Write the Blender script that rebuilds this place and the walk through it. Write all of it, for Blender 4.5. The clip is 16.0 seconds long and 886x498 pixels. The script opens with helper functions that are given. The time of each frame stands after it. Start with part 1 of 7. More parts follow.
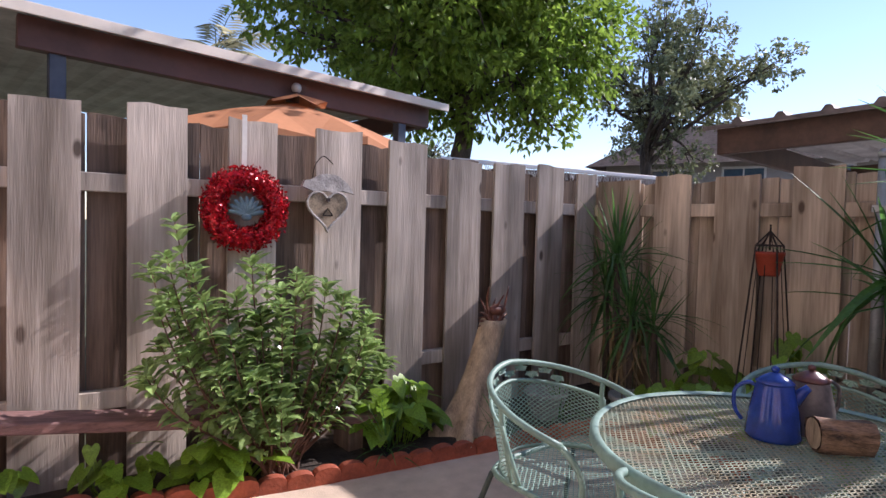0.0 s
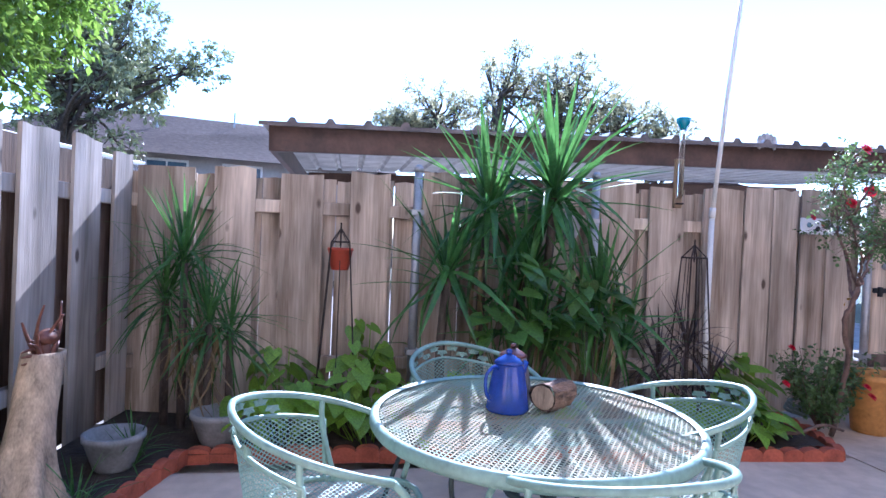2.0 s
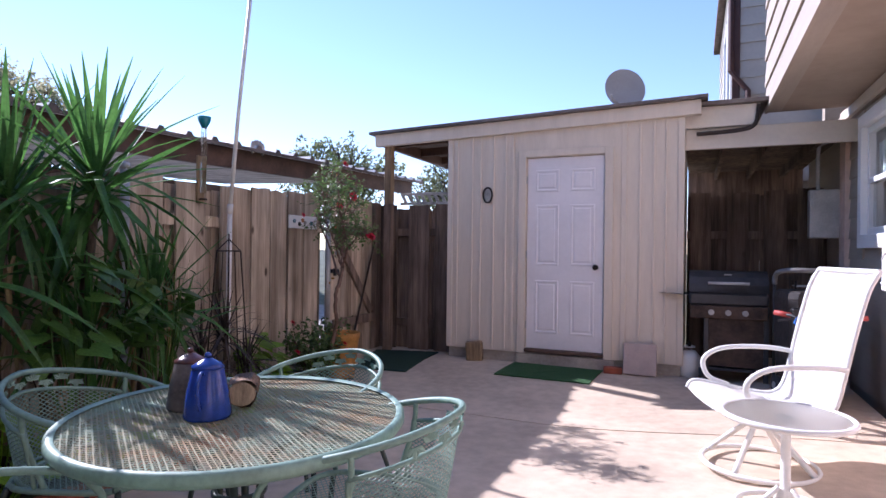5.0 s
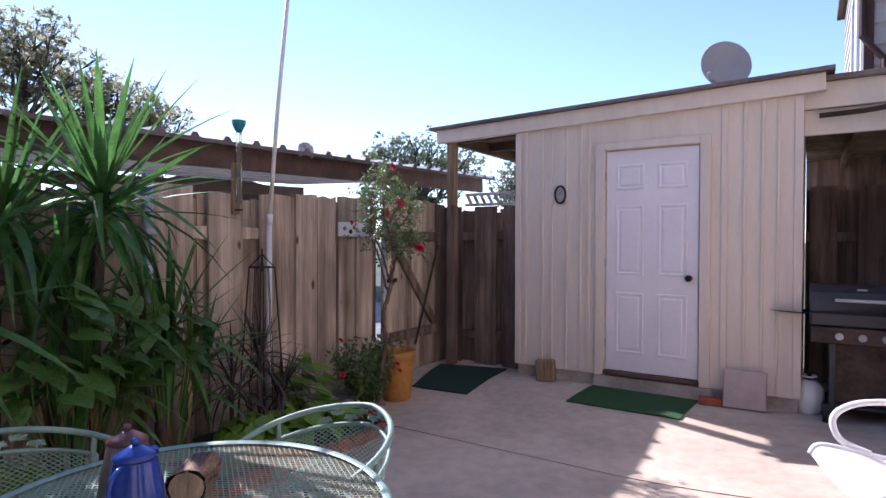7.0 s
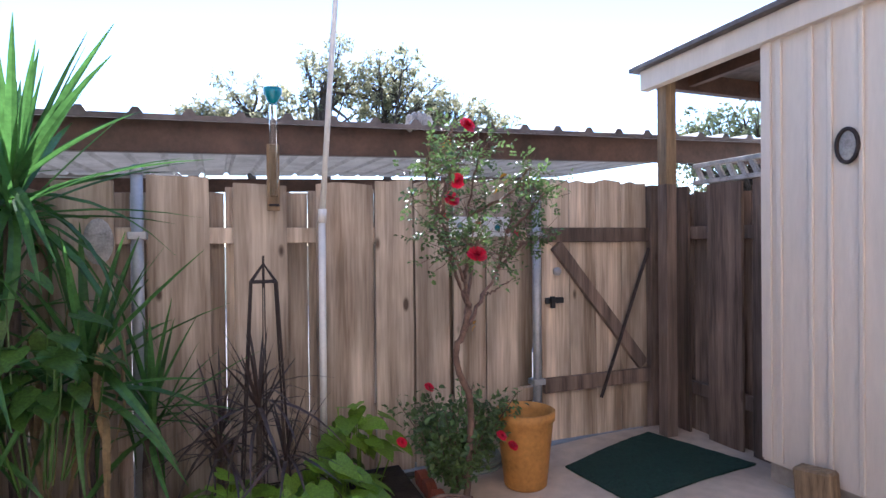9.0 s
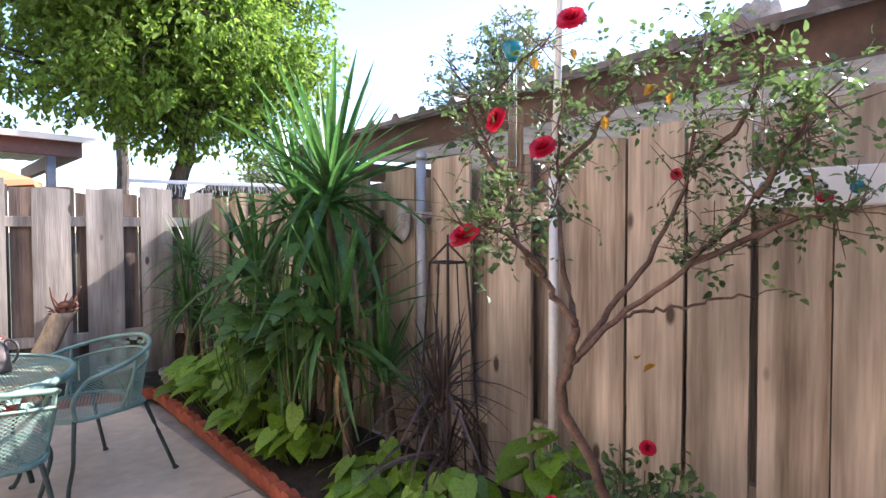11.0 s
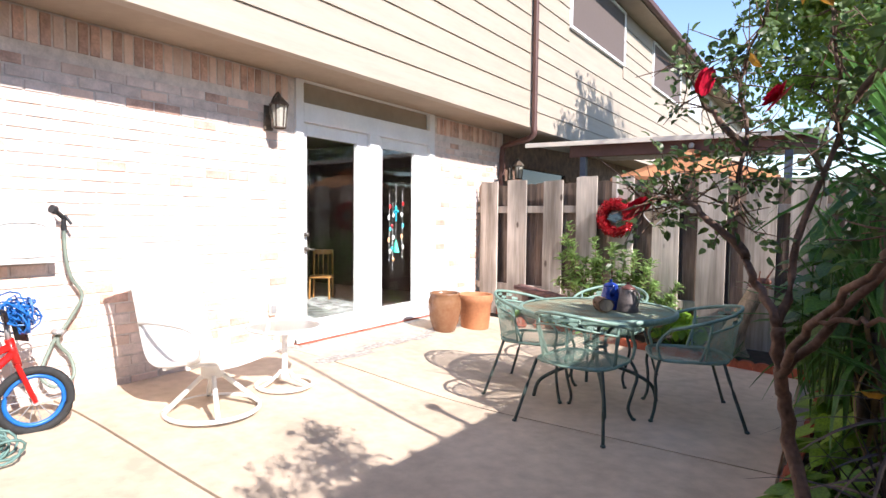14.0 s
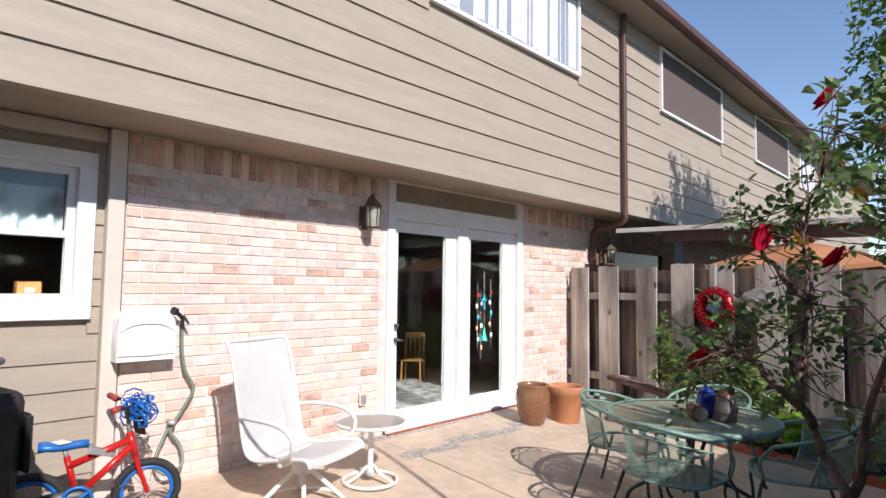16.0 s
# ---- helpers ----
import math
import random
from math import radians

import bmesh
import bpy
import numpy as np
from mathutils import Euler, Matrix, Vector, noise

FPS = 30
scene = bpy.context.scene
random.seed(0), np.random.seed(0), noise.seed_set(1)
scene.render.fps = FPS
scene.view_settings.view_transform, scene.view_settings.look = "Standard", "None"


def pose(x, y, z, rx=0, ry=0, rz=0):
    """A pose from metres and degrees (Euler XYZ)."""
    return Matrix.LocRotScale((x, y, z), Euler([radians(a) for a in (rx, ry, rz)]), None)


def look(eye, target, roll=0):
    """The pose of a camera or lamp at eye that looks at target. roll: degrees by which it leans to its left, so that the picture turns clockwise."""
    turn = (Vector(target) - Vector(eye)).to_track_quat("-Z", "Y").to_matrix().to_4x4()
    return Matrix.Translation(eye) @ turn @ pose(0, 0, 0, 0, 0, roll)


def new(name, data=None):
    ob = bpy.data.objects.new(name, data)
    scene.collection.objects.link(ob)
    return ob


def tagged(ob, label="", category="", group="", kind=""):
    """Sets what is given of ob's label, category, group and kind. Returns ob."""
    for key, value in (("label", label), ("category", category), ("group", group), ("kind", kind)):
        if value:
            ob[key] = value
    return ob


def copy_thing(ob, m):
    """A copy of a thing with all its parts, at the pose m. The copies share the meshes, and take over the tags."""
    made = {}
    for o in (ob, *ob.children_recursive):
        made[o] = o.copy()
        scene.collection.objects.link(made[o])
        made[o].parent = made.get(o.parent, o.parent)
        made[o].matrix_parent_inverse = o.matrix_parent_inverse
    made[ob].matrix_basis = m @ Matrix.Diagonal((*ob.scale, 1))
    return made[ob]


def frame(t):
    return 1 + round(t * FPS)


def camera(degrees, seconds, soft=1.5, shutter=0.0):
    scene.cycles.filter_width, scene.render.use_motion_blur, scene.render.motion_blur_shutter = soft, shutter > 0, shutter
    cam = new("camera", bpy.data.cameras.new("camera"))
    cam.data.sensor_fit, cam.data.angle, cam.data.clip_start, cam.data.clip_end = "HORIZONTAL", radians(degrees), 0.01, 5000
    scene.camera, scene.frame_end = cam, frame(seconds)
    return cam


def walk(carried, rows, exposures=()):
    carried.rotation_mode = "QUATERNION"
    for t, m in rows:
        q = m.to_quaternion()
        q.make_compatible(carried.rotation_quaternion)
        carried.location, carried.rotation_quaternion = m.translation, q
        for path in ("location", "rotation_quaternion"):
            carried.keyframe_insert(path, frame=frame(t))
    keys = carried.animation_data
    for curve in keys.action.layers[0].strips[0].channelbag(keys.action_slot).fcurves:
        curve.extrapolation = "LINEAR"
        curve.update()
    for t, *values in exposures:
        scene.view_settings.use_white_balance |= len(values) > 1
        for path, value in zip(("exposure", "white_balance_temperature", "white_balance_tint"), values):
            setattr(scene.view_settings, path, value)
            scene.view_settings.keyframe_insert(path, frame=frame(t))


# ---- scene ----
cam = camera(75.4, 16.0)
PATH = [
    (0, (0.43, 0.678, 1.325), (1.774, 2.157, 1.252), 1.5),
    (0.5, (0.349, 0.971, 1.329), (2.035, 2.046, 1.264), 1.8),
    (1, (0.276, 1.356, 1.335), (2.168, 2.0, 1.269), 1.9),
    (1.5, (0.264, 1.679, 1.317), (2.257, 1.843, 1.261), 2.3),
    (2, (0.38, 1.898, 1.305), (2.354, 1.572, 1.277), 2.4),
    (2.5, (0.438, 2.067, 1.288), (2.287, 1.306, 1.266), 2.2),
    (3, (0.551, 2.323, 1.277), (2.197, 1.187, 1.266), 2.0),
    (3.5, (0.697, 2.502, 1.241), (2.096, 1.073, 1.239), 1.7),
    (4, (0.784, 2.653, 1.246), (1.92, 1.007, 1.248), 1.2),
    (4.5, (0.861, 2.784, 1.256), (1.744, 0.989, 1.262), 0.9),
    (4.7, (0.865, 2.809, 1.263), (1.668, 0.977, 1.269), 0.7),
    (7, (0.908, 2.138, 1.446), (1.987, 0.455, 1.418), 0.2),
    (7.5, (0.897, 1.594, 1.438), (2.19, 0.068, 1.405), 0.2),
    (8, (0.915, 0.91, 1.441), (2.379, -0.452, 1.402), 0.1),
    (10.3, (1.722, -1.812, 1.437), (3.562, -1.03, 1.388), -0.7),
    (10.5, (1.865, -2.062, 1.474), (3.572, -1.022, 1.404), -0.8),
    (11, (2.253, -2.467, 1.408), (3.624, -1.013, 1.344), -0.2),
    (11.5, (2.702, -2.732, 1.404), (3.703, -1.004, 1.313), -0.5),
    (12, (3.075, -2.844, 1.374), (3.562, -0.906, 1.287), -0.4),
    (12.5, (3.375, -2.819, 1.353), (3.346, -0.821, 1.268), 0.3),
    (13, (3.59, -2.826, 1.378), (3.067, -0.898, 1.28), 0.5),
    (13.5, (3.684, -2.897, 1.371), (2.779, -1.117, 1.269), 0.5),
    (14, (3.826, -3.015, 1.357), (2.697, -1.367, 1.254), 0.6),
    (14.5, (3.907, -3.047, 1.375), (2.622, -1.518, 1.265), 0.7),
    (15, (3.96, -3.038, 1.418), (2.601, -1.575, 1.3), 0.7),
    (15.5, (3.95, -3.039, 1.522), (2.575, -1.59, 1.444), 0.7),
    (16, (3.974, -3.036, 1.587), (2.584, -1.603, 1.721), 0.7),
]
EXPOSURES = [(0, 0.6, 6300, 26), (0.5, 1.0, 6250, 20), (1, 1.17, 5900, 20), (1.5, 1.65, 5400, 21), (2, 1.77, 5000, 23), (2.5, 1.6, 4900, 23), (3, 1.35, 4950, 28), (3.5, 1.18, 5350, 27), (4, 0.9, 5600, 27), (4.5, 0.8, 5700, 27), (7, 0.85, 5800, 28), (7.5, 1.1, 5700, 27), (8, 1.45, 5650, 23), (10.5, 1.67, 6000, 18), (11, 1.9, 6300, 19), (11.5, 2.1, 6500, 19), (12, 2.25, 6600, 20), (12.5, 2.1, 6600, 20), (13, 1.8, 6500, 18), (13.5, 1.35, 6450, 18), (14, 1.05, 6450, 16), (14.5, 0.87, 6400, 15), (15, 0.57, 6400, 15), (15.5, 0.37, 6400, 15), (16, 0.17, 6400, 15)]
walk(cam, [(t, look(eye, target, roll)) for t, eye, target, roll in PATH], exposures=EXPOSURES)

# ---- world, sun, exposure ----
world = bpy.data.worlds.new("sky")
scene.world = world
world.use_nodes = True
wn = world.node_tree.nodes
sky = wn.new("ShaderNodeTexSky")
sky.sky_type = 'NISHITA'
sky.sun_disc = False
SUN_EL, SUN_AZ = radians(36.5), radians(-16.9)
sun_dir = Vector((math.cos(SUN_EL) * math.cos(SUN_AZ), math.cos(SUN_EL) * math.sin(SUN_AZ), math.sin(SUN_EL)))
sky.sun_elevation = SUN_EL
sky.sun_rotation = radians(90) - SUN_AZ
sky.air_density, sky.dust_density, sky.ozone_density = 1.0, 0.0, 2.4
wn["Background"].inputs["Strength"].default_value = 0.15
world.node_tree.links.new(sky.outputs["Color"], wn["Background"].inputs["Color"])
sun = new("sun", bpy.data.lights.new("sun", 'SUN'))
sun.data.energy = 4.9
sun.data.angle = radians(0.55)
sun.data.color = (1.0, 0.965, 0.91)
sun.rotation_mode = 'QUATERNION'
sun.rotation_quaternion = (-sun_dir).to_track_quat("-Z", "Y")
sun.location = (20, -6, 20)

# ---- materials ----


def mat(name, col, rough=0.6, metal=0.0, var=0.15, scale=6.0, bump=0.0, bscale=60.0, col2=None, spec=0.5, stretch=None, trans=0.0, rnd=0.0, fine=0.0, knots=0.0):
    """Principled material with colour variation at two scales, optional relief and piece-to-piece shift."""
    m = bpy.data.materials.new(name)
    m.use_nodes = True
    nt = m.node_tree
    n, l = nt.nodes, nt.links
    b = n["Principled BSDF"]
    b.inputs["Roughness"].default_value = rough
    b.inputs["Metallic"].default_value = metal
    b.inputs["Specular IOR Level"].default_value = spec
    tc = n.new("ShaderNodeTexCoord")
    mp = n.new("ShaderNodeMapping")
    l.new(tc.outputs["Object"], mp.inputs["Vector"])
    if stretch:
        mp.inputs["Scale"].default_value = stretch
    oi = n.new("ShaderNodeObjectInfo")
    ad = n.new("ShaderNodeVectorMath")
    ad.operation = 'MULTIPLY_ADD'
    l.new(oi.outputs["Random"], ad.inputs[0])
    ad.inputs[1].default_value = (37.0, 19.0, 23.0)
    l.new(mp.outputs["Vector"], ad.inputs[2])
    n1 = n.new("ShaderNodeTexNoise")
    n1.inputs["Scale"].default_value = scale
    n1.inputs["Detail"].default_value = 6
    l.new(ad.outputs["Vector"], n1.inputs["Vector"])
    n2 = n.new("ShaderNodeTexNoise")
    n2.inputs["Scale"].default_value = scale * 7
    n2.inputs["Detail"].default_value = 4
    l.new(ad.outputs["Vector"], n2.inputs["Vector"])
    mx = n.new("ShaderNodeMix")
    mx.data_type = 'RGBA'
    c2 = col2 or tuple(c * (1 - 2.2 * var) for c in col)
    c1 = tuple(min(1, c * (1 + 0.6 * var)) for c in col)
    mx.inputs["A"].default_value = (*c2, 1)
    mx.inputs["B"].default_value = (*c1, 1)
    ma = n.new("ShaderNodeMath")
    ma.operation = 'MULTIPLY_ADD'
    l.new(n2.outputs["Fac"], ma.inputs[0])
    ma.inputs[1].default_value = 0.5 + fine
    l.new(n1.outputs["Fac"], ma.inputs[2])
    rp = n.new("ShaderNodeMapRange")
    l.new(ma.outputs["Value"], rp.inputs["Value"])
    rp.inputs["From Min"].default_value = 0.5 + fine * 0.5
    rp.inputs["From Max"].default_value = 1.0 + fine * 0.5
    l.new(rp.outputs["Result"], mx.inputs["Factor"])
    out = mx.outputs["Result"]
    if knots:
        rp.inputs["From Min"].default_value = 0.52
        rp.inputs["From Max"].default_value = 0.93
        k_map = n.new("ShaderNodeMapping")
        k_map.inputs["Scale"].default_value = (1.0, 1.0, 0.45)
        l.new(tc.outputs["Object"], k_map.inputs["Vector"])
        k_add = n.new("ShaderNodeVectorMath")
        k_add.operation = 'MULTIPLY_ADD'
        l.new(oi.outputs["Random"], k_add.inputs[0])
        k_add.inputs[1].default_value = (31.0, 17.0, 53.0)
        l.new(k_map.outputs["Vector"], k_add.inputs[2])
        vo = n.new("ShaderNodeTexVoronoi")
        vo.inputs["Scale"].default_value = 4.6
        l.new(k_add.outputs["Vector"], vo.inputs["Vector"])
        kr = n.new("ShaderNodeMapRange")
        l.new(vo.outputs["Distance"], kr.inputs["Value"])
        kr.inputs["From Min"].default_value = 0.06
        kr.inputs["From Max"].default_value = 0.11
        kr.inputs["To Min"].default_value = knots
        kr.inputs["To Max"].default_value = 0.0
        km = n.new("ShaderNodeMix")
        km.data_type = 'RGBA'
        l.new(kr.outputs["Result"], km.inputs["Factor"])
        l.new(out, km.inputs["A"])
        km.inputs["B"].default_value = (c2[0] * .35, c2[1] * .3, c2[2] * .28, 1)
        # broad rain stains down the boards
        st_n = n.new("ShaderNodeTexNoise")
        st_n.inputs["Scale"].default_value = 2.2
        st_n.inputs["Detail"].default_value = 3
        l.new(k_add.outputs["Vector"], st_n.inputs["Vector"])
        sr = n.new("ShaderNodeMapRange")
        l.new(st_n.outputs["Fac"], sr.inputs["Value"])
        sr.inputs["From Min"].default_value = 0.35
        sr.inputs["From Max"].default_value = 0.65
        sr.inputs["To Min"].default_value = 0.62
        sr.inputs["To Max"].default_value = 1.3
        sv = n.new("ShaderNodeHueSaturation")
        l.new(sr.outputs["Result"], sv.inputs["Value"])
        l.new(km.outputs["Result"], sv.inputs["Color"])
        out = sv.outputs["Color"]
    if rnd:
        hv = n.new("ShaderNodeHueSaturation")
        r2 = n.new("ShaderNodeMapRange")
        ge = n.new("ShaderNodeNewGeometry")
        sm = n.new("ShaderNodeMath")
        sm.operation = 'ADD'
        l.new(oi.outputs["Random"], sm.inputs[0])
        l.new(ge.outputs["Random Per Island"], sm.inputs[1])
        fr = n.new("ShaderNodeMath")
        fr.operation = 'FRACT'
        l.new(sm.outputs["Value"], fr.inputs[0])
        l.new(fr.outputs["Value"], r2.inputs["Value"])
        r2.inputs["To Min"].default_value = 1 - rnd
        r2.inputs["To Max"].default_value = 1 + rnd
        l.new(r2.outputs["Result"], hv.inputs["Value"])
        l.new(out, hv.inputs["Color"])
        out = hv.outputs["Color"]
    l.new(out, b.inputs["Base Color"])
    if bump:
        nb = n.new("ShaderNodeTexNoise")
        nb.inputs["Scale"].default_value = bscale
        nb.inputs["Detail"].default_value = 6
        l.new(ad.outputs["Vector"], nb.inputs["Vector"])
        bp = n.new("ShaderNodeBump")
        bp.inputs["Strength"].default_value = bump
        bp.inputs["Distance"].default_value = 0.01
        l.new(nb.outputs["Fac"], bp.inputs["Height"])
        l.new(bp.outputs["Normal"], b.inputs["Normal"])
    if trans:
        tr = n.new("ShaderNodeBsdfTranslucent")
        l.new(out, tr.inputs["Color"])
        ms = n.new("ShaderNodeMixShader")
        ms.inputs["Fac"].default_value = trans
        l.new(b.outputs["BSDF"], ms.inputs[1])
        l.new(tr.outputs["BSDF"], ms.inputs[2])
        l.new(ms.outputs["Shader"], n["Material Output"].inputs["Surface"])
    return m


def glass_mat(name, tint=(0.9, 0.95, 0.95), rough=0.0):
    m = bpy.data.materials.new(name)
    m.use_nodes = True
    b = m.node_tree.nodes["Principled BSDF"]
    b.inputs["Base Color"].default_value = (*tint, 1)
    b.inputs["Roughness"].default_value = rough
    b.inputs["Transmission Weight"].default_value = 1.0
    b.inputs["IOR"].default_value = 1.45
    return m


CONC = mat("patio_concrete", (0.595, 0.47, 0.35), 0.85, var=0.12, scale=1.6, bump=0.25, bscale=90, fine=0.25)
CONC_G = mat("grey_concrete", (0.45, 0.39, 0.33), 0.9, var=0.18, scale=4, bump=0.3)
PEBBLE = mat("exposed_aggregate", (0.49, 0.44, 0.39), 0.85, var=0.3, scale=28, bump=0.7, bscale=55)
SOIL = mat("garden_soil", (0.05, 0.036, 0.025), 0.95, var=0.3, scale=12, bump=0.8, bscale=40)
EARTH = mat("far_ground", (0.09, 0.10, 0.05), 0.95, var=0.3, scale=0.6)
W_GREY = mat("weathered_grey_cedar", (0.47, 0.41, 0.35), 0.9, var=0.3, scale=2.2, bump=0.25, bscale=34, stretch=(4.0, 4.0, 0.22), rnd=0.24, col2=(0.25, 0.21, 0.17), knots=0.95, fine=-0.08)
W_BROWN = mat("aged_brown_cedar", (0.53, 0.43, 0.325), 0.9, var=0.3, scale=2.4, bump=0.25, bscale=34, stretch=(4.0, 4.0, 0.22), rnd=0.17, col2=(0.23, 0.165, 0.11), knots=0.95, fine=-0.08)
# Deep brown cedar; on recessed and passage boards it also carries their shade
W_DARK = mat("dark_brown_and_shaded_cedar", (0.20, 0.14, 0.105), 0.9, var=0.3, scale=2.6, bump=0.3, bscale=20, stretch=(6, 6, 0.32), rnd=0.25, knots=0.4)
W_POST = mat("treated_post_wood", (0.30, 0.20, 0.11), 0.85, var=0.25, scale=6, bump=0.3, stretch=(7, 7, 0.6))
GALV = mat("galvanised_steel", (0.46, 0.46, 0.46), 0.5, 0.45, var=0.12, scale=9)
BEIGE = mat("beige_painted_panel", (0.70, 0.605, 0.50), 0.7, var=0.05, scale=3, bump=0.12, bscale=40, stretch=(3, 3, 0.5))
DOORW = mat("off_white_door_paint", (0.79, 0.745, 0.755), 0.5, var=0.04, scale=3)
WHITE = mat("white_trim_paint", (0.80, 0.79, 0.77), 0.5, var=0.04, scale=4)
TRIMB = mat("cream_trim_paint", (0.66, 0.60, 0.52), 0.55, var=0.05, scale=4)
SIDING = mat("tan_fibre_cement", (0.40, 0.335, 0.265), 0.65, var=0.06, scale=2.5, bump=0.15, bscale=30, stretch=(3, 0.6, 6))
SIDING_S = mat("taupe_soffit_paint", (0.36, 0.285, 0.21), 0.7, var=0.08, scale=2)
BRICK = mat("pink_beige_brick", (0.715, 0.55, 0.465), 0.9, var=0.2, scale=11, bump=0.5, bscale=45, rnd=0.14, col2=(0.64, 0.475, 0.39))
BRICK_W = mat("whitewashed_brick", (0.755, 0.625, 0.56), 0.9, var=0.12, scale=11, bump=0.5, bscale=45, rnd=0.1)
BRICK_O = mat("orange_clay_brick", (0.675, 0.44, 0.345), 0.9, var=0.2, scale=9, bump=0.4, bscale=45, rnd=0.15)
MORTAR = mat("pale_mortar", (0.74, 0.65, 0.585), 0.95, var=0.12, scale=14, bump=0.5)
MAROON = mat("maroon_brown_paint", (0.115, 0.052, 0.042), 0.55, var=0.15, scale=4)
DKBROWN = mat("dark_brown_paint", (0.115, 0.062, 0.042), 0.6, var=0.25, scale=5, bump=0.15)
TINMET = mat("corrugated_tin", (0.56, 0.55, 0.54), 0.5, 0.0, var=0.2, scale=3)
TINDK = mat("weathered_roof_tin", (0.20, 0.165, 0.15), 0.6, 0.3, var=0.3, scale=3)
SHINGLE = mat("brown_shingle", (0.17, 0.12, 0.10), 0.9, var=0.25, scale=9, bump=0.4)
TERRA = mat("painted_terracotta_edging", (0.40, 0.095, 0.045), 0.8, var=0.22, scale=9, bump=0.3, rnd=0.15)
TERRAP = mat("terracotta_clay", (0.50, 0.21, 0.095), 0.8, var=0.15, scale=5, bump=0.15)
YPOT = mat("ochre_clay_pot", (0.56, 0.26, 0.06), 0.7, var=0.2, scale=6)
GLAZE = mat("brown_glazed_ceramic", (0.16, 0.065, 0.03), 0.25, var=0.35, scale=5, col2=(0.26, 0.14, 0.075))
MINT = mat("sage_green_metal_paint", (0.235, 0.36, 0.295), 0.5, var=0.18, scale=7, bump=0.1)
MINT_T = mat("worn_sage_mesh_paint", (0.25, 0.35, 0.27), 0.75, var=0.3, scale=3.2, col2=(0.37, 0.235, 0.13), spec=0.2)
IRON = mat("dark_green_iron", (0.06, 0.085, 0.075), 0.5, 0.2, var=0.2, scale=8)
RUST = mat("rusty_black_iron", (0.05, 0.035, 0.03), 0.75, 0.3, var=0.3, scale=12)
BLACK = mat("black_plastic", (0.02, 0.02, 0.022), 0.5, var=0.1)
GRILLM = mat("sun_faded_black_enamel", (0.055, 0.055, 0.06), 0.5, 0.2, var=0.2, scale=4)
RUSTY = mat("heat_rusted_panel", (0.10, 0.062, 0.045), 0.7, 0.2, var=0.35, scale=5)
BLUEN = mat("cobalt_speckled_enamel", (0.02, 0.055, 0.30), 0.16, var=0.15, scale=30)
REDEN = mat("dark_red_enamel", (0.13, 0.045, 0.035), 0.3, var=0.25, scale=10)
GREYEN = mat("worn_grey_enamel", (0.18, 0.15, 0.14), 0.45, var=0.3, scale=9)
LOGM = mat("split_log_bark", (0.30, 0.18, 0.11), 0.9, var=0.45, scale=9, bump=0.9, bscale=25, stretch=(1, 4, 4))
LOGE = mat("pale_stump_wood", (0.52, 0.38, 0.245), 0.85, var=0.3, scale=6, bump=0.6, bscale=14, stretch=(3, 3, 0.8))
REDT = mat("red_tinsel", (0.52, 0.012, 0.02), 0.25, 0.35, var=0.3, scale=40, rnd=0.45)
TEAL = mat("painted_blue_grey_shell", (0.16, 0.25, 0.29), 0.6, var=0.2, scale=20)
TURQ = mat("turquoise_glass_paint", (0.01, 0.22, 0.28), 0.2, var=0.1)
PALEM = mat("pale_grey_carved_wood", (0.50, 0.47, 0.44), 0.85, var=0.25, scale=14, bump=0.3)
ORANGEF = mat("faded_orange_canvas", (0.56, 0.245, 0.115), 0.85, var=0.06, scale=4, trans=0.2)
WPVC = mat("white_pvc", (0.75, 0.72, 0.66), 0.45, var=0.08, scale=6)
SLING = mat("white_sling_fabric", (0.90, 0.895, 0.88), 0.7, var=0.02, scale=20)
WMET = mat("white_powder_coat", (0.78, 0.77, 0.74), 0.4, var=0.04, scale=6)
REDP = mat("red_bike_paint", (0.55, 0.018, 0.015), 0.25, var=0.1)
BLUEP = mat("bright_blue_plastic", (0.015, 0.15, 0.50), 0.35, var=0.1)
TYRE = mat("black_rubber", (0.03, 0.03, 0.03), 0.8, var=0.2, scale=30)
HOSE = mat("grey_green_hose", (0.22, 0.27, 0.22), 0.5, var=0.15)
TURF = mat("green_turf", (0.03, 0.11, 0.03), 0.95, var=0.3, scale=60, bump=0.9, bscale=180)
TURFD = mat("dark_green_doormat", (0.012, 0.05, 0.032), 0.95, var=0.3, scale=60, bump=0.8, bscale=180)
PLAQ = mat("pinkish_paver", (0.50, 0.40, 0.36), 0.9, var=0.08, scale=9, bump=0.2)
BARK = mat("tree_bark", (0.12, 0.09, 0.07), 0.95, var=0.35, scale=7, bump=0.8, bscale=20, stretch=(3, 3, 0.7))
ROSEB = mat("rose_cane_bark", (0.20, 0.12, 0.085), 0.85, var=0.3, scale=14, bump=0.5)
L_TREE = mat("maple_leaf", (0.23, 0.36, 0.055), 0.5, var=0.2, scale=3, trans=0.6, rnd=0.35)
L_OAK = mat("live_oak_leaf", (0.27, 0.30, 0.15), 0.5, var=0.25, scale=3, trans=0.3, rnd=0.35)
# pale leaf colour with the distance haze mixed in, for far oaks and palm
L_FAR = mat("hazed_far_leaf", (0.42, 0.40, 0.24), 0.6, var=0.2, scale=3, trans=0.7, rnd=0.3)
L_SHRUB = mat("glossy_shrub_leaf", (0.30, 0.44, 0.15), 0.24, var=0.25, scale=8, trans=0.4, rnd=0.35, spec=0.7)
L_ARROW = mat("lime_arrowhead_leaf", (0.21, 0.37, 0.035), 0.4, var=0.22, scale=14, trans=0.35, rnd=0.3)
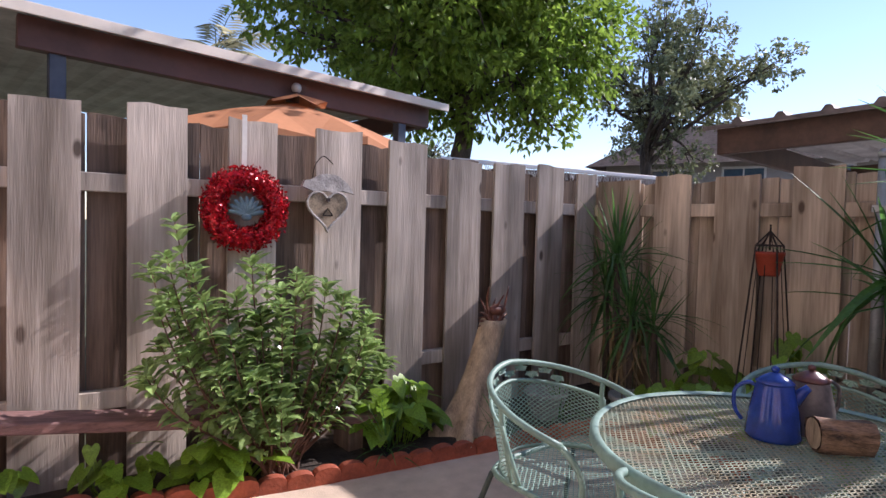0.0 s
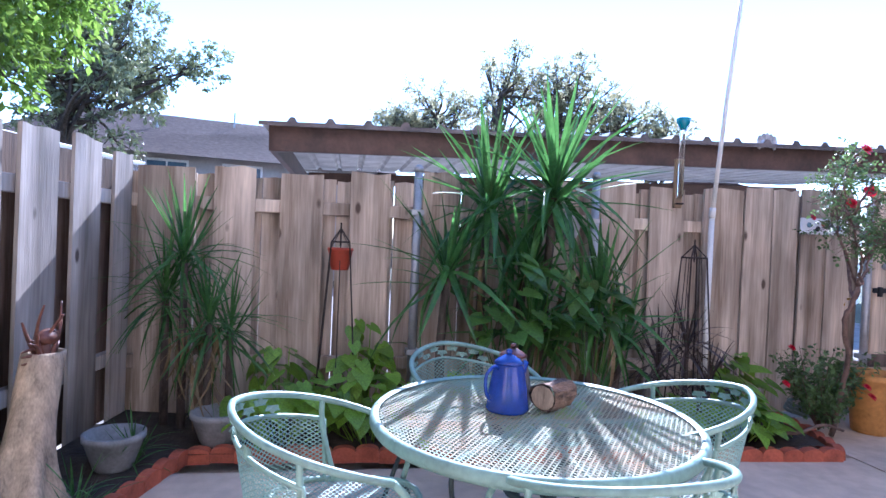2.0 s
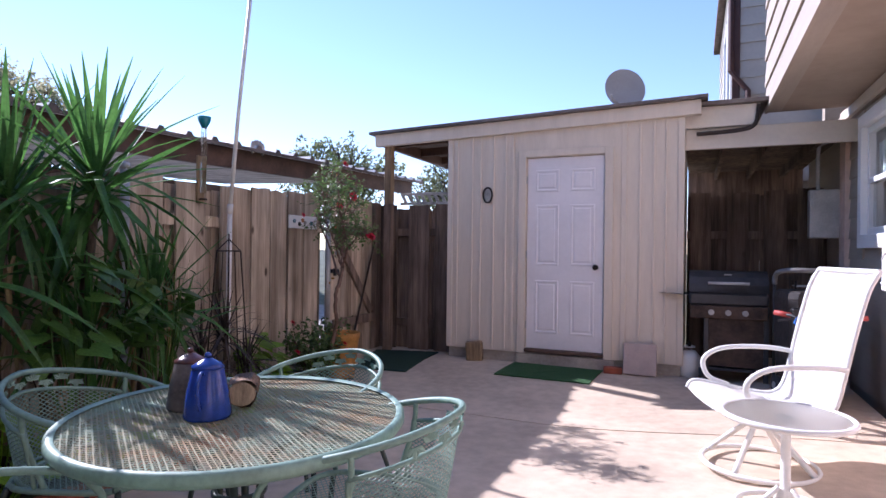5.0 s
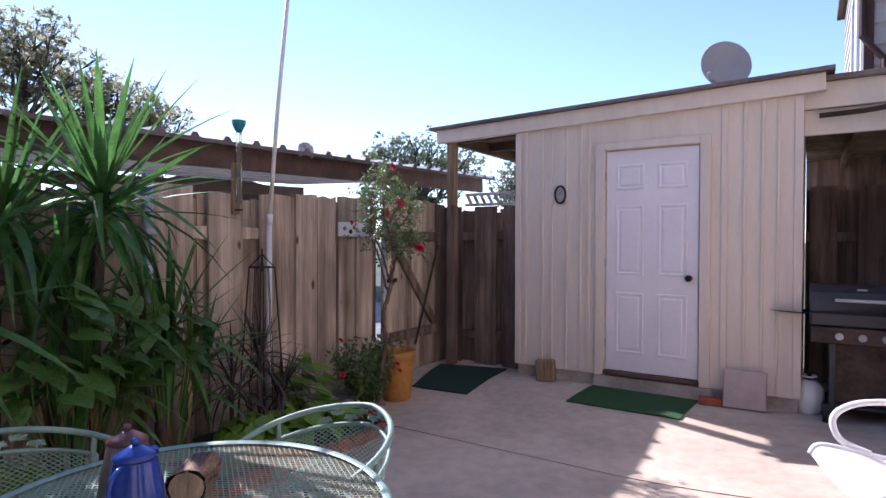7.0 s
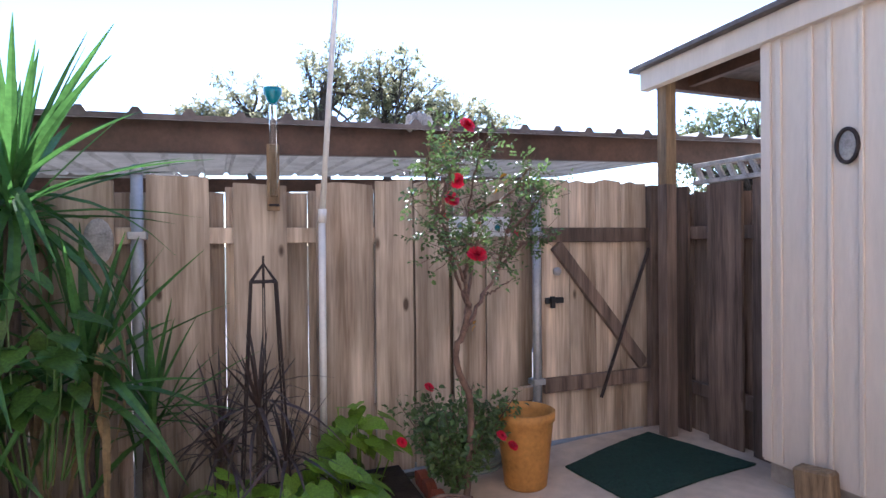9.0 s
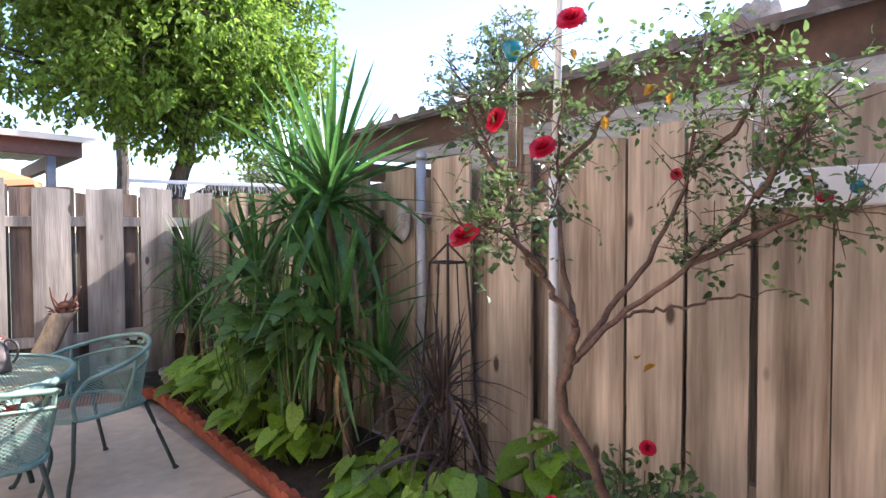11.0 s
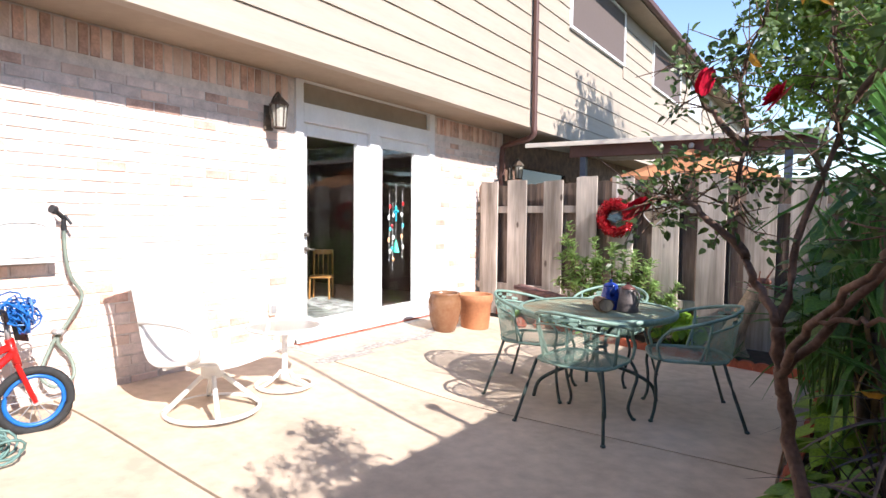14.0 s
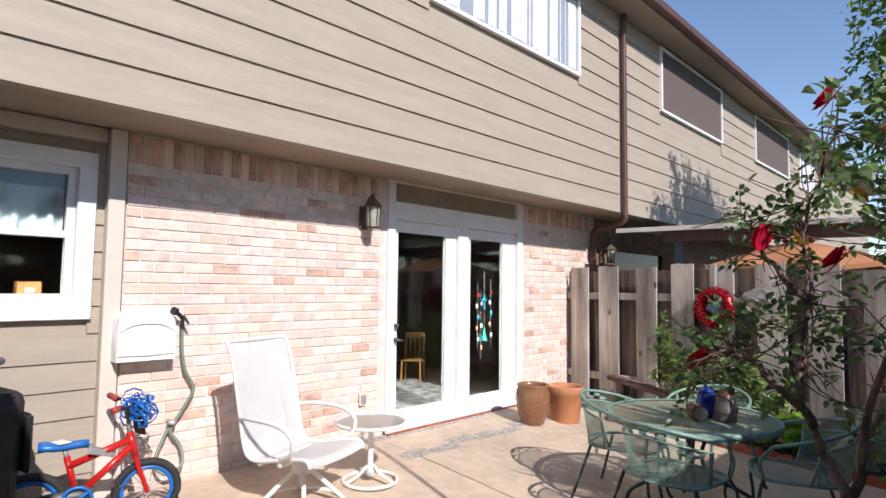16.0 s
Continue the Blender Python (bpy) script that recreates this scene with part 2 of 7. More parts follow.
L_YUCCA = mat("yucca_blade", (0.085, 0.21, 0.05), 0.38, var=0.25, scale=6, trans=0.5, rnd=0.3)
L_DRY = mat("dry_blade", (0.24, 0.17, 0.08), 0.8, var=0.25, scale=6, rnd=0.3)
L_PURP = mat("dark_bronze_blade", (0.055, 0.035, 0.028), 0.5, var=0.3, scale=6, rnd=0.3)
L_ROSE = mat("rose_leaf", (0.15, 0.24, 0.075), 0.4, var=0.3, scale=10, trans=0.4, rnd=0.4)
L_HOSTA = mat("dark_clump_leaf", (0.085, 0.18, 0.03), 0.45, var=0.25, scale=12, trans=0.3, rnd=0.3)
PETAL = mat("red_rose_petal", (0.78, 0.012, 0.055), 0.5, var=0.2, scale=20, trans=0.25)
GLASS = glass_mat("window_glass")
TGLASS = glass_mat("frosted_table_glass", (0.9, 0.93, 0.92), 0.35)
SCREEN = mat("brown_solar_screen", (0.125, 0.095, 0.085), 0.8, var=0.06, scale=40)
# dimness of the rooms is put into this wall and counter colour
DARKIN = mat("dimmed_indoor_colour", (0.16, 0.13, 0.11), 0.9, var=0.1)
RUGM = mat("pale_patterned_rug", (0.50, 0.52, 0.50), 0.95, var=0.4, scale=7)
CURT = mat("pale_blue_curtain", (0.55, 0.66, 0.70), 0.9, var=0.06, scale=3, trans=0.25)
OAKF = mat("honey_oak", (0.42, 0.20, 0.06), 0.5, var=0.2, scale=6)
NBWALL = mat("grey_beige_stucco", (0.45, 0.41, 0.38), 0.9, var=0.1, scale=2)
BRONZE = mat("weathered_bronze_paint", (0.15, 0.115, 0.09), 0.5, 0.3, var=0.25, scale=14)
DISHM = mat("grey_dish_paint", (0.33, 0.34, 0.36), 0.5, var=0.06)
LAMPGL = glass_mat("seeded_lamp_glass", (0.95, 0.93, 0.85), 0.15)
BULBW = mat("fairy_light_cord", (0.55, 0.55, 0.55), 0.5)

# ---- mesh helpers ----


def part(name, bm, material, parent=None, label="", smooth=False):
    me = bpy.data.meshes.new(name)
    bm.normal_update()
    bm.to_mesh(me)
    bm.free()
    me.materials.append(material)
    if smooth:
        me.polygons.foreach_set("use_smooth", [True] * len(me.polygons))
    ob = new(name, me)
    if parent is not None:
        ob.parent = parent
    if label:
        ob["label"] = label
    return ob


def thing(name, label, category, x=0, y=0, z=0, rz=0, group="", kind=""):
    ob = new(name)
    ob.matrix_basis = pose(x, y, z, 0, 0, rz)
    return tagged(ob, label, category, group, kind)


def struct(name, bm, material, label="", category="", smooth=False):
    ob = part(name, bm, material, None, "", smooth)
    return tagged(ob, label, category, "", "structure")


def box(bm, x0, x1, y0, y1, z0, z1, bev=0.0, m=None):
    t = Matrix.Translation(((x0 + x1) / 2, (y0 + y1) / 2, (z0 + z1) / 2)) @ Matrix.Diagonal((abs(x1 - x0), abs(y1 - y0), abs(z1 - z0), 1))
    if m is not None:
        t = m @ t
    r = bmesh.ops.create_cube(bm, size=1, matrix=t)
    if bev:
        es = list({e for v in r["verts"] for e in v.link_edges})
        bmesh.ops.bevel(bm, geom=es, offset=bev, segments=1, affect='EDGES')
    return bm


def B():
    return bmesh.new()


def tube(bm, pts, r, seg=8, r_end=None, closed=False):
    pts = [Vector(p) for p in pts]
    n = len(pts)
    rings = []
    up = Vector((0.13, 0.31, 0.94))
    for i, p in enumerate(pts):
        a = pts[(i - 1) % n] if (closed or i > 0) else p
        b = pts[(i + 1) % n] if (closed or i < n - 1) else p
        d = (b - a).normalized()
        u = d.cross(up)
        if u.length < 0.05:
            u = d.cross(Vector((1, 0, 0)))
        u.normalize()
        v = d.cross(u)
        rr = r if r_end is None else r + (r_end - r) * i / max(1, n - 1)
        rings.append([bm.verts.new(p + u * (rr * math.cos(2 * math.pi * k / seg)) + v * (rr * math.sin(2 * math.pi * k / seg))) for k in range(seg)])
    for i in range(n if closed else n - 1):
        a, b = rings[i], rings[(i + 1) % n]
        for k in range(seg):
            bm.faces.new((a[k], a[(k + 1) % seg], b[(k + 1) % seg], b[k]))
    if not closed:
        bm.faces.new(rings[0][::-1])
        bm.faces.new(rings[-1])
    return bm


def curve_pts(pts, n=6):
    """Smooth line through points."""
    P = [Vector(p) for p in pts]
    out = []
    for i in range(len(P) - 1):
        p0, p1, p2, p3 = P[max(0, i - 1)], P[i], P[i + 1], P[min(len(P) - 1, i + 2)]
        for k in range(n):
            t = k / n
            out.append(0.5 * ((2 * p1) + (p2 - p0) * t + (2 * p0 - 5 * p1 + 4 * p2 - p3) * t * t + (3 * p1 - p0 - 3 * p2 + p3) * t ** 3))
    out.append(P[-1])
    return out


def lathe(bm, prof, seg=24, cx=0, cy=0, z0=0):
    rings = []
    for r, z in prof:
        rings.append([bm.verts.new((cx + r * math.cos(2 * math.pi * k / seg), cy + r * math.sin(2 * math.pi * k / seg), z0 + z)) for k in range(seg)])
    for a, b in zip(rings, rings[1:]):
        for k in range(seg):
            bm.faces.new((a[k], a[(k + 1) % seg], b[(k + 1) % seg], b[k]))
    bm.faces.new(rings[0][::-1])
    bm.faces.new(rings[-1])
    return bm


def ring(bm, cx, cy, cz, R, r, seg=28, s2=8, axis='z'):
    pts = []
    for k in range(seg):
        a = 2 * math.pi * k / seg
        c, s = R * math.cos(a), R * math.sin(a)
        pts.append({'z': (cx + c, cy + s, cz), 'y': (cx + c, cy, cz + s), 'x': (cx, cy + c, cz + s)}[axis])
    return tube(bm, pts, r, s2, closed=True)


def blob(bm, c, rx, ry, rz, seg=10, m=None):
    t = Matrix.Translation(c) @ Matrix.Diagonal((rx, ry, rz, 1))
    bmesh.ops.create_uvsphere(bm, u_segments=seg, v_segments=max(5, seg // 2 + 1), radius=1, matrix=t if m is None else m @ t)
    return bm


def floor_z(x, y):
    s = max(0.0, min(1.0, (1.95 - x) / 2.3))
    t = max(0.0, min(1.0, (-1.5 - y) / 1.5))
    return max(0.15 * s * s * (3 - 2 * s), 0.085 * t * t * (3 - 2 * t))


def fence_y(x):
    return 3.36 + 0.12 * (4.57 - x)


# ---- ground, patio slabs, beds ----
bm = B()
bmesh.ops.create_grid(bm, x_segments=2, y_segments=2, size=1500, matrix=Matrix.Translation((0, 0, -0.12)))
struct("ground", bm, EARTH, "flat grassy ground around the houses", "ground")


def slab(x0, x1, y0, y1, gap=0.009):
    bm = B()
    nx, ny = max(2, int((x1 - x0) / 0.2)), max(2, int((y1 - y0) / 0.2))
    g = [[None] * (ny + 1) for _ in range(nx + 1)]
    for i in range(nx + 1):
        for j in range(ny + 1):
            x = x0 + gap + (x1 - x0 - 2 * gap) * i / nx
            y = y0 + gap + (y1 - y0 - 2 * gap) * j / ny
            g[i][j] = bm.verts.new((x, y, floor_z(x, y)))
    for i in range(nx):
        for j in range(ny):
            bm.faces.new((g[i][j], g[i + 1][j], g[i + 1][j + 1], g[i][j + 1]))
    r = bmesh.ops.extrude_face_region(bm, geom=bm.faces[:])
    for v in r["geom"]:
        if isinstance(v, bmesh.types.BMVert):
            v.co.z -= 0.1
    bmesh.ops.recalc_face_normals(bm, faces=bm.faces[:])
    return bm


bm = B()
box(bm, -0.6, 4.6, -5.4, 3.9, -0.115, -0.075)
floor = struct("floor", bm, CONC_G, "poured concrete patio floor with tooled joints", "patio")
bm = B()
box(bm, 4.75, 16.0, -9.0, 4.5, -0.2, -0.09)
struct("driveway", bm, mat("worn_driveway", (0.27, 0.25, 0.23), 0.9, var=0.2, scale=3, bump=0.3), "grey concrete driveway under the carport", "driveway")
JY = (-5.3, -1.41, 0.50, 3.35)
for a, b in zip(JY, JY[1:]):
    part("concrete_slab", slab(-0.37, 3.62 if a > -2 else 4.45, a, b), CONC, floor)
bm = B()
for i in range(8):
    y0 = 0.35 + i * 0.32
    z = floor_z(-0.1, y0) + 0.004
    x1 = 0.30 + 0.05 * math.sin(i * 2.1)
    vs = [bm.verts.new(p) for p in ((-0.375, y0, floor_z(-0.375, y0) + .004), (x1, y0, floor_z(x1, y0) + .004), (x1, y0 + .32, floor_z(x1, y0) + .004), (-0.375, y0 + .32, floor_z(-.375, y0) + .004))]
    bm.faces.new(vs)
struct("pavement", bm, PEBBLE, "strip of exposed pebble aggregate by the doors", "paving")

# garden beds
bm = B()
nx = 24
top, bot = [], []
for i in range(nx + 1):
    x = -0.38 + (4.55 + 0.38) * i / nx
    y1 = fence_y(x) - 0.02
    y0 = 3.36 - 0.235 * (x - 1.35) if x < 3.75 else 2.7
    y0 = min(y0, y1 - 0.03)
    top.append(bm.verts.new((x, y1, 0.07)))
    bot.append(bm.verts.new((x, y0, 0.045 + 0.02 * noise.noise((x * 4, 0, 0)))))
for i in range(nx):
    bm.faces.new((bot[i], bot[i + 1], top[i + 1], top[i]))
struct("garden_bed_north", bm, SOIL, "dark soil planting bed along the grey fence", "garden bed")
bm = B()
ny = 24
pa, pb = [], []
for i in range(ny + 1):
    y = 2.75 - i * (2.75 + 1.35) / ny
    pa.append(bm.verts.new((3.70 + (0.06 if y > 1.5 else 0), y, 0.045 + 0.02 * noise.noise((0, y * 4, 0)))))
    pb.append(bm.verts.new((4.5, y, 0.07)))
for i in range(ny):
    bm.faces.new((pa[i], pb[i], pb[i + 1], pa[i + 1]))
struct("garden_bed_east", bm, SOIL, "dark soil planting bed along the brown fence", "garden bed")

# ---- fences ----
random.seed(3)


def board(x0, x1, top, th=0.022, dog=0.0):
    """One fence board along x, standing on z=0.03, with a worn, slightly uneven top."""
    bm = B()
    n = 3
    f, r = [], []
    for i in range(n + 1):
        x = x0 + (x1 - x0) * i / n
        d = random.uniform(-0.012, 0.012) - (dog if i in (0, n) else 0)
        f.append([bm.verts.new((x + random.uniform(-.002, .002), -th / 2 + random.uniform(-.003, .003), z)) for z in (0.03, 0.9, top + d)])
        r.append([bm.verts.new((x, th / 2, z)) for z in (0.03, 0.9, top + d - 0.004)])
    for i in range(n):
        for k in range(2):
            bm.faces.new((f[i][k], f[i + 1][k], f[i + 1][k + 1], f[i][k + 1]))
            bm.faces.new((r[i][k + 1], r[i + 1][k + 1], r[i + 1][k], r[i][k]))
        bm.faces.new((f[i][2], f[i + 1][2], r[i + 1][2], r[i][2]))
    for k in range(2):
        bm.faces.new((f[0][k + 1], r[0][k + 1], r[0][k], f[0][k]))
        bm.faces.new((f[n][k], r[n][k], r[n][k + 1], f[n][k + 1]))
    return bm


def fence(name, label, m, proud, span, tops, wood_a, wood_b, rail, z_rails):
    """Shadow-box fence in its own frame: x along it, -y towards the patio."""
    f = thing(name, label, "fence")
    f.matrix_basis = m
    for x0, x1 in proud:
        c = (x0 + x1) / 2
        ob = part("fence_board", board(x0, x1, tops(c) + random.uniform(-0.02, 0.02)), wood_a, f)
        ob.matrix_basis = pose(0, random.uniform(-.004, .004), 0, random.uniform(-.4, .4), random.uniform(-.25, .25), 0)
    x = span[0]
    while x < span[1] - 0.05:
        w = random.uniform(0.20, 0.28)
        x1 = min(span[1], x + w)
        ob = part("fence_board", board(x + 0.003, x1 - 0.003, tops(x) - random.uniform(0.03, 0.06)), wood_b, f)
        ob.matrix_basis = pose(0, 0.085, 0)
        x = x1
    for z in z_rails:
        bm = B()
        box(bm, span[0], span[1], 0.015, 0.068, z - 0.045, z + 0.045, 0.004)
        part("rail", bm, rail, f)
    return f


N_PROUD = [(-.30, -.02), (.16, .45), (.70, .97), (1.17, 1.44), (1.63, 1.89), (2.12, 2.41), (2.60, 2.88), (3.06, 3.34), (3.46, 3.75), (3.90, 4.17), (4.33, 4.55)]
ang = math.degrees(math.atan(-0.12))
k = math.sqrt(1 + 0.12 ** 2)
mN = pose(0, fence_y(0), 0, 0, 0, ang)
# back boards in W_DARK: browner wood with the recess shade in its colour
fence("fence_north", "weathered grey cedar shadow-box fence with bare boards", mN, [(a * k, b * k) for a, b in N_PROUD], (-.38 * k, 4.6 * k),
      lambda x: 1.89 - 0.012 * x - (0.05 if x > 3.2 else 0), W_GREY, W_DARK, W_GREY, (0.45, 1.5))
E_PROUD = [(3.30, 2.94), (2.82, 2.55), (2.37, 2.08), (1.89, 1.61), (1.38, 1.12), (.93, .65), (.46, .18), (.03, -.28), (-.41, -.70), (-.86, -1.20), (-1.22, -1.46), (-1.48, -1.71), (-1.745, -1.97), (-1.975, -2.20)]
mE = pose(4.53, 0, 0, 0, 0, -90)
fence("fence_east", "aged brown cedar shadow-box fence shaded by the carport", mE, [(-a, -b) for a, b in E_PROUD], (-3.42, 2.37),
      lambda x: 1.80 + 0.018 * x, W_BROWN, W_BROWN, W_BROWN, (0.4, 1.5))
bm = B()
for y, zt in ((1.42, 1.80), (0.07, 1.83), (-2.33, 1.72)):
    fp = thing("fence_post", "round galvanised steel post standing against the brown fence", "post", 4.47, y, 0, group="steel fence posts")
    part("post_shaft", tube(B(), [(0, 0, 0), (0, 0, zt)], 0.03, 14), GALV, fp, smooth=True)
    part("post_cap", lathe(B(), [(0.034, zt - 0.01), (0.034, zt + 0.02), (0.02, zt + 0.04)], 14), GALV, fp, smooth=True)
    for z in (0.5, 1.5):
        b2 = B()
        box(b2, -0.035, 0.05, -0.045, 0.045, z - 0.02, z + 0.02, 0.003)
        part("pipe_bracket", b2, GALV, fp)
bm.free()

# gate and the short return fence by the shed
gp_ = thing("gate_post", "dark weathered square timber post at the gate", "post", 4.50, -3.36, 0)
part("post_body", box(B(), -.05, .05, -.07, .07, 0, 1.86, .006), W_DARK, gp_)
gate = thing("gate", "closed brown wooden gate with diagonal brace and dark latch", "gate", 4.50, -2.38, .045, -90)
for i in range(4):
    part("gate_board", board(i * 0.225 + 0.002, i * 0.225 + 0.222, 1.83 + random.uniform(-.01, .01)), W_BROWN, gate)
for z in (0.42, 1.45):
    b2 = B()
    box(b2, 0, 0.9, -0.05, -0.014, z - 0.05, z + 0.05, 0.004)
    part("gate_rail", b2, W_DARK, gate)
for p0, p1 in (((0.1, -0.034, 1.38), (0.84, -0.034, 0.5)),):
    d = Vector(p1) - Vector(p0)
    b2 = B()
    box(b2, 0, d.length, -0.019, 0.019, -0.045, 0.045, 0.004, Matrix.Translation(p0) @ pose(0, 0, 0, 0, math.degrees(math.atan2(-d.z, d.x)), 0))
    part("brace", b2, W_DARK, gate)
part("brace_rod", tube(B(), [(0.88, -0.06, 1.35), (0.45, -0.06, 0.3)], 0.012, 8), RUST, gate)
b2 = B()
box(b2, 0.02, 0.16, -0.04, -0.014, 0.98, 1.02, 0.003)
box(b2, 0.05, 0.08, -0.06, -0.03, 0.95, 1.03, 0.003)
part("latch", b2, BLACK, gate)
part("gate_knob", blob(B(), (0.1, -0.05, 1.2), .03, .03, .03), GALV, gate, smooth=True)
mS = pose(3.46, -3.44, 0, 0, 0, 180) @ pose(-1.05, 0, 0)
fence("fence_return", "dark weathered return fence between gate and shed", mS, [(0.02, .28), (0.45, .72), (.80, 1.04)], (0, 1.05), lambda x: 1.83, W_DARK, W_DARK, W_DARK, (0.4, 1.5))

lt = thing("lattice_strip", "pale grey plastic lattice strip on the return fence", "lattice", 3.48, -3.44, 1.835)
part("lattice_rail", box(B(), 0, .70, -.02, .02, 0, .03, .003), PALEM, lt)
part("lattice_rail", box(B(), 0, .70, -.02, .02, .115, .145, .003), PALEM, lt)
for q in range(8):
    part("lattice_slat", box(B(), -.016, .016, -.012, .012, -.05, .05, .002, pose(.045 + q * .087, 0, .0725, 0, 28, 0)), PALEM, lt)

# ---- shed ----
SY = -3.187
shed = thing("shed", "beige panelled garden shed with flat roof and white door", "shed")


def holed(bm, axis, v0, v1, u0, u1, z0, z1, holes):
    """Wall slab across axis ('x' or 'y') from v0 to v1, spanning u and z, with rectangular holes (u0,u1,z0,z1)."""
    us = sorted({u0, u1, *[h[0] for h in holes], *[h[1] for h in holes]})
    zs = sorted({z0, z1, *[h[2] for h in holes], *[h[3] for h in holes]})
    for a, b in zip(us, us[1:]):
        for c, d in zip(zs, zs[1:]):
            mu, mz = (a + b) / 2, (c + d) / 2
            if any(h[0] < mu < h[1] and h[2] < mz < h[3] for h in holes):
                continue
            if axis == 'y':
                box(bm, a, b, v0, v1, c, d)
            else:
                box(bm, v0, v1, a, b, c, d)
    bmesh.ops.remove_doubles(bm, verts=bm.verts[:], dist=1e-5)
    return bm


bm = B()
holed(bm, 'y', SY - 0.06, SY, 0.96, 3.44, 0.21, 2.66, [(1.71, 2.52, 0.20, 2.285)])
part("front_wall", bm, BEIGE, shed)
bm = B()
box(bm, 0.96, 1.02, -5.3, SY - 0.06, 0.21, 2.66)
part("side_wall", bm, BEIGE, shed)
bm = B()
box(bm, 3.38, 3.44, -5.3, SY - 0.06, 0.21, 2.66)
part("side_wall", bm, BEIGE, shed)
bm = B()
box(bm, 1.02, 3.38, -5.3, -5.24, 0.21, 2.66)
part("back_wall", bm, BEIGE, shed)
bm = B()
box(bm, 0.98, 3.42, -5.28, SY - 0.03, 0.0, 0.21)
box(bm, 1.60, 2.62, SY - 0.03, SY + 0.02, 0.0, 0.20, 0.006)
part("concrete_base", bm, CONC_G, shed, "grey concrete footing under the shed")
for x, w in ((0.99, .06), (1.24, .022), (1.37, .022), (1.52, .05), (2.76, .022), (2.90, .022), (3.05, .022), (3.15, .022), (3.33, .03), (3.41, .06), (1.13, .018), (2.68, .03)):
    bm = B()
    box(bm, x - w / 2, x + w / 2, SY, SY + 0.014, 0.215, 2.60, 0.003)
    part("batten", bm, BEIGE, shed)
bm = B()
box(bm, 1.62, 1.705, SY, SY + 0.03, 0.2, 2.36, 0.004)
box(bm, 2.525, 2.61, SY, SY + 0.03, 0.2, 2.36, 0.004)
box(bm, 1.705, 2.525, SY, SY + 0.03, 2.29, 2.36, 0.004)
part("door_trim", bm, BEIGE, shed)
# fascia and roof: nearly flat, a little higher towards the house, reaching over the gate
roofm = pose(0.82, 0, 2.70, 0, 1.55, 0)
bm = B()
box(bm, 0, 3.56, SY - 0.02, SY + 0.05, -0.09, 0.05, 0.004, roofm)
part("fascia", bm, BEIGE, shed)
bm = B()
box(bm, -0.06, 3.62, -5.4, SY + 0.10, 0.05, 0.085, 0.004, roofm)
part("roof_sheet", bm, TINDK, shed, "thin grey weathered roof sheet")
for i in range(3):
    part("rafter", box(B(), 2.66, 3.46, SY - 0.35 - i * 0.7, SY - 0.30 - i * 0.7, -0.05, 0.05, 0.0, roofm), DKBROWN, shed)
part("edge_beam", box(B(), 3.46, 3.52, -5.3, SY - 0.05, -0.08, 0.05, 0.0, roofm), DKBROWN, shed)
for x, y in ((4.24, SY - 0.06), (4.24, -5.2)):
    bm = B()
    box(bm, x - 0.045, x + 0.045, y - 0.045, y + 0.045, 1.84, 2.60, 0.004)
    part("roof_post", bm, W_POST, shed, "brown timber post")
    part("post_base", box(B(), x - 0.045, x + 0.045, y - 0.045, y + 0.045, 0.0, 1.84, 0.004), W_DARK, shed, "dark weathered lower post")
# door leaf with six raised panels
sd = part("shed_door", box(B(), 1.715, 2.515, SY - 0.045, SY - 0.006, 0.255, 2.28, 0.003), DOORW, shed, "white six-panel steel door, closed")
for cx in (1.93, 2.30):
    for z0, z1 in ((0.42, 0.98), (1.14, 1.78), (1.92, 2.15)):
        bm = B()
        prv = None
        for ins, dep in ((0, -.006), (.004, .002), (.018, .003), (.026, -.004), (.036, -.004), (.05, .002)):
            cur = [bm.verts.new((cx + sx * (.125 - ins), SY + dep, zz)) for sx, zz in ((-1, z0 + ins), (1, z0 + ins), (1, z1 - ins), (-1, z1 - ins))]
            if prv:
                for q in range(4):
                    bm.faces.new((prv[q], prv[(q + 1) % 4], cur[(q + 1) % 4], cur[q]))
            prv = cur
        bm.faces.new(prv)
        bmesh.ops.recalc_face_normals(bm, faces=bm.faces[:])
        part("door_panel", bm, DOORW, sd)
bm = B()
blob(bm, (1.79, SY + 0.04, 1.13), .03, .03, .03, 14)
tube(bm, [(1.79, SY - 0.006, 1.13), (1.79, SY + 0.03, 1.13)], 0.028, 14)
part("door_knob", bm, mat("dark_bronze", (.03, .025, .025), .3, .8), sd, "dark bronze knob", True)
# threshold takes dark brown to stand for the shaded gap below the door
bm = B()
box(bm, 1.70, 2.53, SY - 0.05, SY + 0.035, 0.215, 0.25, 0.004)
part("threshold", bm, DKBROWN, shed, "threshold coloured dark for the shadow gap under the door")
for z in (0.5, 1.25, 2.05):
    part("hinge", tube(B(), [(2.52, SY + 0.004, z - .04), (2.52, SY + 0.004, z + .04)], 0.008, 8), GALV, sd)
ov = thing("oval_plaque", "small oval wall plaque with dark rim on beige shed", "plaque", 2.96, SY + 0.012, 1.90)
bm = B()
for k2 in range(2):
    pts = [(0.052 * math.cos(a), 0.006, 0.082 * math.sin(a)) for a in [2 * math.pi * i / 24 for i in range(24)]]
tube(bm, pts, 0.010, 8, closed=True)
part("plaque_rim", bm, RUST, ov)
bm = B()
blob(bm, (0, 0, 0), .046, .010, .076, 16)
part("plaque_face", bm, PALEM, ov, smooth=True)

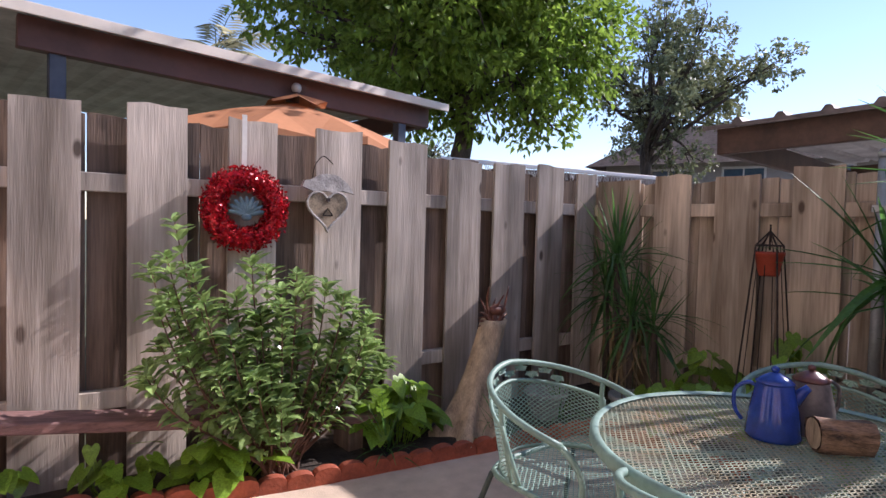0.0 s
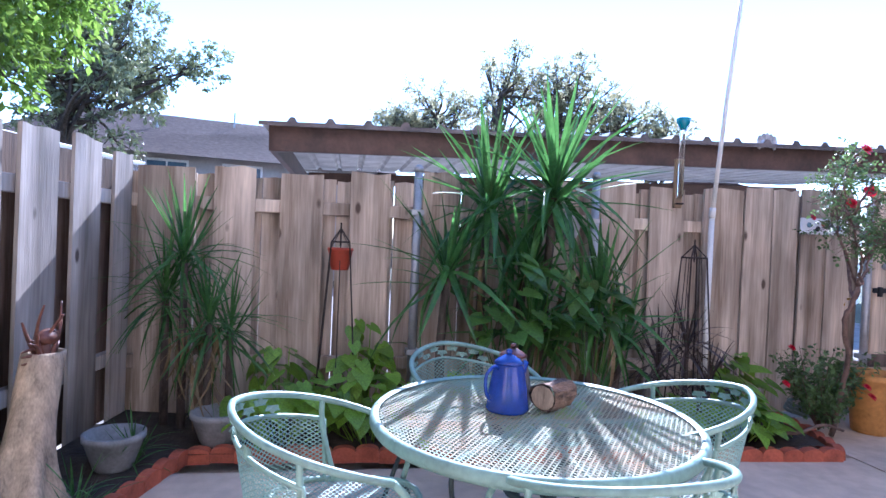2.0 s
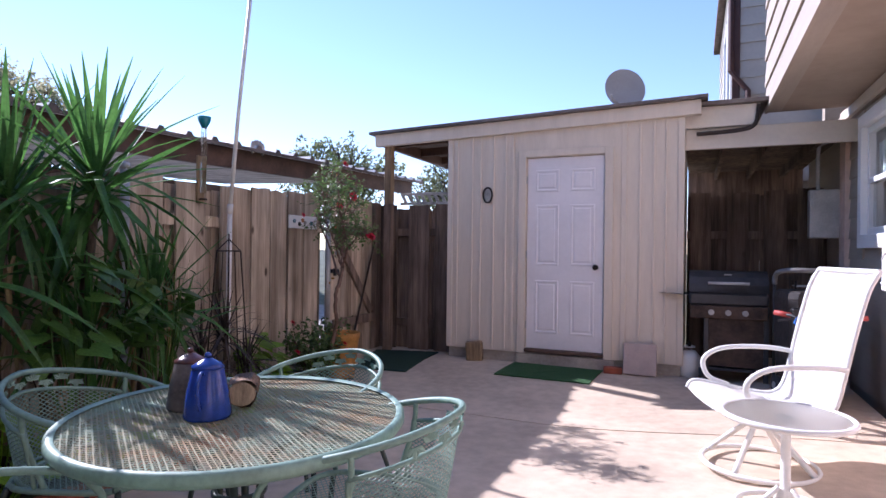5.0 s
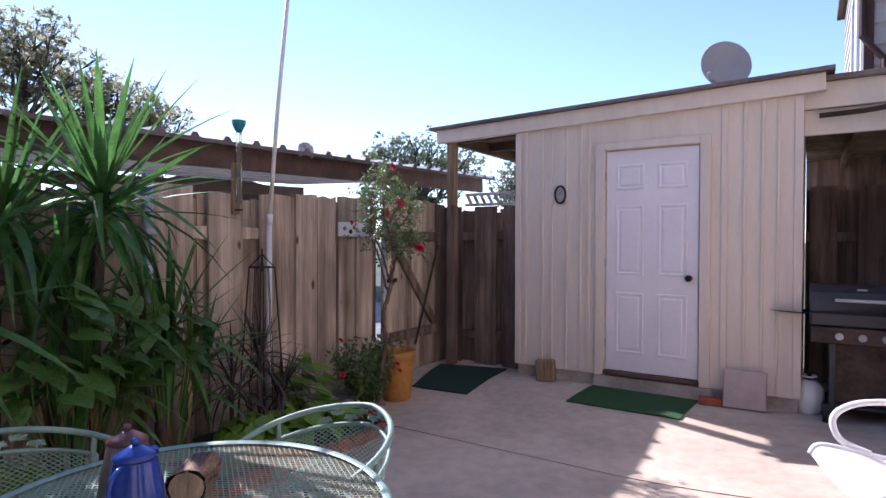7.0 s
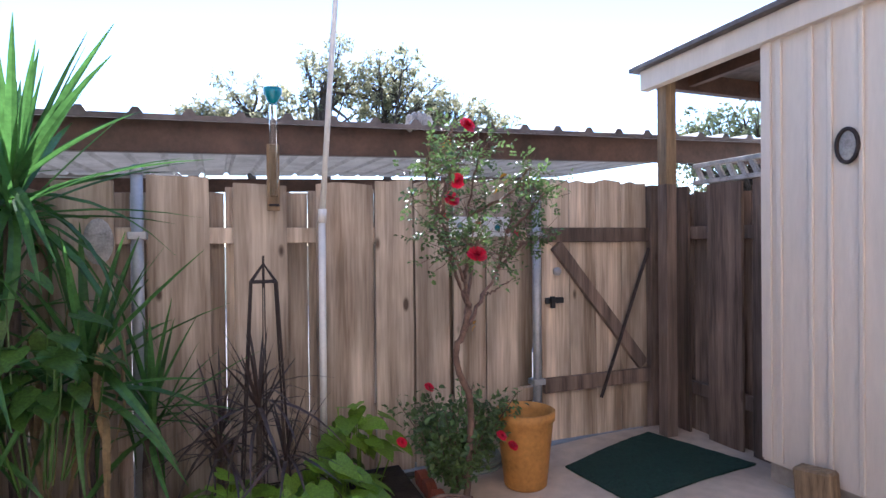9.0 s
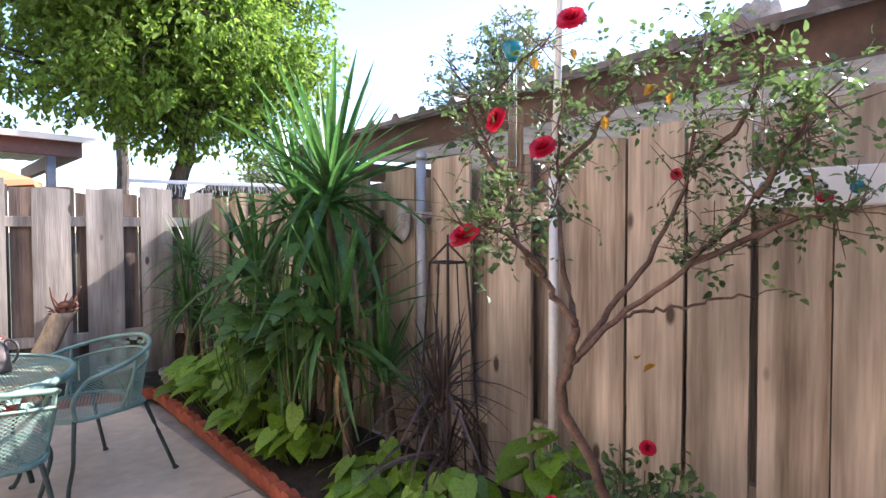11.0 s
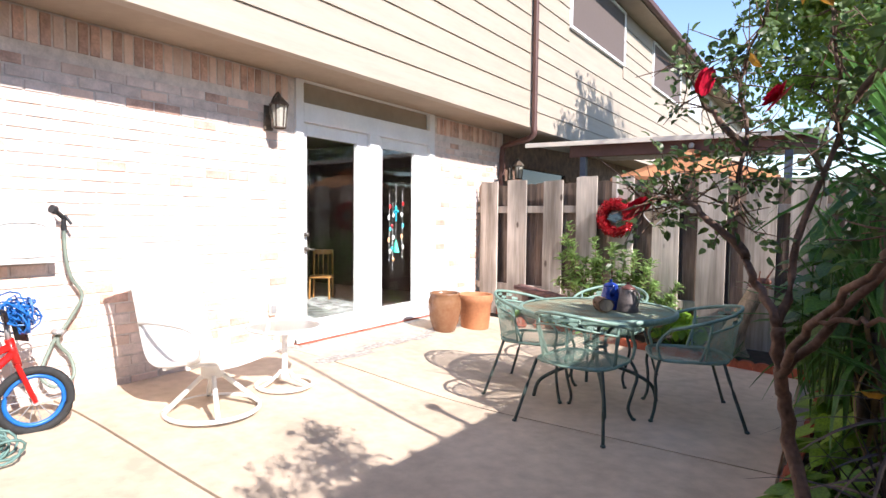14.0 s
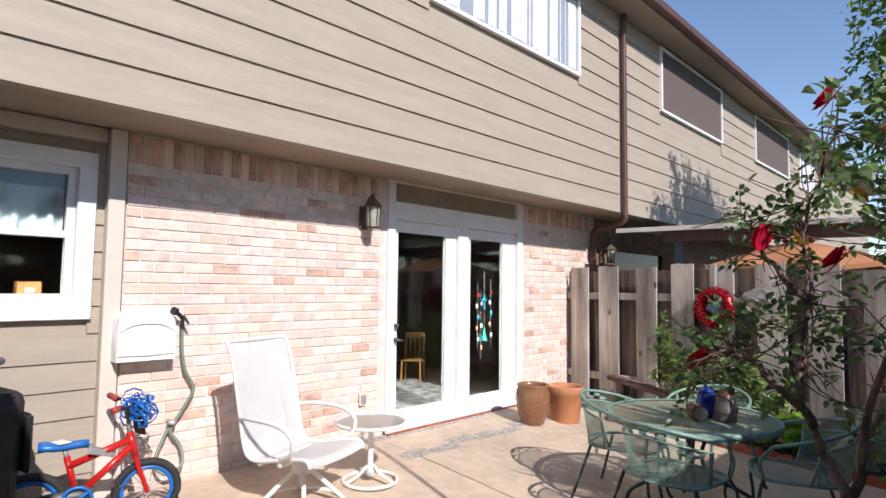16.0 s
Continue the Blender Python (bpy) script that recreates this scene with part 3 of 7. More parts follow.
# satellite dish on the shed roof
dish = thing("satellite_dish", "grey satellite dish on short arm atop shed roof", "satellite dish", 1.62, -3.95, 2.78)
bm = B()
prof = [(0.001, 0.0), (0.10, 0.008), (0.18, 0.026), (0.225, 0.042), (0.23, 0.05), (0.222, 0.05), (0.17, 0.032), (0.10, 0.018), (0.001, 0.010)]
lathe(bm, prof, 28)
bmesh.ops.transform(bm, matrix=pose(0, 0, 0.34, -78, 0, 25) @ Matrix.Diagonal((1, 1.05, 1, 1)), verts=bm.verts[:])
part("reflector", bm, DISHM, dish, smooth=True)
part("mast", tube(B(), [(0, -0.08, -0.05), (0, -0.08, 0.25), (0, -0.02, 0.33)], 0.02, 8), GALV, dish)
part("feed_arm", tube(B(), [(0, -0.05, 0.16), (0.1, 0.22, 0.20), (0.1, 0.26, 0.24)], 0.012, 8), GALV, dish)

# ---- the house: brick ground floor, overhanging sided storey ----
XB, XF, ZS = -0.385, 0.235, 2.66
LACE = mat("white_lace_curtain", (.74, .74, .80), .8, var=.14, scale=14)
house = thing("house", "two-storey townhouse, brick below and tan siding above", "house")
bm = B()
holed(bm, 'x', XB - 0.22, XB - 0.012, -1.72, 4.72, 0.0, ZS, [(0.66, 2.90, 0.10, 2.72)])
brick_wall = part("brick_wall", bm, MORTAR, house, "pink-beige brick wall with pale joints")
bm = B()
box(bm, XF - 0.12, XF, -3.55, 25.4, ZS, 5.50)
upper = part("upper_wall", bm, SIDING, house)
bm = B()
box(bm, XB - 0.22, XF - 0.12, -3.55, 25.4, ZS, ZS + 0.03)
part("soffit", bm, SIDING_S, house, "taupe painted soffit under the overhang")
# lap siding boards of the upper storey
UPW = [(0.62, 3.18, 4.30, 5.22), (5.70, 8.38, 4.43, 5.39), (10.55, 13.22, 4.45, 5.39), (14.4, 16.0, 4.4, 5.37)]
zz = ZS - 0.012
while zz < 5.42:
    h = 0.254
    segs = [(-3.55, 4.30), (4.42, 25.4)]
    for w in UPW:
        if zz + h > w[2] - 0.05 and zz < w[3] + 0.05:
            out = []
            for a, b in segs:
                if w[0] > a and w[1] < b:
                    out += [(a, w[0] - 0.045), (w[1] + 0.045, b)]
                else:
                    out.append((a, b))
            segs = out
    for a, b in segs:
        bm = B()
        y = [a, b]
        v = []
        for yy in y:
            v.append([bm.verts.new((XF, yy, zz + h + 0.02)), bm.verts.new((XF + 0.006, yy, zz + h + 0.02)), bm.verts.new((XF + 0.024, yy, zz)), bm.verts.new((XF, yy, zz))])
        for i in range(4):
            bm.faces.new((v[0][i], v[1][i], v[1][(i + 1) % 4], v[0][(i + 1) % 4]))
        bm.faces.new(v[0])
        bm.faces.new(v[1][::-1])
        bmesh.ops.recalc_face_normals(bm, faces=bm.faces[:])
        part("siding_board", bm, SIDING, upper)
    zz += h
for i, (y0, y1, z0, z1) in enumerate(UPW):
    wn_ = part("upper_window", box(B(), XF + 0.002, XF + 0.03, y0, y1, z0, z1), SCREEN if i in (1, 2) else mat("dim_pane", (.32, .36, .40), .15, var=.05), house,
               "brown solar screen over window" if i in (1, 2) else "curtained upstairs window")
    bm = B()
    t = 0.045
    for q in ((y0 - t, y1 + t, z0 - t, z0), (y0 - t, y1 + t, z1, z1 + t), (y0 - t, y0, z0, z1), (y1, y1 + t, z0, z1)):
        box(bm, XF + 0.004, XF + 0.055, q[0], q[1], q[2], q[3], 0.003)
    part("window_frame", bm, WHITE, wn_)
    if i in (0, 3):
        bm = B()
        box(bm, XF + 0.03, XF + 0.05, (y0 + y1) / 2 + .3, (y0 + y1) / 2 + .34, z0, z1)
        part("mullion", bm, WHITE, wn_)
        bm = B()
        prv = None
        for q in range(49):
            xx, yy = XF + .033 + .007 * math.sin(q * 1.3 + 2.2 * math.sin(q * .37)) + .004 * math.sin(q * 3.1), y0 + .02 + q * (y1 - y0 - .04) / 48
            cur = (bm.verts.new((xx, yy, z0 + .02)), bm.verts.new((xx, yy, z1 - .02)))
            if prv:
                bm.faces.new((prv[0], cur[0], cur[1], prv[1]))
            prv = cur
        part("curtain", bm, LACE, wn_, smooth=True)
# eave, gutter
bm = B()
box(bm, XF - 0.1, XF + 0.42, -3.55, 25.4, 5.48, 5.54)
part("eave", bm, SIDING_S, house)
bm = B()
box(bm, XF + 0.42, XF + 0.52, -3.55, 25.4, 5.50, 5.64, 0.02)
part("gutter", bm, MAROON, house)
bm = B()
vs = [bm.verts.new(p) for p in ((XF + .5, -3.55, 5.64), (XF + .5, 25.4, 5.64), (-4.5, 25.4, 7.9), (-4.5, -3.55, 7.9))]
bm.faces.new(vs)
vs2 = [bm.verts.new(p) for p in ((-4.5, -3.55, 7.9), (-4.5, 25.4, 7.9), (-9.5, 25.4, 5.64), (-9.5, -3.55, 5.64))]
bm.faces.new(vs2)
part("roof", bm, SHINGLE, house)
bm = B()
box(bm, -9.0, -8.8, -6, 25.4, 0, 5.6)
box(bm, -9.0, XF, 25.2, 25.4, 0, 5.5)
box(bm, -9.0, XB - 0.25, -6.0, -5.8, 0, 5.6)
part("outer_wall", bm, SIDING, house)
bm = B()
box(bm, -8.8, XB - 0.22, -5.8, 25.2, ZS, ZS + 0.1)
part("floor_deck", bm, SIDING_S, house)
# neighbour's ground floor beyond the fence
bm = B()
holed(bm, 'x', XB - 0.22, XB - 0.02, 4.72, 25.2, 0.0, ZS, [(5.4, 7.2, 0.2, 2.2)])
# brown brick with the shade beyond the fence put into its colour
part("brick_wall", bm, mat("shaded_brown_brick", (.22, .13, .09), .9, var=.25, scale=9), house)
bm = B()
box(bm, XB - 0.1, XB - 0.06, 5.4, 7.2, 0.2, 2.2)
part("patio_door_glass", bm, mat("dark_glazing", (.03, .035, .04), .08), house)

# recessed sided wall with the kitchen window
XW = -0.46
bm = B()
holed(bm, 'x', XW - 0.16, XW - 0.012, -3.62, -1.72, 0.0, ZS, [(-3.05, -2.02, 1.46, 2.36)])
side_wall = part("sided_wall", bm, SIDING, house)
zz = 0.14
while zz < ZS - 0.02:
    h = min(0.185, ZS - 0.01 - zz)
    segs = [(-3.62, -1.84)]
    if zz + h > 1.36 and zz < 2.46:
        segs = [(-3.62, -3.16), (-1.91, -1.84)]
    for a, b in segs:
        bm = B()
        v = []
        for yy in (a, b):
            v.append([bm.verts.new((XW - 0.012, yy, zz + h + 0.012)), bm.verts.new((XW - 0.006, yy, zz + h + 0.012)), bm.verts.new((XW + 0.010, yy, zz)), bm.verts.new((XW - 0.012, yy, zz))])
        for i in range(4):
            bm.faces.new((v[0][i], v[1][i], v[1][(i + 1) % 4], v[0][(i + 1) % 4]))
        bm.faces.new(v[0])
        bm.faces.new(v[1][::-1])
        bmesh.ops.recalc_face_normals(bm, faces=bm.faces[:])
        part("siding_board", bm, SIDING, side_wall)
    zz += 0.185
bm = B()
box(bm, XW - 0.01, XB + 0.015, -1.84, -1.735, 0.13, ZS - 0.005, 0.004)
part("corner_trim", bm, TRIMB, house, "cream corner board")
bm = B()
box(bm, XW - 0.01, XW + 0.04, -3.62, -1.845, 2.56, ZS - 0.005, 0.004)
part("frieze_trim", bm, TRIMB, house)
win = thing("kitchen_window", "white sash window with pale blue half curtain", "window")
bm = B()
for q in ((-3.16, -1.90, 1.345, 1.455), (-3.16, -1.90, 2.365, 2.47), (-3.16, -3.06, 1.455, 2.365), (-2.01, -1.90, 1.455, 2.365)):
    box(bm, XW - 0.02, XW + 0.045, q[0], q[1], q[2], q[3], 0.004)
part("casing", bm, WHITE, win)
bm = B()
for q in ((-3.06, -2.01, 1.455, 1.515), (-3.06, -2.01, 2.31, 2.365), (-3.06, -3.01, 1.515, 2.31), (-2.06, -2.01, 1.515, 2.31), (-3.01, -2.06, 1.885, 1.93)):
    box(bm, XW - 0.06, XW - 0.005, q[0], q[1], q[2], q[3], 0.003)
part("sash", bm, WHITE, win)
for z0, z1, dx in ((1.515, 1.885, 0), (1.93, 2.31, -.015)):
    p_ = part("pane", box(B(), XW - 0.04 + dx, XW - 0.036 + dx, -3.01, -2.06, z0, z1), GLASS, win)
    p_.visible_shadow = False
bm = B()
prev = None
for i in range(61):
    y = -3.01 + 0.95 * i / 60
    x = XW - 0.10 + 0.022 * math.sin(i * 1.05) + 0.008 * math.sin(i * 0.37)
    cur = (bm.verts.new((x, y, 1.92 + .015 * math.sin(i * .5))), bm.verts.new((x + .006, y, 2.22)))
    if prev:
        bm.faces.new((prev[0], cur[0], cur[1], prev[1]))
    prev = cur
curtain = part("curtain", bm, CURT, win, "pale blue gathered cafe curtain", True)
for y, w, h in ((-2.19, .09, .13), (-2.42, .06, .22)):
    bx = thing("wooden_box", "small honey-coloured wooden box on the window sill", "box", XW - 0.22, y, 1.462)
    bm = B()
    box(bm, -0.05, 0.05, -w, w * .55, 0, h, 0.006)
    part("box_body", bm, OAKF, bx)
    bm = B()
    box(bm, 0.05, 0.054, -w * .5, w * .1, h * .45, h * .7, 0.001)
    part("box_label", bm, PALEM, bx)
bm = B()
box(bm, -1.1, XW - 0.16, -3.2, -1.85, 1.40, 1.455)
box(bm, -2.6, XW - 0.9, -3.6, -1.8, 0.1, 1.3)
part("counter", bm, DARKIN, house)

# ---- French doors ----
fd = thing("french_door", "white double French door with dark glass panes", "door")
bm = B()
for q in ((0.66, 0.755, 0.13, 2.72), (2.80, 2.90, 0.13, 2.72), (0.755, 2.80, 2.65, 2.72), (0.755, 2.80, 2.27, 2.45), (1.70, 1.86, 0.2, 2.27)):
    box(bm, XB - 0.12, XB + 0.018, q[0], q[1], q[2], q[3], 0.004)
part("door_frame", bm, WHITE, fd)
part("transom_panel", box(B(), XB - 0.06, XB - 0.04, 0.755, 2.80, 2.45, 2.65), SIDING_S, fd, "taupe filled transom panel")
for y0, y1, g0, g1 in ((0.76, 1.695, 0.83, 1.53), (1.865, 2.795, 1.945, 2.54)):
    leaf = B()
    for q in ((y0, g0, .2, 2.265), (g1, y1, .2, 2.265), (g0, g1, .2, .35), (g0, g1, 2.15, 2.265)):
        box(leaf, XB - 0.075, XB - 0.025, q[0], q[1], q[2], q[3], 0.003)
    lf = part("door_leaf", leaf, WHITE, fd)
    p_ = part("pane", box(B(), XB - 0.055, XB - 0.049, g0, g1, .35, 2.15), GLASS, lf)
    p_.visible_shadow = False
bm = B()
for z in (1.06, 1.2):
    tube(bm, [(XB - .03, .795, z), (XB + .03, .795, z)], .02, 10)
tube(bm, [(XB + .03, .795, 1.06), (XB + .035, .87, 1.05)], .008, 8)
part("door_handle", bm, mat("aged_pewter", (.2, .18, .16), .35, .8), fd, "pewter lever handle", True)
bm = B()
box(bm, XB - 0.13, XB + 0.03, 0.66, 2.90, 0.155, 0.2, 0.006)
part("sill", bm, WHITE, fd)
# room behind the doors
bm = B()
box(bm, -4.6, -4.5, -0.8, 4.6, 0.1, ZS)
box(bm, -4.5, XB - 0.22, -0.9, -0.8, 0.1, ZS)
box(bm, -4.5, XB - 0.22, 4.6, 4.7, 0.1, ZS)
struct("wall_room", bm, DARKIN, "indoor plaster walls coloured dark for the dim room", "wall")
bm = B()
box(bm, -8.7, XB - 0.14, -5.7, 25.1, 0.04, 0.14)
struct("floor_room", bm, mat("indoor_tile", (.30, .25, .2), .5, var=.15, scale=4), "tiled floor inside the house", "floor")
bm = B()
box(bm, -2.7, -0.65, 1.0, 3.2, 0.14, 0.155, 0.004)
rug = part("rug", bm, RUGM)
tagged(rug, "pale grey patterned rug on the indoor floor", "rug")
ch = thing("wooden_chair", "small honey-coloured wooden chair standing indoors", "chair", -2.55, 3.05, 0.14, 215)
for x, y, h in ((-.19, -.19, .98), (.19, -.19, .98), (-.19, .19, .44), (.19, .19, .44)):
    part("leg", tube(B(), [(x * 1.05, y * 1.05, 0), (x, y, h)], 0.02, 8), OAKF, ch)
part("seat", box(B(), -.22, .22, -.22, .22, .44, .475, .01), OAKF, ch)
for x in (-.1, 0, .1):
    part("spindle", tube(B(), [(x, -.19, .47), (x, -.19, .93)], .01, 6), OAKF, ch)
part("top_rail", box(B(), -.21, .21, -.205, -.175, .9, 1.0, .008), OAKF, ch)
ch.matrix_basis = ch.matrix_basis @ Matrix.Diagonal((.74, .74, .74, 1))

# downspout
ds = thing("downspout", "maroon-brown metal downspout bending under the overhang", "downspout")
bm = B()
box(bm, XF + .03, XF + .09, 4.33, 4.40, ZS - 0.02, 5.54, 0.01)
part("upper_pipe", bm, MAROON, ds)
bm = B()
tube(bm, curve_pts([(XF + .06, 4.365, ZS), (XF + .05, 4.37, ZS - .09), (XF - .06, 4.42, ZS - .15), (XB + .12, 4.58, ZS - .2), (XB + .05, 4.61, ZS - .28), (XB + .045, 4.61, ZS - .45)], 5), .042, 8)
part("elbow", bm, MAROON, ds)
bm = B()
box(bm, XB + .01, XB + .08, 4.57, 4.65, .42, ZS - .4, .01)
part("lower_pipe", bm, MAROON, ds)
bm = B()
tube(bm, curve_pts([(XB + .045, 4.61, .45), (XB + .06, 4.6, .36), (XB + .2, 4.4, .26), (XB + .62, 3.95, .22)], 5), .042, 8)
part("spout", bm, MAROON, ds)


def lantern(x, y, z, rz, label):
    l_ = thing("wall_lantern", label, "wall lamp", x, y, z, rz, group="wall lanterns")
    part("back_plate", box(B(), 0, .02, -.05, .05, -.12, .10, .006), BRONZE, l_)
    part("arm", tube(B(), curve_pts([(0.02, 0, .02), (.07, 0, .15), (.14, 0, .2), (.15, 0, .15)], 4), .009, 8), BRONZE, l_)
    bm = B()
    bmesh.ops.create_cone(bm, cap_ends=True, segments=6, radius1=.095, radius2=.03, depth=.07, matrix=Matrix.Translation((.15, 0, .125)))
    blob(bm, (.15, 0, .17), .018, .018, .025, 8)
    part("hood", bm, BRONZE, l_)
    bm = B()
    bmesh.ops.create_cone(bm, cap_ends=True, segments=6, radius1=.052, radius2=.072, depth=.19, matrix=Matrix.Translation((.15, 0, -.005)))
    part("glass_body", bm, mat("cream_lamp_glass", (.62, .60, .52), .25, trans=.3), l_)
    for i in range(6):
        a = math.pi * i / 3
        part("cage_bar", tube(B(), [(.15 + .056 * math.cos(a), .056 * math.sin(a), -.105), (.15 + .076 * math.cos(a), .076 * math.sin(a), .095)], .006, 6), BRONZE, l_)
    part("cage_ring", ring(B(), .15, 0, -.105, .056, .008, 6, 6), BRONZE, l_)
    part("cage_ring", ring(B(), .15, 0, .092, .076, .008, 6, 6), BRONZE, l_)
    return l_


lantern(XB, 0.35, 2.25, 0, "bronze wall lantern with cream glass beside the door")
lantern(XB, 4.95, 2.10, 0, "bronze wall lantern on the neighbouring wall")

# ---- carport behind the east fence ----
cp = thing("carport", "brown metal carport with corrugated roof behind fence", "carport")
cpm = pose(4.86, 2.52, 2.03, -1.6, 0, 0)
bm = B()
box(bm, 0, 0.06, -7.6, 0, -0.10, 0.09, 0.004, cpm)
part("front_beam", bm, DKBROWN, cp)
bm = B()
box(bm, 0, 3.9, -0.05, 0, -0.10, 0.09, 0.004, cpm)
box(bm, 3.6, 3.66, -7.6, -0.05, -0.02, 0.14, 0.0, cpm)
part("cross_beam", bm, DKBROWN, cp)
bm = B()
pr = []
y = 0.06
while y > -7.7:
    for dy, dz in ((0, 0.0), (-.20, 0.0), (-.225, .035), (-.255, .035), (-.28, 0.0)):
        pr.append((y + dy, dz))
    y -= 0.28
for s in (0.0, 0.004):
    a = [bm.verts.new(cpm @ Vector((-0.10, p[0], 0.10 + p[1] + s))) for p in pr]
    b = [bm.verts.new(cpm @ Vector((4.0, p[0], 0.22 + p[1] + s))) for p in pr]
    for i in range(len(pr) - 1):
        bm.faces.new((a[i], a[i + 1], b[i + 1], b[i]))
part("roof_sheet", bm, TINMET, cp, "corrugated tin roofing with raised ribs")
bm = B()
a = [bm.verts.new(cpm @ Vector((-0.11, p[0], 0.101 + p[1]))) for p in pr]
b = [bm.verts.new(cpm @ Vector((-0.11, p[0], 0.07))) for p in pr]
for i in range(len(pr) - 1):
    bm.faces.new((a[i], a[i + 1], b[i + 1], b[i]))
part("edge_flashing", bm, TINDK, cp)
for y in (2.2, -1.2, -4.6):
    bm = B()
    box(bm, 8.40, 8.50, y - .05, y + .05, -0.1, 2.06)
    part("carport_post", bm, DKBROWN, cp)
shell = thing("shell_ornament", "pale round shell hung on the carport beam", "ornament", 4.83, -1.62, 2.24)
bm = B()
for i in range(5):
    blob(bm, (-0.015, (i - 2) * .035, .05 * math.cos((i - 2) * .5)), .015, .03, .065, 8)
part("shell_body", bm, PALEM, shell, smooth=True)

# ---- neighbour's patio roof, umbrella and lit shed roof beyond the north fence ----
pr_ = thing("patio_cover", "maroon patio cover with metal sheets over neighbour's yard", "patio roof")
pcm = pose(0.55, 4.42, 2.36, 0, 0.9, 0)
bm = B()
box(bm, 0.25, 3.08, 0, 0.07, -0.14, 0.03, 0.004, pcm)
part("fascia_beam", bm, MAROON, pr_)
bm = B()
box(bm, 3.0, 3.08, 0.07, 3.6, -0.14, 0.03, 0.004, pcm)
part("side_beam", bm, MAROON, pr_)
bm = B()
n_ = 40
for s in (0.0, 0.012):
    va = [bm.verts.new(pcm @ Vector((-0.35 + 3.5 * i / n_, -0.12, 0.04 + s + (0.012 if i % 2 else 0)))) for i in range(n_ + 1)]
    vb = [bm.verts.new(pcm @ Vector((-0.35 + 3.5 * i / n_, 3.7, 0.16 + s + (0.012 if i % 2 else 0)))) for i in range(n_ + 1)]
    for i in range(n_):
        bm.faces.new((va[i], va[i + 1], vb[i + 1], vb[i]))
part("roof_sheet", bm, TINMET, pr_)
bm = B()
box(bm, -0.35, 3.18, -0.14, -0.12, 0.0, 0.06, 0.002, pcm)
part("drip_edge", bm, TRIMB, pr_)
SLATE = mat("slate_blue_post_paint", (.07, .09, .13), .5)
for x in (0.98, 3.36):
    bm = B()
    box(bm, x - .04, x + .04, 4.44, 4.52, -.1, 2.24, .004)
    part("roof_post", bm, SLATE, pr_, "slate blue square post")
um = thing("patio_umbrella", "faded orange canvas oval patio umbrella, open", "umbrella", 2.36, 4.36, 0)
bm = B()
apex = bm.verts.new((0, 0, 2.17))
rim, mid = [], []
for i in range(8):
    a = 2 * math.pi * i / 8 + .2
    rim.append(bm.verts.new((.95 * math.cos(a), .62 * math.sin(a), 1.90)))
    mid.append(bm.verts.new((.48 * math.cos(a), .32 * math.sin(a), 2.05)))
for i in range(8):
    j = (i + 1) % 8
    bm.faces.new((apex, mid[i], mid[j]))
    sag = bm.verts.new((rim[i].co + rim[j].co) / 2 * .985 - Vector((0, 0, .012)))
    bm.faces.new((mid[i], rim[i], sag))
    bm.faces.new((mid[i], sag, mid[j]))
    bm.faces.new((mid[j], sag, rim[j]))
    low = [bm.verts.new(q.co - Vector((0, 0, .05))) for q in (rim[i], sag, rim[j])]
    bm.faces.new((rim[i], low[0], low[1], sag))
    bm.faces.new((sag, low[1], low[2], rim[j]))
part("canopy", bm, ORANGEF, um)
bm = B()
hub = bm.verts.new((0, 0, 2.235))
brim = []
for i in range(16):
    a = 2 * math.pi * i / 16
    r_ = .20 + .03 * math.sin(i * 2.3)
    brim.append(bm.verts.new((r_ * math.cos(a), r_ * math.sin(a), 2.155 + .022 * math.sin(i * 1.9))))
for i in range(16):
    bm.faces.new((hub, brim[i], brim[(i + 1) % 16]))
part("vent_cap", bm, ORANGEF, um)
part("pole", tube(B(), [(0, 0, -.12), (0, 0, 2.24)], .02, 10), DKBROWN, um)
for i in range(8):
    a = 2 * math.pi * i / 8 + .2
    part("rib", tube(B(), [(0, 0, 2.15), (.47 * math.cos(a), .31 * math.sin(a), 2.035), (.93 * math.cos(a), .60 * math.sin(a), 1.885)], .007, 5), DKBROWN, um)
part("finial", blob(B(), (0, 0, 2.27), .035, .035, .038, 12), GALV, um, "grey ball finial", True)
st = thing("eave_lights", "white eave strip hung with icicle fairy lights", "string lights")
bm = B()
box(bm, 0, 3.0, -.02, .02, -.012, .03, .004, pose(4.15, 4.85, 1.99, 0, 0, -14))
part("eave_strip", bm, WHITE, st)
bm = B()
random.seed(8)
for i in range(120):
    x = 0.03 + i * 0.0245
    m_ = pose(4.15, 4.83, 1.985, 0, 0, -14)
    pts = [m_ @ Vector((x, 0, 0))]
    for k_ in range(random.randint(2, 6)):
        pts.append(pts[-1] + Vector((random.uniform(-.015, .015), random.uniform(-.01, .01), -.03)))
    tube(bm, pts, .0045, 4)
    blob(bm, pts[-1], .009, .009, .014, 5)
part("light_strand", bm, BULBW, st)
bm = B()
box(bm, 4.0, 8.2, 5.0, 7.0, 1.94, 2.0, 0, pose(0, 1.0, 0, 0, 0, -14) @ pose(0, 0, 0))
box(bm, 4.3, 8.0, 5.3, 6.8, -.1, 1.94, 0, pose(0, 1.0, 0, 0, 0, -14) @ pose(0, 0, 0))
nbshed = part("garden_shed", bm, SHINGLE)
tagged(nbshed, "low dark-roofed garden shed in the neighbour's yard", "shed")

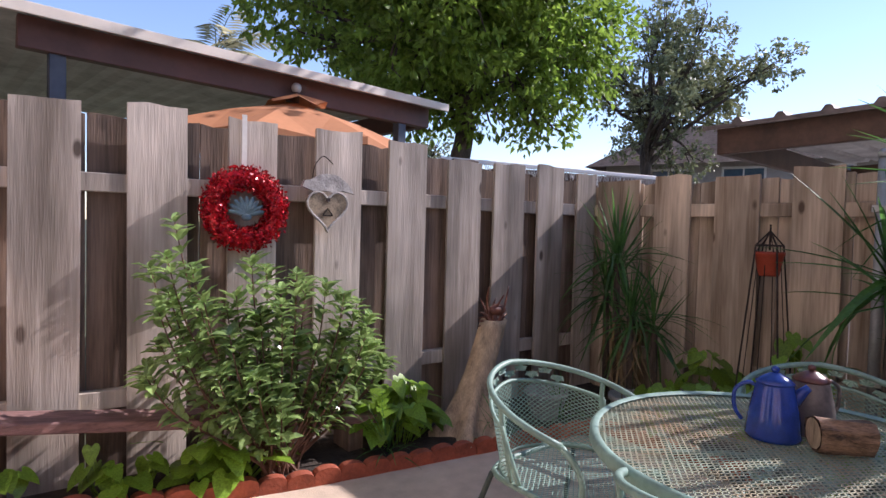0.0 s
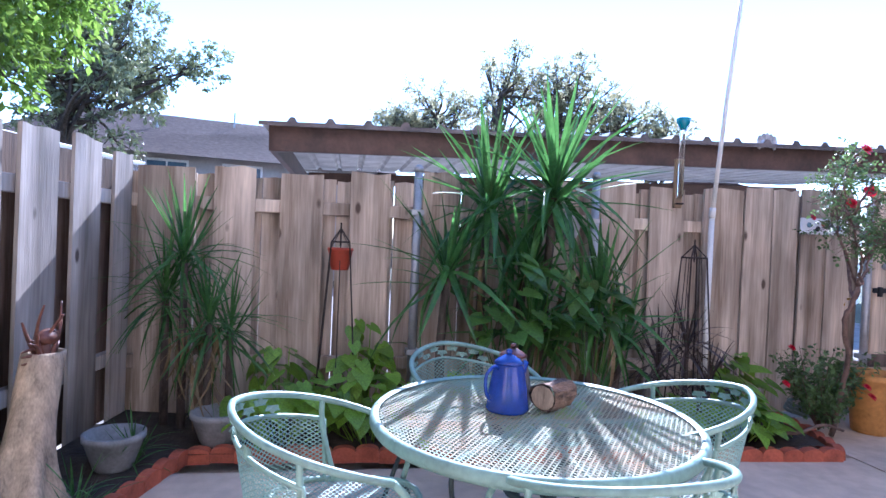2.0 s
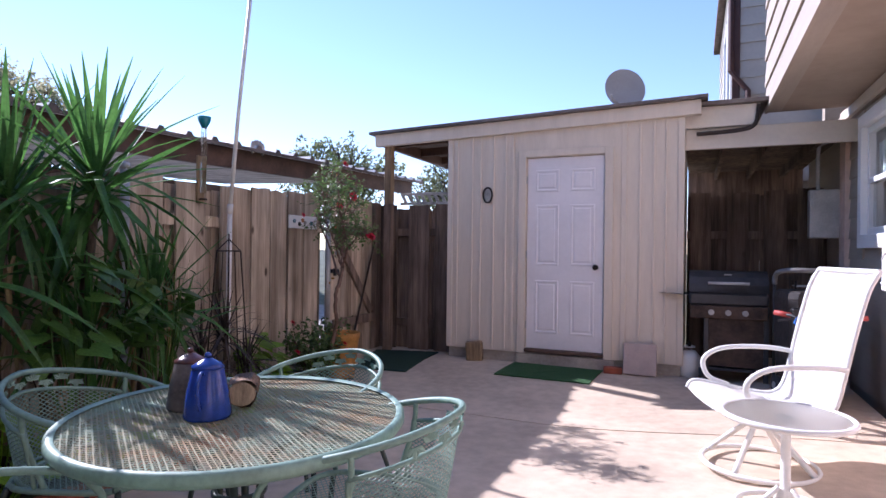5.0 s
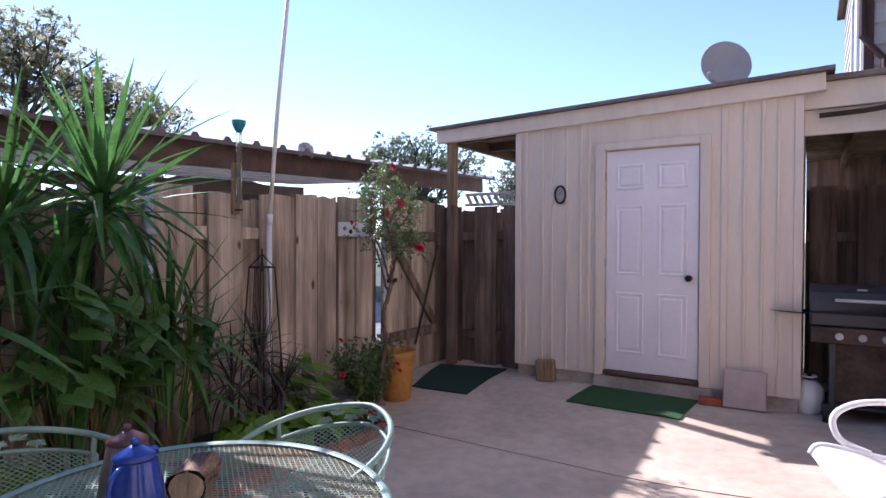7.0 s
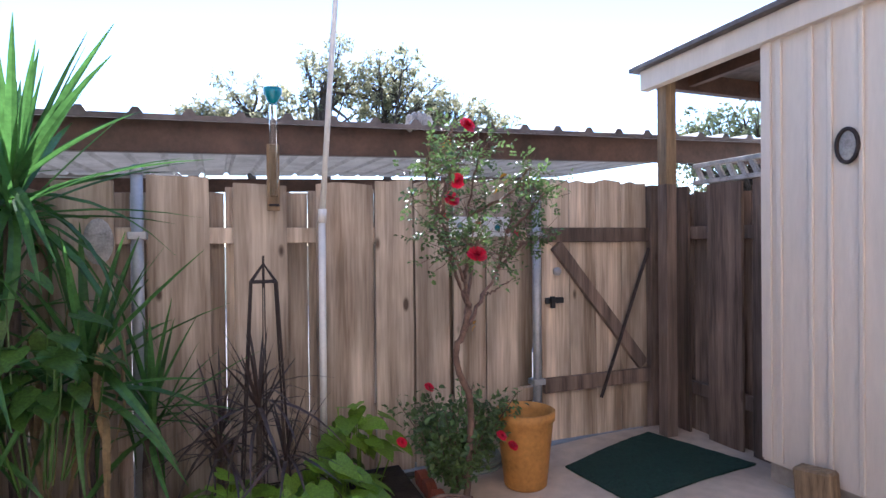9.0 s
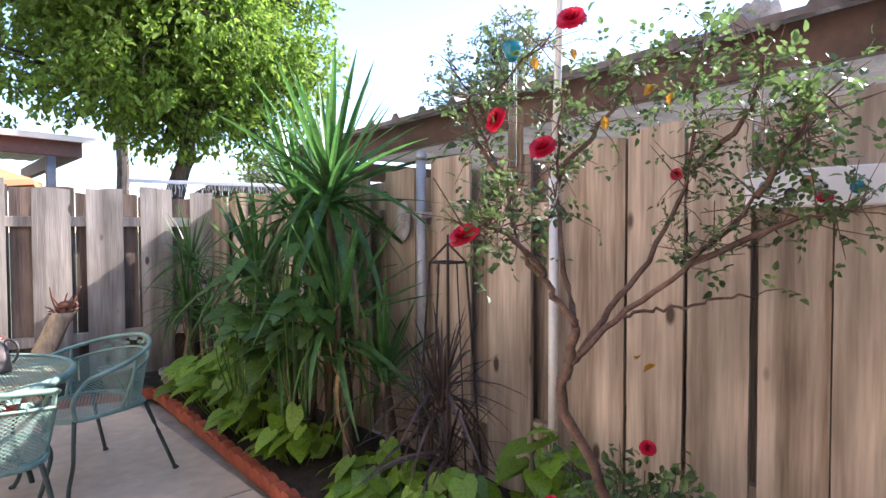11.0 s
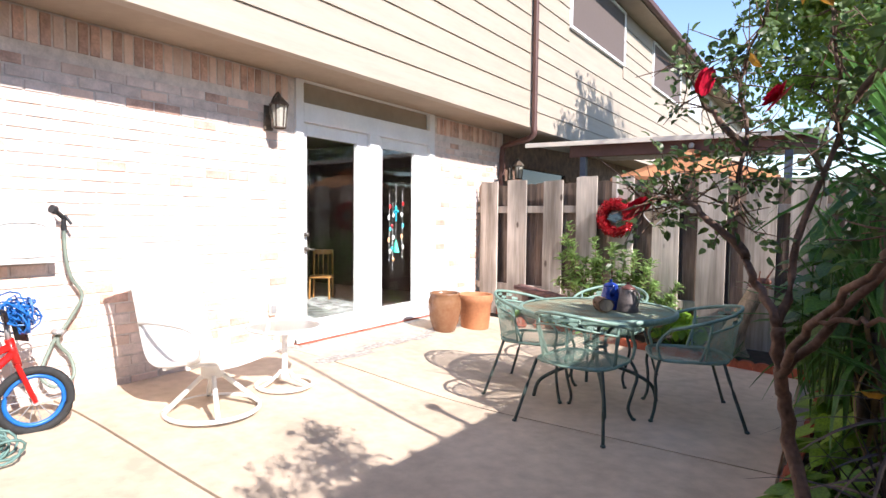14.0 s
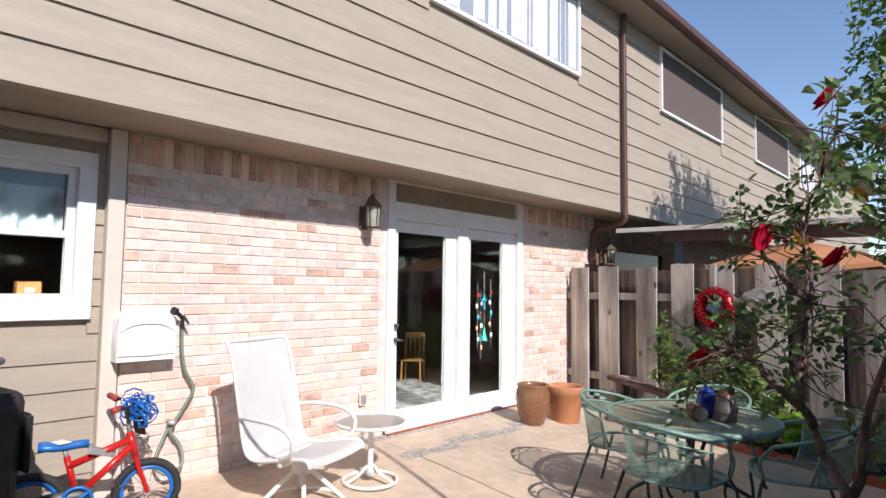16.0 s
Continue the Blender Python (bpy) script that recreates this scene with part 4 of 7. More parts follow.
# ---- far houses ----
nh = thing("neighbour_house", "grey-beige bungalow with brown shingle roof beyond fences", "house", 17.6, 6.4, 0, -76)
bm = B()
box(bm, -4.5, 5.5, 0, 8, -.1, 3.42)
part("wall", bm, NBWALL, nh)
bm = B()
rv = [bm.verts.new(p) for p in ((-5, -.6, 3.35), (6, -.6, 3.35), (5.0, 4, 5.2), (-3.6, 4, 5.2), (6, 8.6, 3.35), (-5, 8.6, 3.35))]
bm.faces.new((rv[0], rv[1], rv[2], rv[3]))
bm.faces.new((rv[3], rv[2], rv[4], rv[5]))
bm.faces.new((rv[0], rv[3], rv[5]))
bm.faces.new((rv[1], rv[4], rv[2]))
bmesh.ops.solidify(bm, geom=bm.faces[:], thickness=.12)
part("roof", bm, SHINGLE, nh)
for x in (-2.6, -.6, 1.4, 3.6):
    w_ = part("window", box(B(), x - .5, x + .5, -.03, .02, 2.35, 3.2), mat("far_pane", (.10, .16, .24), .12), nh)
    bm = B()
    for q in ((-.56, .56, 3.2, 3.27), (-.56, .56, 2.28, 2.35), (-.56, -.5, 2.35, 3.2), (.5, .56, 2.35, 3.2), (-.02, .02, 2.35, 3.2)):
        box(bm, x + q[0], x + q[1], -.06, -.03, q[2], q[3])
    part("window_frame", bm, WHITE, w_)
part("vent_pipe", tube(B(), [(-1, 2.2, 4.4), (-1, 2.2, 4.95)], .04, 8), GALV, nh)
part("vent_pipe", tube(B(), [(1.3, 3.2, 4.8), (1.3, 3.2, 5.4)], .03, 8), GALV, nh)
sh2 = thing("far_house", "low white house with a dark roof beyond the gate", "house", 13.5, -11.0, 0, -50)
bm = B()
box(bm, -4, 4, 0, 5, -.1, 2.3)
part("wall", bm, WHITE, sh2)
bm = B()
rv = [bm.verts.new(p) for p in ((-4.4, -.5, 2.25), (4.4, -.5, 2.25), (4.4, 2.5, 3.1), (-4.4, 2.5, 3.1), (4.4, 5.5, 2.25), (-4.4, 5.5, 2.25))]
bm.faces.new((rv[0], rv[1], rv[2], rv[3]))
bm.faces.new((rv[3], rv[2], rv[4], rv[5]))
bmesh.ops.solidify(bm, geom=bm.faces[:], thickness=.1)
part("roof", bm, SHINGLE, sh2)
for x in (-2.5, 0, 2.5):
    part("window", box(B(), x - .4, x + .4, -.03, .02, 1.1, 1.9), mat("far_pane_b", (.08, .10, .14), .15), sh2)
# next unit to the south
nu = thing("row_house", "pale sided end wall of the next row house", "house", 0, 0, 0)
bm = B()
box(bm, -6, .35, -12, -6.4, -.1, 6.0)
part("wall", bm, TRIMB, nu)
bm = B()
box(bm, -6.2, .50, -12.2, -6.25, 6.0, 6.15)
part("roof", bm, SHINGLE, nu)
NUW = mat("cream_lap_siding", (.60, .56, .50), .65, var=.06, scale=3)
for r_ in range(15):
    z = 2.3 + r_ * .25
    bm = B()
    v = [[bm.verts.new(q) for q in ((x_, y_, z + .26), (x_ + .006 * ex, y_ + .006 * ey, z + .26), (x_ + .026 * ex, y_ + .026 * ey, z), (x_, y_, z))] for x_, y_, ex, ey in ((.352, -12, 1, 0), (.352, -6.398, 1, 1), (-6, -6.398, 0, 1))]
    for p_, q_ in zip(v, v[1:]):
        for i in range(4):
            bm.faces.new((p_[i], p_[(i + 1) % 4], q_[(i + 1) % 4], q_[i]))
    bmesh.ops.recalc_face_normals(bm, faces=bm.faces[:])
    part("siding_board", bm, NUW, nu)
for y0 in (-8.6, -7.4):
    w_ = part("window", box(B(), .36, .39, y0, y0 + .8, 3.6, 5.0), mat("row_house_pane", (.25, .30, .36), .1), nu)
    bm = B()
    for q in ((y0 - .09, y0 + .89, 3.51, 3.6), (y0 - .09, y0 + .89, 5.0, 5.09), (y0 - .09, y0, 3.6, 5.0), (y0 + .8, y0 + .89, 3.6, 5.0)):
        box(bm, .36, .42, q[0], q[1], q[2], q[3], .004)
    part("window_frame", bm, WHITE, w_)
part("corner_board", box(B(), .30, .40, -6.42, -6.36, 0, 6.0, .004), MAROON, nu, "brown corner board")
part("downspout", tube(B(), [(.42, -6.33, 6.0), (.42, -6.33, 3.9), (.2, -6.33, 3.6), (.2, -6.33, 0)], .04, 8), MAROON, nu)

# ---- side passage between shed and house ----
mP = pose(0.95, -4.5, 0, 0, 0, 180)
# W_DARK puts the passage's shade into the fence colour
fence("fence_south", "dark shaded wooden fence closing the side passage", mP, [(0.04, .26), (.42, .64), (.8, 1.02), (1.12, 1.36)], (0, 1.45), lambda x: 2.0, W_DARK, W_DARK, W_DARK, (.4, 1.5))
po = thing("passage_roof", "cream fascia and dark rafters roofing the side passage", "roof")
bm = B()
box(bm, -0.46, 0.96, -3.36, -3.31, 2.30, 2.50, .004)
part("lower_fascia", bm, TRIMB, po)
bm = B()
box(bm, 0.32, 0.96, -3.30, -3.26, 2.50, 2.70, .004)
part("upper_fascia", bm, TRIMB, po)
bm = B()
box(bm, 0.25, 0.98, -5.2, -3.20, 2.70, 2.74, .002, pose(0, 0, 0))
part("roof_sheet", bm, TINDK, po)
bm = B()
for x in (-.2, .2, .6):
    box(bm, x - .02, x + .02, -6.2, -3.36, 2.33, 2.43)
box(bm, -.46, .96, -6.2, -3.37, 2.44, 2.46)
# rafters and boarding hold the underside's shade in their dark colour
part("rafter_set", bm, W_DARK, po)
# added dark board that closes the bright sky gap above the fence
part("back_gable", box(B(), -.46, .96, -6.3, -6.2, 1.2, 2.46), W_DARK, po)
part("wall_pipe", tube(B(), curve_pts([(.86, -3.26, 2.44), (.5, -3.24, 2.45), (.36, -3.24, 2.5), (.33, -3.24, 2.68)], 4), .02, 8), RUST, po)
eb = thing("electric_box", "grey electrical meter box with conduit on wall", "meter box", -.30, -3.9, 1.45)
part("box_body", box(B(), -.13, .13, -.06, .06, 0, .48, .008), GALV, eb)
part("conduit", tube(B(), curve_pts([(.05, 0, .48), (.05, 0, .85), (.02, .05, .93), (-.15, .3, .95)], 4), .018, 8), GALV, eb)
bm = B()
box(bm, -.62, -.42, -3.85, -3.625, 0, ZS)
part("brick_pier", bm, BRICK, house)
bm = B()
box(bm, -.62, -.45, -5.7, -3.85, 0, ZS)
part("passage_wall", bm, SIDING, house)

# ---- trees ----


def leaf_quad(bm, c, d, n_, L, W):
    """One folded leaf: base c, along d, normal n_."""
    s = d.cross(n_)
    if s.length < 1e-4:
        return
    s.normalize()
    p0, p1, p2 = c, c + d * (L * .55), c + d * L - n_ * (L * .12)
    v = [bm.verts.new(q) for q in (p0, p1 + s * W * .5 + n_ * W * .14, p2, p1 - s * W * .5 + n_ * W * .14)]
    bm.faces.new((v[0], v[1], v[2]))
    bm.faces.new((v[0], v[2], v[3]))


def rnd_dir():
    while True:
        v = Vector((random.uniform(-1, 1), random.uniform(-1, 1), random.uniform(-1, 1)))
        if .1 < v.length < 1:
            return v.normalized()


def fast_leaves(name, pts, dirs, nors, L, W, material, parent, label=""):
    """Many small folded leaves in one mesh."""
    n_ = len(pts)
    P, D, N_ = np.array(pts), np.array(dirs), np.array(nors)
    S = np.cross(D, N_)
    S /= np.maximum(1e-6, np.linalg.norm(S, axis=1))[:, None]
    Ls = np.array(L)[:, None] * np.ones((n_, 1)) if np.ndim(L) else np.full((n_, 1), L)
    Ws = Ls * (W / (L if not np.ndim(L) else float(np.mean(L))))
    v = np.empty((n_, 4, 3))
    v[:, 0] = P
    v[:, 1] = P + D * Ls * .5 + S * Ws * .5 + N_ * Ws * .16
    v[:, 2] = P + D * Ls - N_ * Ls * .10
    v[:, 3] = P + D * Ls * .5 - S * Ws * .5 + N_ * Ws * .16
    base = np.arange(n_)[:, None] * 4
    f = np.concatenate([base + np.array([[0, 1, 2]]), base + np.array([[0, 2, 3]])], axis=1).reshape(-1, 3)
    me = bpy.data.meshes.new(name)
    me.from_pydata(v.reshape(-1, 3).tolist(), [], f.tolist())
    me.materials.append(material)
    ob = new(name, me)
    ob.parent = parent
    if label:
        ob["label"] = label
    return ob


def ovate_leaves(name, pts, dirs, nors, L, ratio, material, parent, label=""):
    """Many small ovate leaves, folded along the midrib, in one mesh."""
    P, D, N_ = np.array(pts), np.array(dirs), np.array(nors)
    S = np.cross(D, N_)
    S /= np.maximum(1e-6, np.linalg.norm(S, axis=1))[:, None]
    Ls = np.asarray(L)[:, None] * np.ones((len(P), 1))
    Ws = Ls * ratio
    v = np.empty((len(P), 7, 3))
    v[:, 0] = P
    v[:, 1] = P + D * Ls * .28 + S * Ws * .46 + N_ * Ws * .14
    v[:, 2] = P + D * Ls * .66 + S * Ws * .40 + N_ * Ws * .10
    v[:, 3] = P + D * Ls - N_ * Ls * .14
    v[:, 4] = P + D * Ls * .66 - S * Ws * .40 + N_ * Ws * .10
    v[:, 5] = P + D * Ls * .28 - S * Ws * .46 + N_ * Ws * .14
    v[:, 6] = P + D * Ls * .5
    f = (np.arange(len(P))[:, None, None] * 7 + np.array([[0, 1, 6], [1, 2, 6], [2, 3, 6], [3, 4, 6], [4, 5, 6], [5, 0, 6]])[None]).reshape(-1, 3)
    me = bpy.data.meshes.new(name)
    me.from_pydata(v.reshape(-1, 3).tolist(), [], f.tolist())
    me.materials.append(material)
    ob = new(name, me)
    ob.parent = parent
    ob["kind"] = "stuff"
    if label:
        ob["label"] = label
    return ob


def tree(name, label, x, y, z0, trunk, limbs, clumps, per, L, W, leafm, droop=.3, bark=BARK, seed=1, spread=1.0, r0=.16):
    """trunk: points; limbs: number; clumps: list of (centre, radius). Leaves gather round twigs in each clump."""
    random.seed(seed)
    rs = np.random.RandomState(seed)
    t = thing(name, label, "tree", x, y, z0)
    bm = B()
    tp = curve_pts(trunk, 4)
    tube(bm, tp, r0, 8, r0 * .45)
    top = tp[-1]
    for i, (c, r) in enumerate(clumps):
        s = tp[int(len(tp) * random.uniform(.55, .95))] if random.random() < .7 else top
        c = Vector(c)
        m1 = s.lerp(c, .5) + rnd_dir() * r * .35
        tube(bm, curve_pts([s, m1, c], 4), r0 * random.uniform(.22, .42), 6, .012)
        for j in range(4):
            e = c + rnd_dir() * r * .8
            tube(bm, [c.lerp(s, .2), c.lerp(e, .5) + rnd_dir() * r * .1, e], .018, 4, .005)
    part("trunk", bm, bark, t, smooth=True)
    pts, dirs, nors = [], [], []
    for (c, r) in clumps:
        k_ = int(per * r * r)
        tw = max(10, k_ // 14)
        tc_ = rs.normal(size=(tw, 3))
        tc_ /= np.linalg.norm(tc_, axis=1)[:, None]
        rad = r * rs.uniform(.25, 1.0, tw) ** .5
        cen = np.array(c) + tc_ * rad[:, None] * np.array([1, 1, .8])
        idx = rs.randint(0, tw, k_)
        p = cen[idx] + rs.normal(size=(k_, 3)) * .10 * max(.6, r)
        d = rs.normal(size=(k_, 3)) * .7 + tc_[idx] * .6
        d[:, 2] -= droop
        d /= np.linalg.norm(d, axis=1)[:, None]
        nn = rs.normal(size=(k_, 3)) * .6 + np.array([0, 0, .8])
        nn -= d * np.sum(nn * d, axis=1)[:, None]
        nn /= np.maximum(1e-5, np.linalg.norm(nn, axis=1))[:, None]
        pts.append(p), dirs.append(d), nors.append(nn)
    P, D, N_ = np.concatenate(pts), np.concatenate(dirs), np.concatenate(nors)
    fast_leaves("crown", P, D, N_, L * rs.uniform(.6, 1.2, len(P)), W, leafm, t)
    return t


def crown_clumps(c, R, n, seed, rz=1.0, rmin=.45, rmax=.8):
    random.seed(seed)
    out = []
    for i in range(n):
        d = rnd_dir()
        k_ = random.uniform(.35, 1.0)
        out.append(((c[0] + d.x * R * k_, c[1] + d.y * R * k_, c[2] + d.z * R * rz * k_), random.uniform(rmin, rmax)))
    return out


MAPLE = crown_clumps((.30, .58, 4.6), 2.0, 130, 5, 1.0, .5, .85)
tree("maple_tree", "broad bright green tree leaning over the neighbour's yard", 4.75, 5.35, 0,
     [(-.15, .1, 0), (-.05, 0, 1.2), (.12, 0, 2.0), (.3, .1, 2.6), (.2, .3, 3.6), (0, .3, 4.6)], 8,
     MAPLE + [((1.1, -.35, 2.55), .36), ((.8, -.5, 2.7), .42), ((1.3, -.4, 2.85), .5), ((1.6, -.5, 3.2), .5), ((1.6, -.7, 3.6), .6), ((-1.5, .3, 3.0), .5), ((-1.6, .4, 3.4), .6), ((.4, -.6, 3.0), .5), ((-.4, -.6, 3.1), .55), ((-1.0, -.2, 2.95), .5)],
     1600, .105, .05, L_TREE, .5, seed=21, r0=.15)
tree("live_oak", "grey-green live oak with open branching behind houses", 14.2, 8.0, 0,
     [(0, 0, 0), (.1, 0, 1.8), (0, .2, 3.4), (.2, 0, 4.6)], 8, crown_clumps((.1, -.2, 5.1), 2.5, 62, 7, .85, .45, .78), 540, .13, .07, L_OAK, .2, seed=31, r0=.22)
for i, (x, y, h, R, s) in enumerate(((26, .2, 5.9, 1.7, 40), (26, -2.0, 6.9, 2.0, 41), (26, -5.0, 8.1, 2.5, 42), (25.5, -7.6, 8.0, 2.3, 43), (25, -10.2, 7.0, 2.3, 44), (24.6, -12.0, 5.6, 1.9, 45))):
    tree("far_oak", "tall oak with sparse crown beyond the carport, haze in its colour", x, y, 0, [(0, 0, 0), (.2, 0, h * .4), (0, .3, h * .7), (.2, .2, h)], 6,
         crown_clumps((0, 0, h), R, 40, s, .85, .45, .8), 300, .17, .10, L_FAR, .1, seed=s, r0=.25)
tree("live_oak", "dark live oak standing beyond the gate", 10.2, -11.2, 0, [(0, 0, 0), (.1, 0, 1.5), (0, .1, 2.6)], 5, crown_clumps((0, 0, 3.4), 1.8, 34, 51, .6, .4, .65), 520, .11, .07, L_OAK, .2, seed=52, r0=.18)
tree("live_oak", "dark live oak standing beyond the gate", 7.6, -13.4, 0, [(0, 0, 0), (.1, 0, 1.5), (0, .1, 2.4)], 5, crown_clumps((0, 0, 3.1), 1.5, 26, 53, .6, .4, .65), 520, .11, .07, L_OAK, .2, seed=54, r0=.18)
tree("garden_tree", "dark green garden tree between houses", 11.0, 13.5, 0, [(0, 0, 0), (.1, 0, 1.5), (0, .1, 2.4)], 5, crown_clumps((0, 0, 2.9), 1.7, 30, 55, .6, .4, .7), 480, .12, .08, L_OAK, .2, seed=56, r0=.15)
# palm far behind
pm = thing("palm_tree", "tall pale fan palm behind the patio cover", "tree", 5.1, 13.2, 0)
part("trunk", tube(B(), [(0, 0, 0), (.1, 0, 2.5), (0, 0, 4.9)], .16, 8, .12), BARK, pm)
random.seed(61)
pts, dirs, nors = [], [], []
bm = B()
for i in range(16):
    a = 2 * math.pi * i / 16
    el = random.uniform(-.2, 1.1)
    d = Vector((math.cos(a) * math.cos(el), math.sin(a) * math.cos(el), math.sin(el)))
    p = Vector((0, 0, 4.9))
    line_ = []
    for k_ in range(9):
        line_.append(p.copy())
        p = p + d * .16
        d = (d + Vector((0, 0, -.12))).normalized()
    tube(bm, line_, .018, 5, .006)
    for k_ in range(2, 9):
        for s in (-1, 1):
            for q in range(2):
                dd = (line_[k_] - line_[k_ - 1]).normalized()
                sd_ = dd.cross(Vector((0, 0, 1))).normalized() * s
                pts.append(tuple(line_[k_].lerp(line_[k_ - 1], q / 2)))
                dirs.append(tuple((sd_ * .8 + dd * .6 + Vector((0, 0, -.25))).normalized()))
                nors.append((0, 0, 1))
part("frond_stalk", bm, L_OAK, pm)
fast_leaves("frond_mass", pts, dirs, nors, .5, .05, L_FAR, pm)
pm.matrix_basis = pose(8.2, 21.5, 0) @ Matrix.Diagonal((1.55, 1.55, 1.5, 1))

# ---- metal mesh table and chairs ----


def lattice(surf, nu, nv, w=0.0035, keep=None):
    """Expanded-metal diamonds on surf(u, v) with u, v in 0..1: crossing thin strips, each with a little depth."""
    bm = B()
    eps = 1e-3

    def strip(p, q, nrm):
        d = (q - p)
        s = d.cross(nrm)
        if s.length < 1e-7:
            return
        s = s.normalized() * w
        h = nrm * w * .8
        v = [bm.verts.new(c) for c in (p - s, q - s, q + s, p + s, p - s - h, q - s - h, q + s - h, p + s - h)]
        for f in ((0, 1, 2, 3), (7, 6, 5, 4), (0, 4, 5, 1), (2, 6, 7, 3)):
            bm.faces.new([v[i] for i in f])
    for i in range(nu):
        for j in range(nv):
            u0, v0, u1, v1 = i / nu, j / nv, (i + 1) / nu, (j + 1) / nv
            if (i + j) % 2:
                u0, u1 = u1, u0
            um_, vm_ = (u0 + u1) / 2, (v0 + v1) / 2
            if keep and not keep(um_, vm_):
                continue
            n_ = (surf(um_ + eps, vm_) - surf(um_, vm_)).cross(surf(um_, vm_ + eps) - surf(um_, vm_))
            if n_.length > 1e-12:
                strip(surf(u0, v0), surf(u1, v1), n_.normalized())
    return bm


TX, TY, TR, TZ = 2.345, 1.22, 0.566, 0.70
tb = thing("round_table", "round sage green metal mesh patio table, rust-stained", "table", TX, TY, 0)
part("mesh_top", lattice(lambda u, v: Vector(((u - .5) * 2 * TR, (v - .5) * 2 * TR, TZ - .012)), 76, 112, .0022, lambda u, v: (u - .5) ** 2 + (v - .5) ** 2 < .2475), MINT_T, tb)
bm = B()
lathe(bm, [(TR - .012, TZ - .004), (TR + .004, TZ + .004), (TR + .016, TZ - .006), (TR + .018, TZ - .028), (TR + .006, TZ - .045), (TR - .010, TZ - .042)], 64)
bmesh.ops.delete(bm, geom=[f for f in bm.faces if len(f.verts) > 8], context='FACES_ONLY')
part("rim", bm, MINT, tb, smooth=True)
for a in range(0, 180, 45):
    c, s = math.cos(radians(a)), math.sin(radians(a))
    part("support_bar", tube(B(), [(-c * TR, -s * TR, TZ - .03), (c * TR, s * TR, TZ - .03)], .008, 6), MINT, tb)
for i in range(4):
    a = radians(28 + 90 * i)
    c, s = math.cos(a), math.sin(a)
    part("leg", tube(B(), curve_pts([(c * .30, s * .30, TZ - .04), (c * .12, s * .12, .55), (c * .07, s * .07, .42), (c * .12, s * .12, .28), (c * .30, s * .30, .20), (c * .42, s * .42, .12), (c * .46, s * .46, .0)], 5), .014, 8), IRON, tb, smooth=True)
part("leg_hub", ring(B(), 0, 0, .42, .085, .012, 18, 8), IRON, tb, smooth=True)


def chair_pose_curve(a):
    """Top rail of the barrel back at angle a (0 at the back, +-1 at the arm fronts)."""
    th = a * radians(118)
    r = .305
    z = .775 - .14 * abs(a) ** 1.5
    x, y = r * 1.02 * math.sin(th), -r * math.cos(th)
    y += -.05 * (1 - abs(a))
    return Vector((x, y, z))


pc = thing("patio_chair", "sage green wrought iron patio chair with mesh barrel back", "chair", 2.45, 0.69, 0, -8.6, group="chairs round the patio table")
part("top_rail", tube(B(), [chair_pose_curve(-1 + 2 * i / 32) for i in range(33)], .012, 8), MINT, pc, smooth=True)


def back_surf(u, v):
    a = -.62 + 1.24 * u
    p = chair_pose_curve(a)
    z0, z1 = .43, p.z - .075
    k_ = 1 - .13 * (1 - v)
    return Vector((p.x * k_, p.y * k_ + .01, z0 + (z1 - z0) * v))


part("mesh_back", lattice(back_surf, 58, 30, .0017), MINT, pc)
part("back_rim", tube(B(), [back_surf(i / 24, 1) for i in range(25)] + [back_surf(1, 1 - i / 6) for i in range(1, 7)], .008, 6), MINT, pc, smooth=True)
part("back_rim", tube(B(), [back_surf(0, 1 - i / 6) for i in range(7)] + [back_surf(i / 24, 0) for i in range(1, 25)], .008, 6), MINT, pc, smooth=True)
random.seed(12)
bm = B()
for i in range(9):
    a = -.34 + .085 * i
    p = chair_pose_curve(a) - Vector((0, 0, .038))
    t_ = (chair_pose_curve(a + .02) - chair_pose_curve(a - .02)).normalized()
    for s in (-1, 0, 1):
        d = (t_ * s * .8 + Vector((0, 0, .5 if i % 2 else -.5))).normalized()
        n_ = Vector((p.x, p.y, 0)).normalized()
        leaf_quad(bm, p, d, n_, .036, .024)
        leaf_quad(bm, p, d, -n_, .036, .024)
part("leaf_ornament", bm, MINT, pc)


def seat_surf(u, v):
    x, y = (u - .5) * .52, (v - .5) * .50
    return Vector((x, y, .425 - .02 * math.cos(math.pi * (u - .5)) * math.cos(math.pi * (v - .5))))


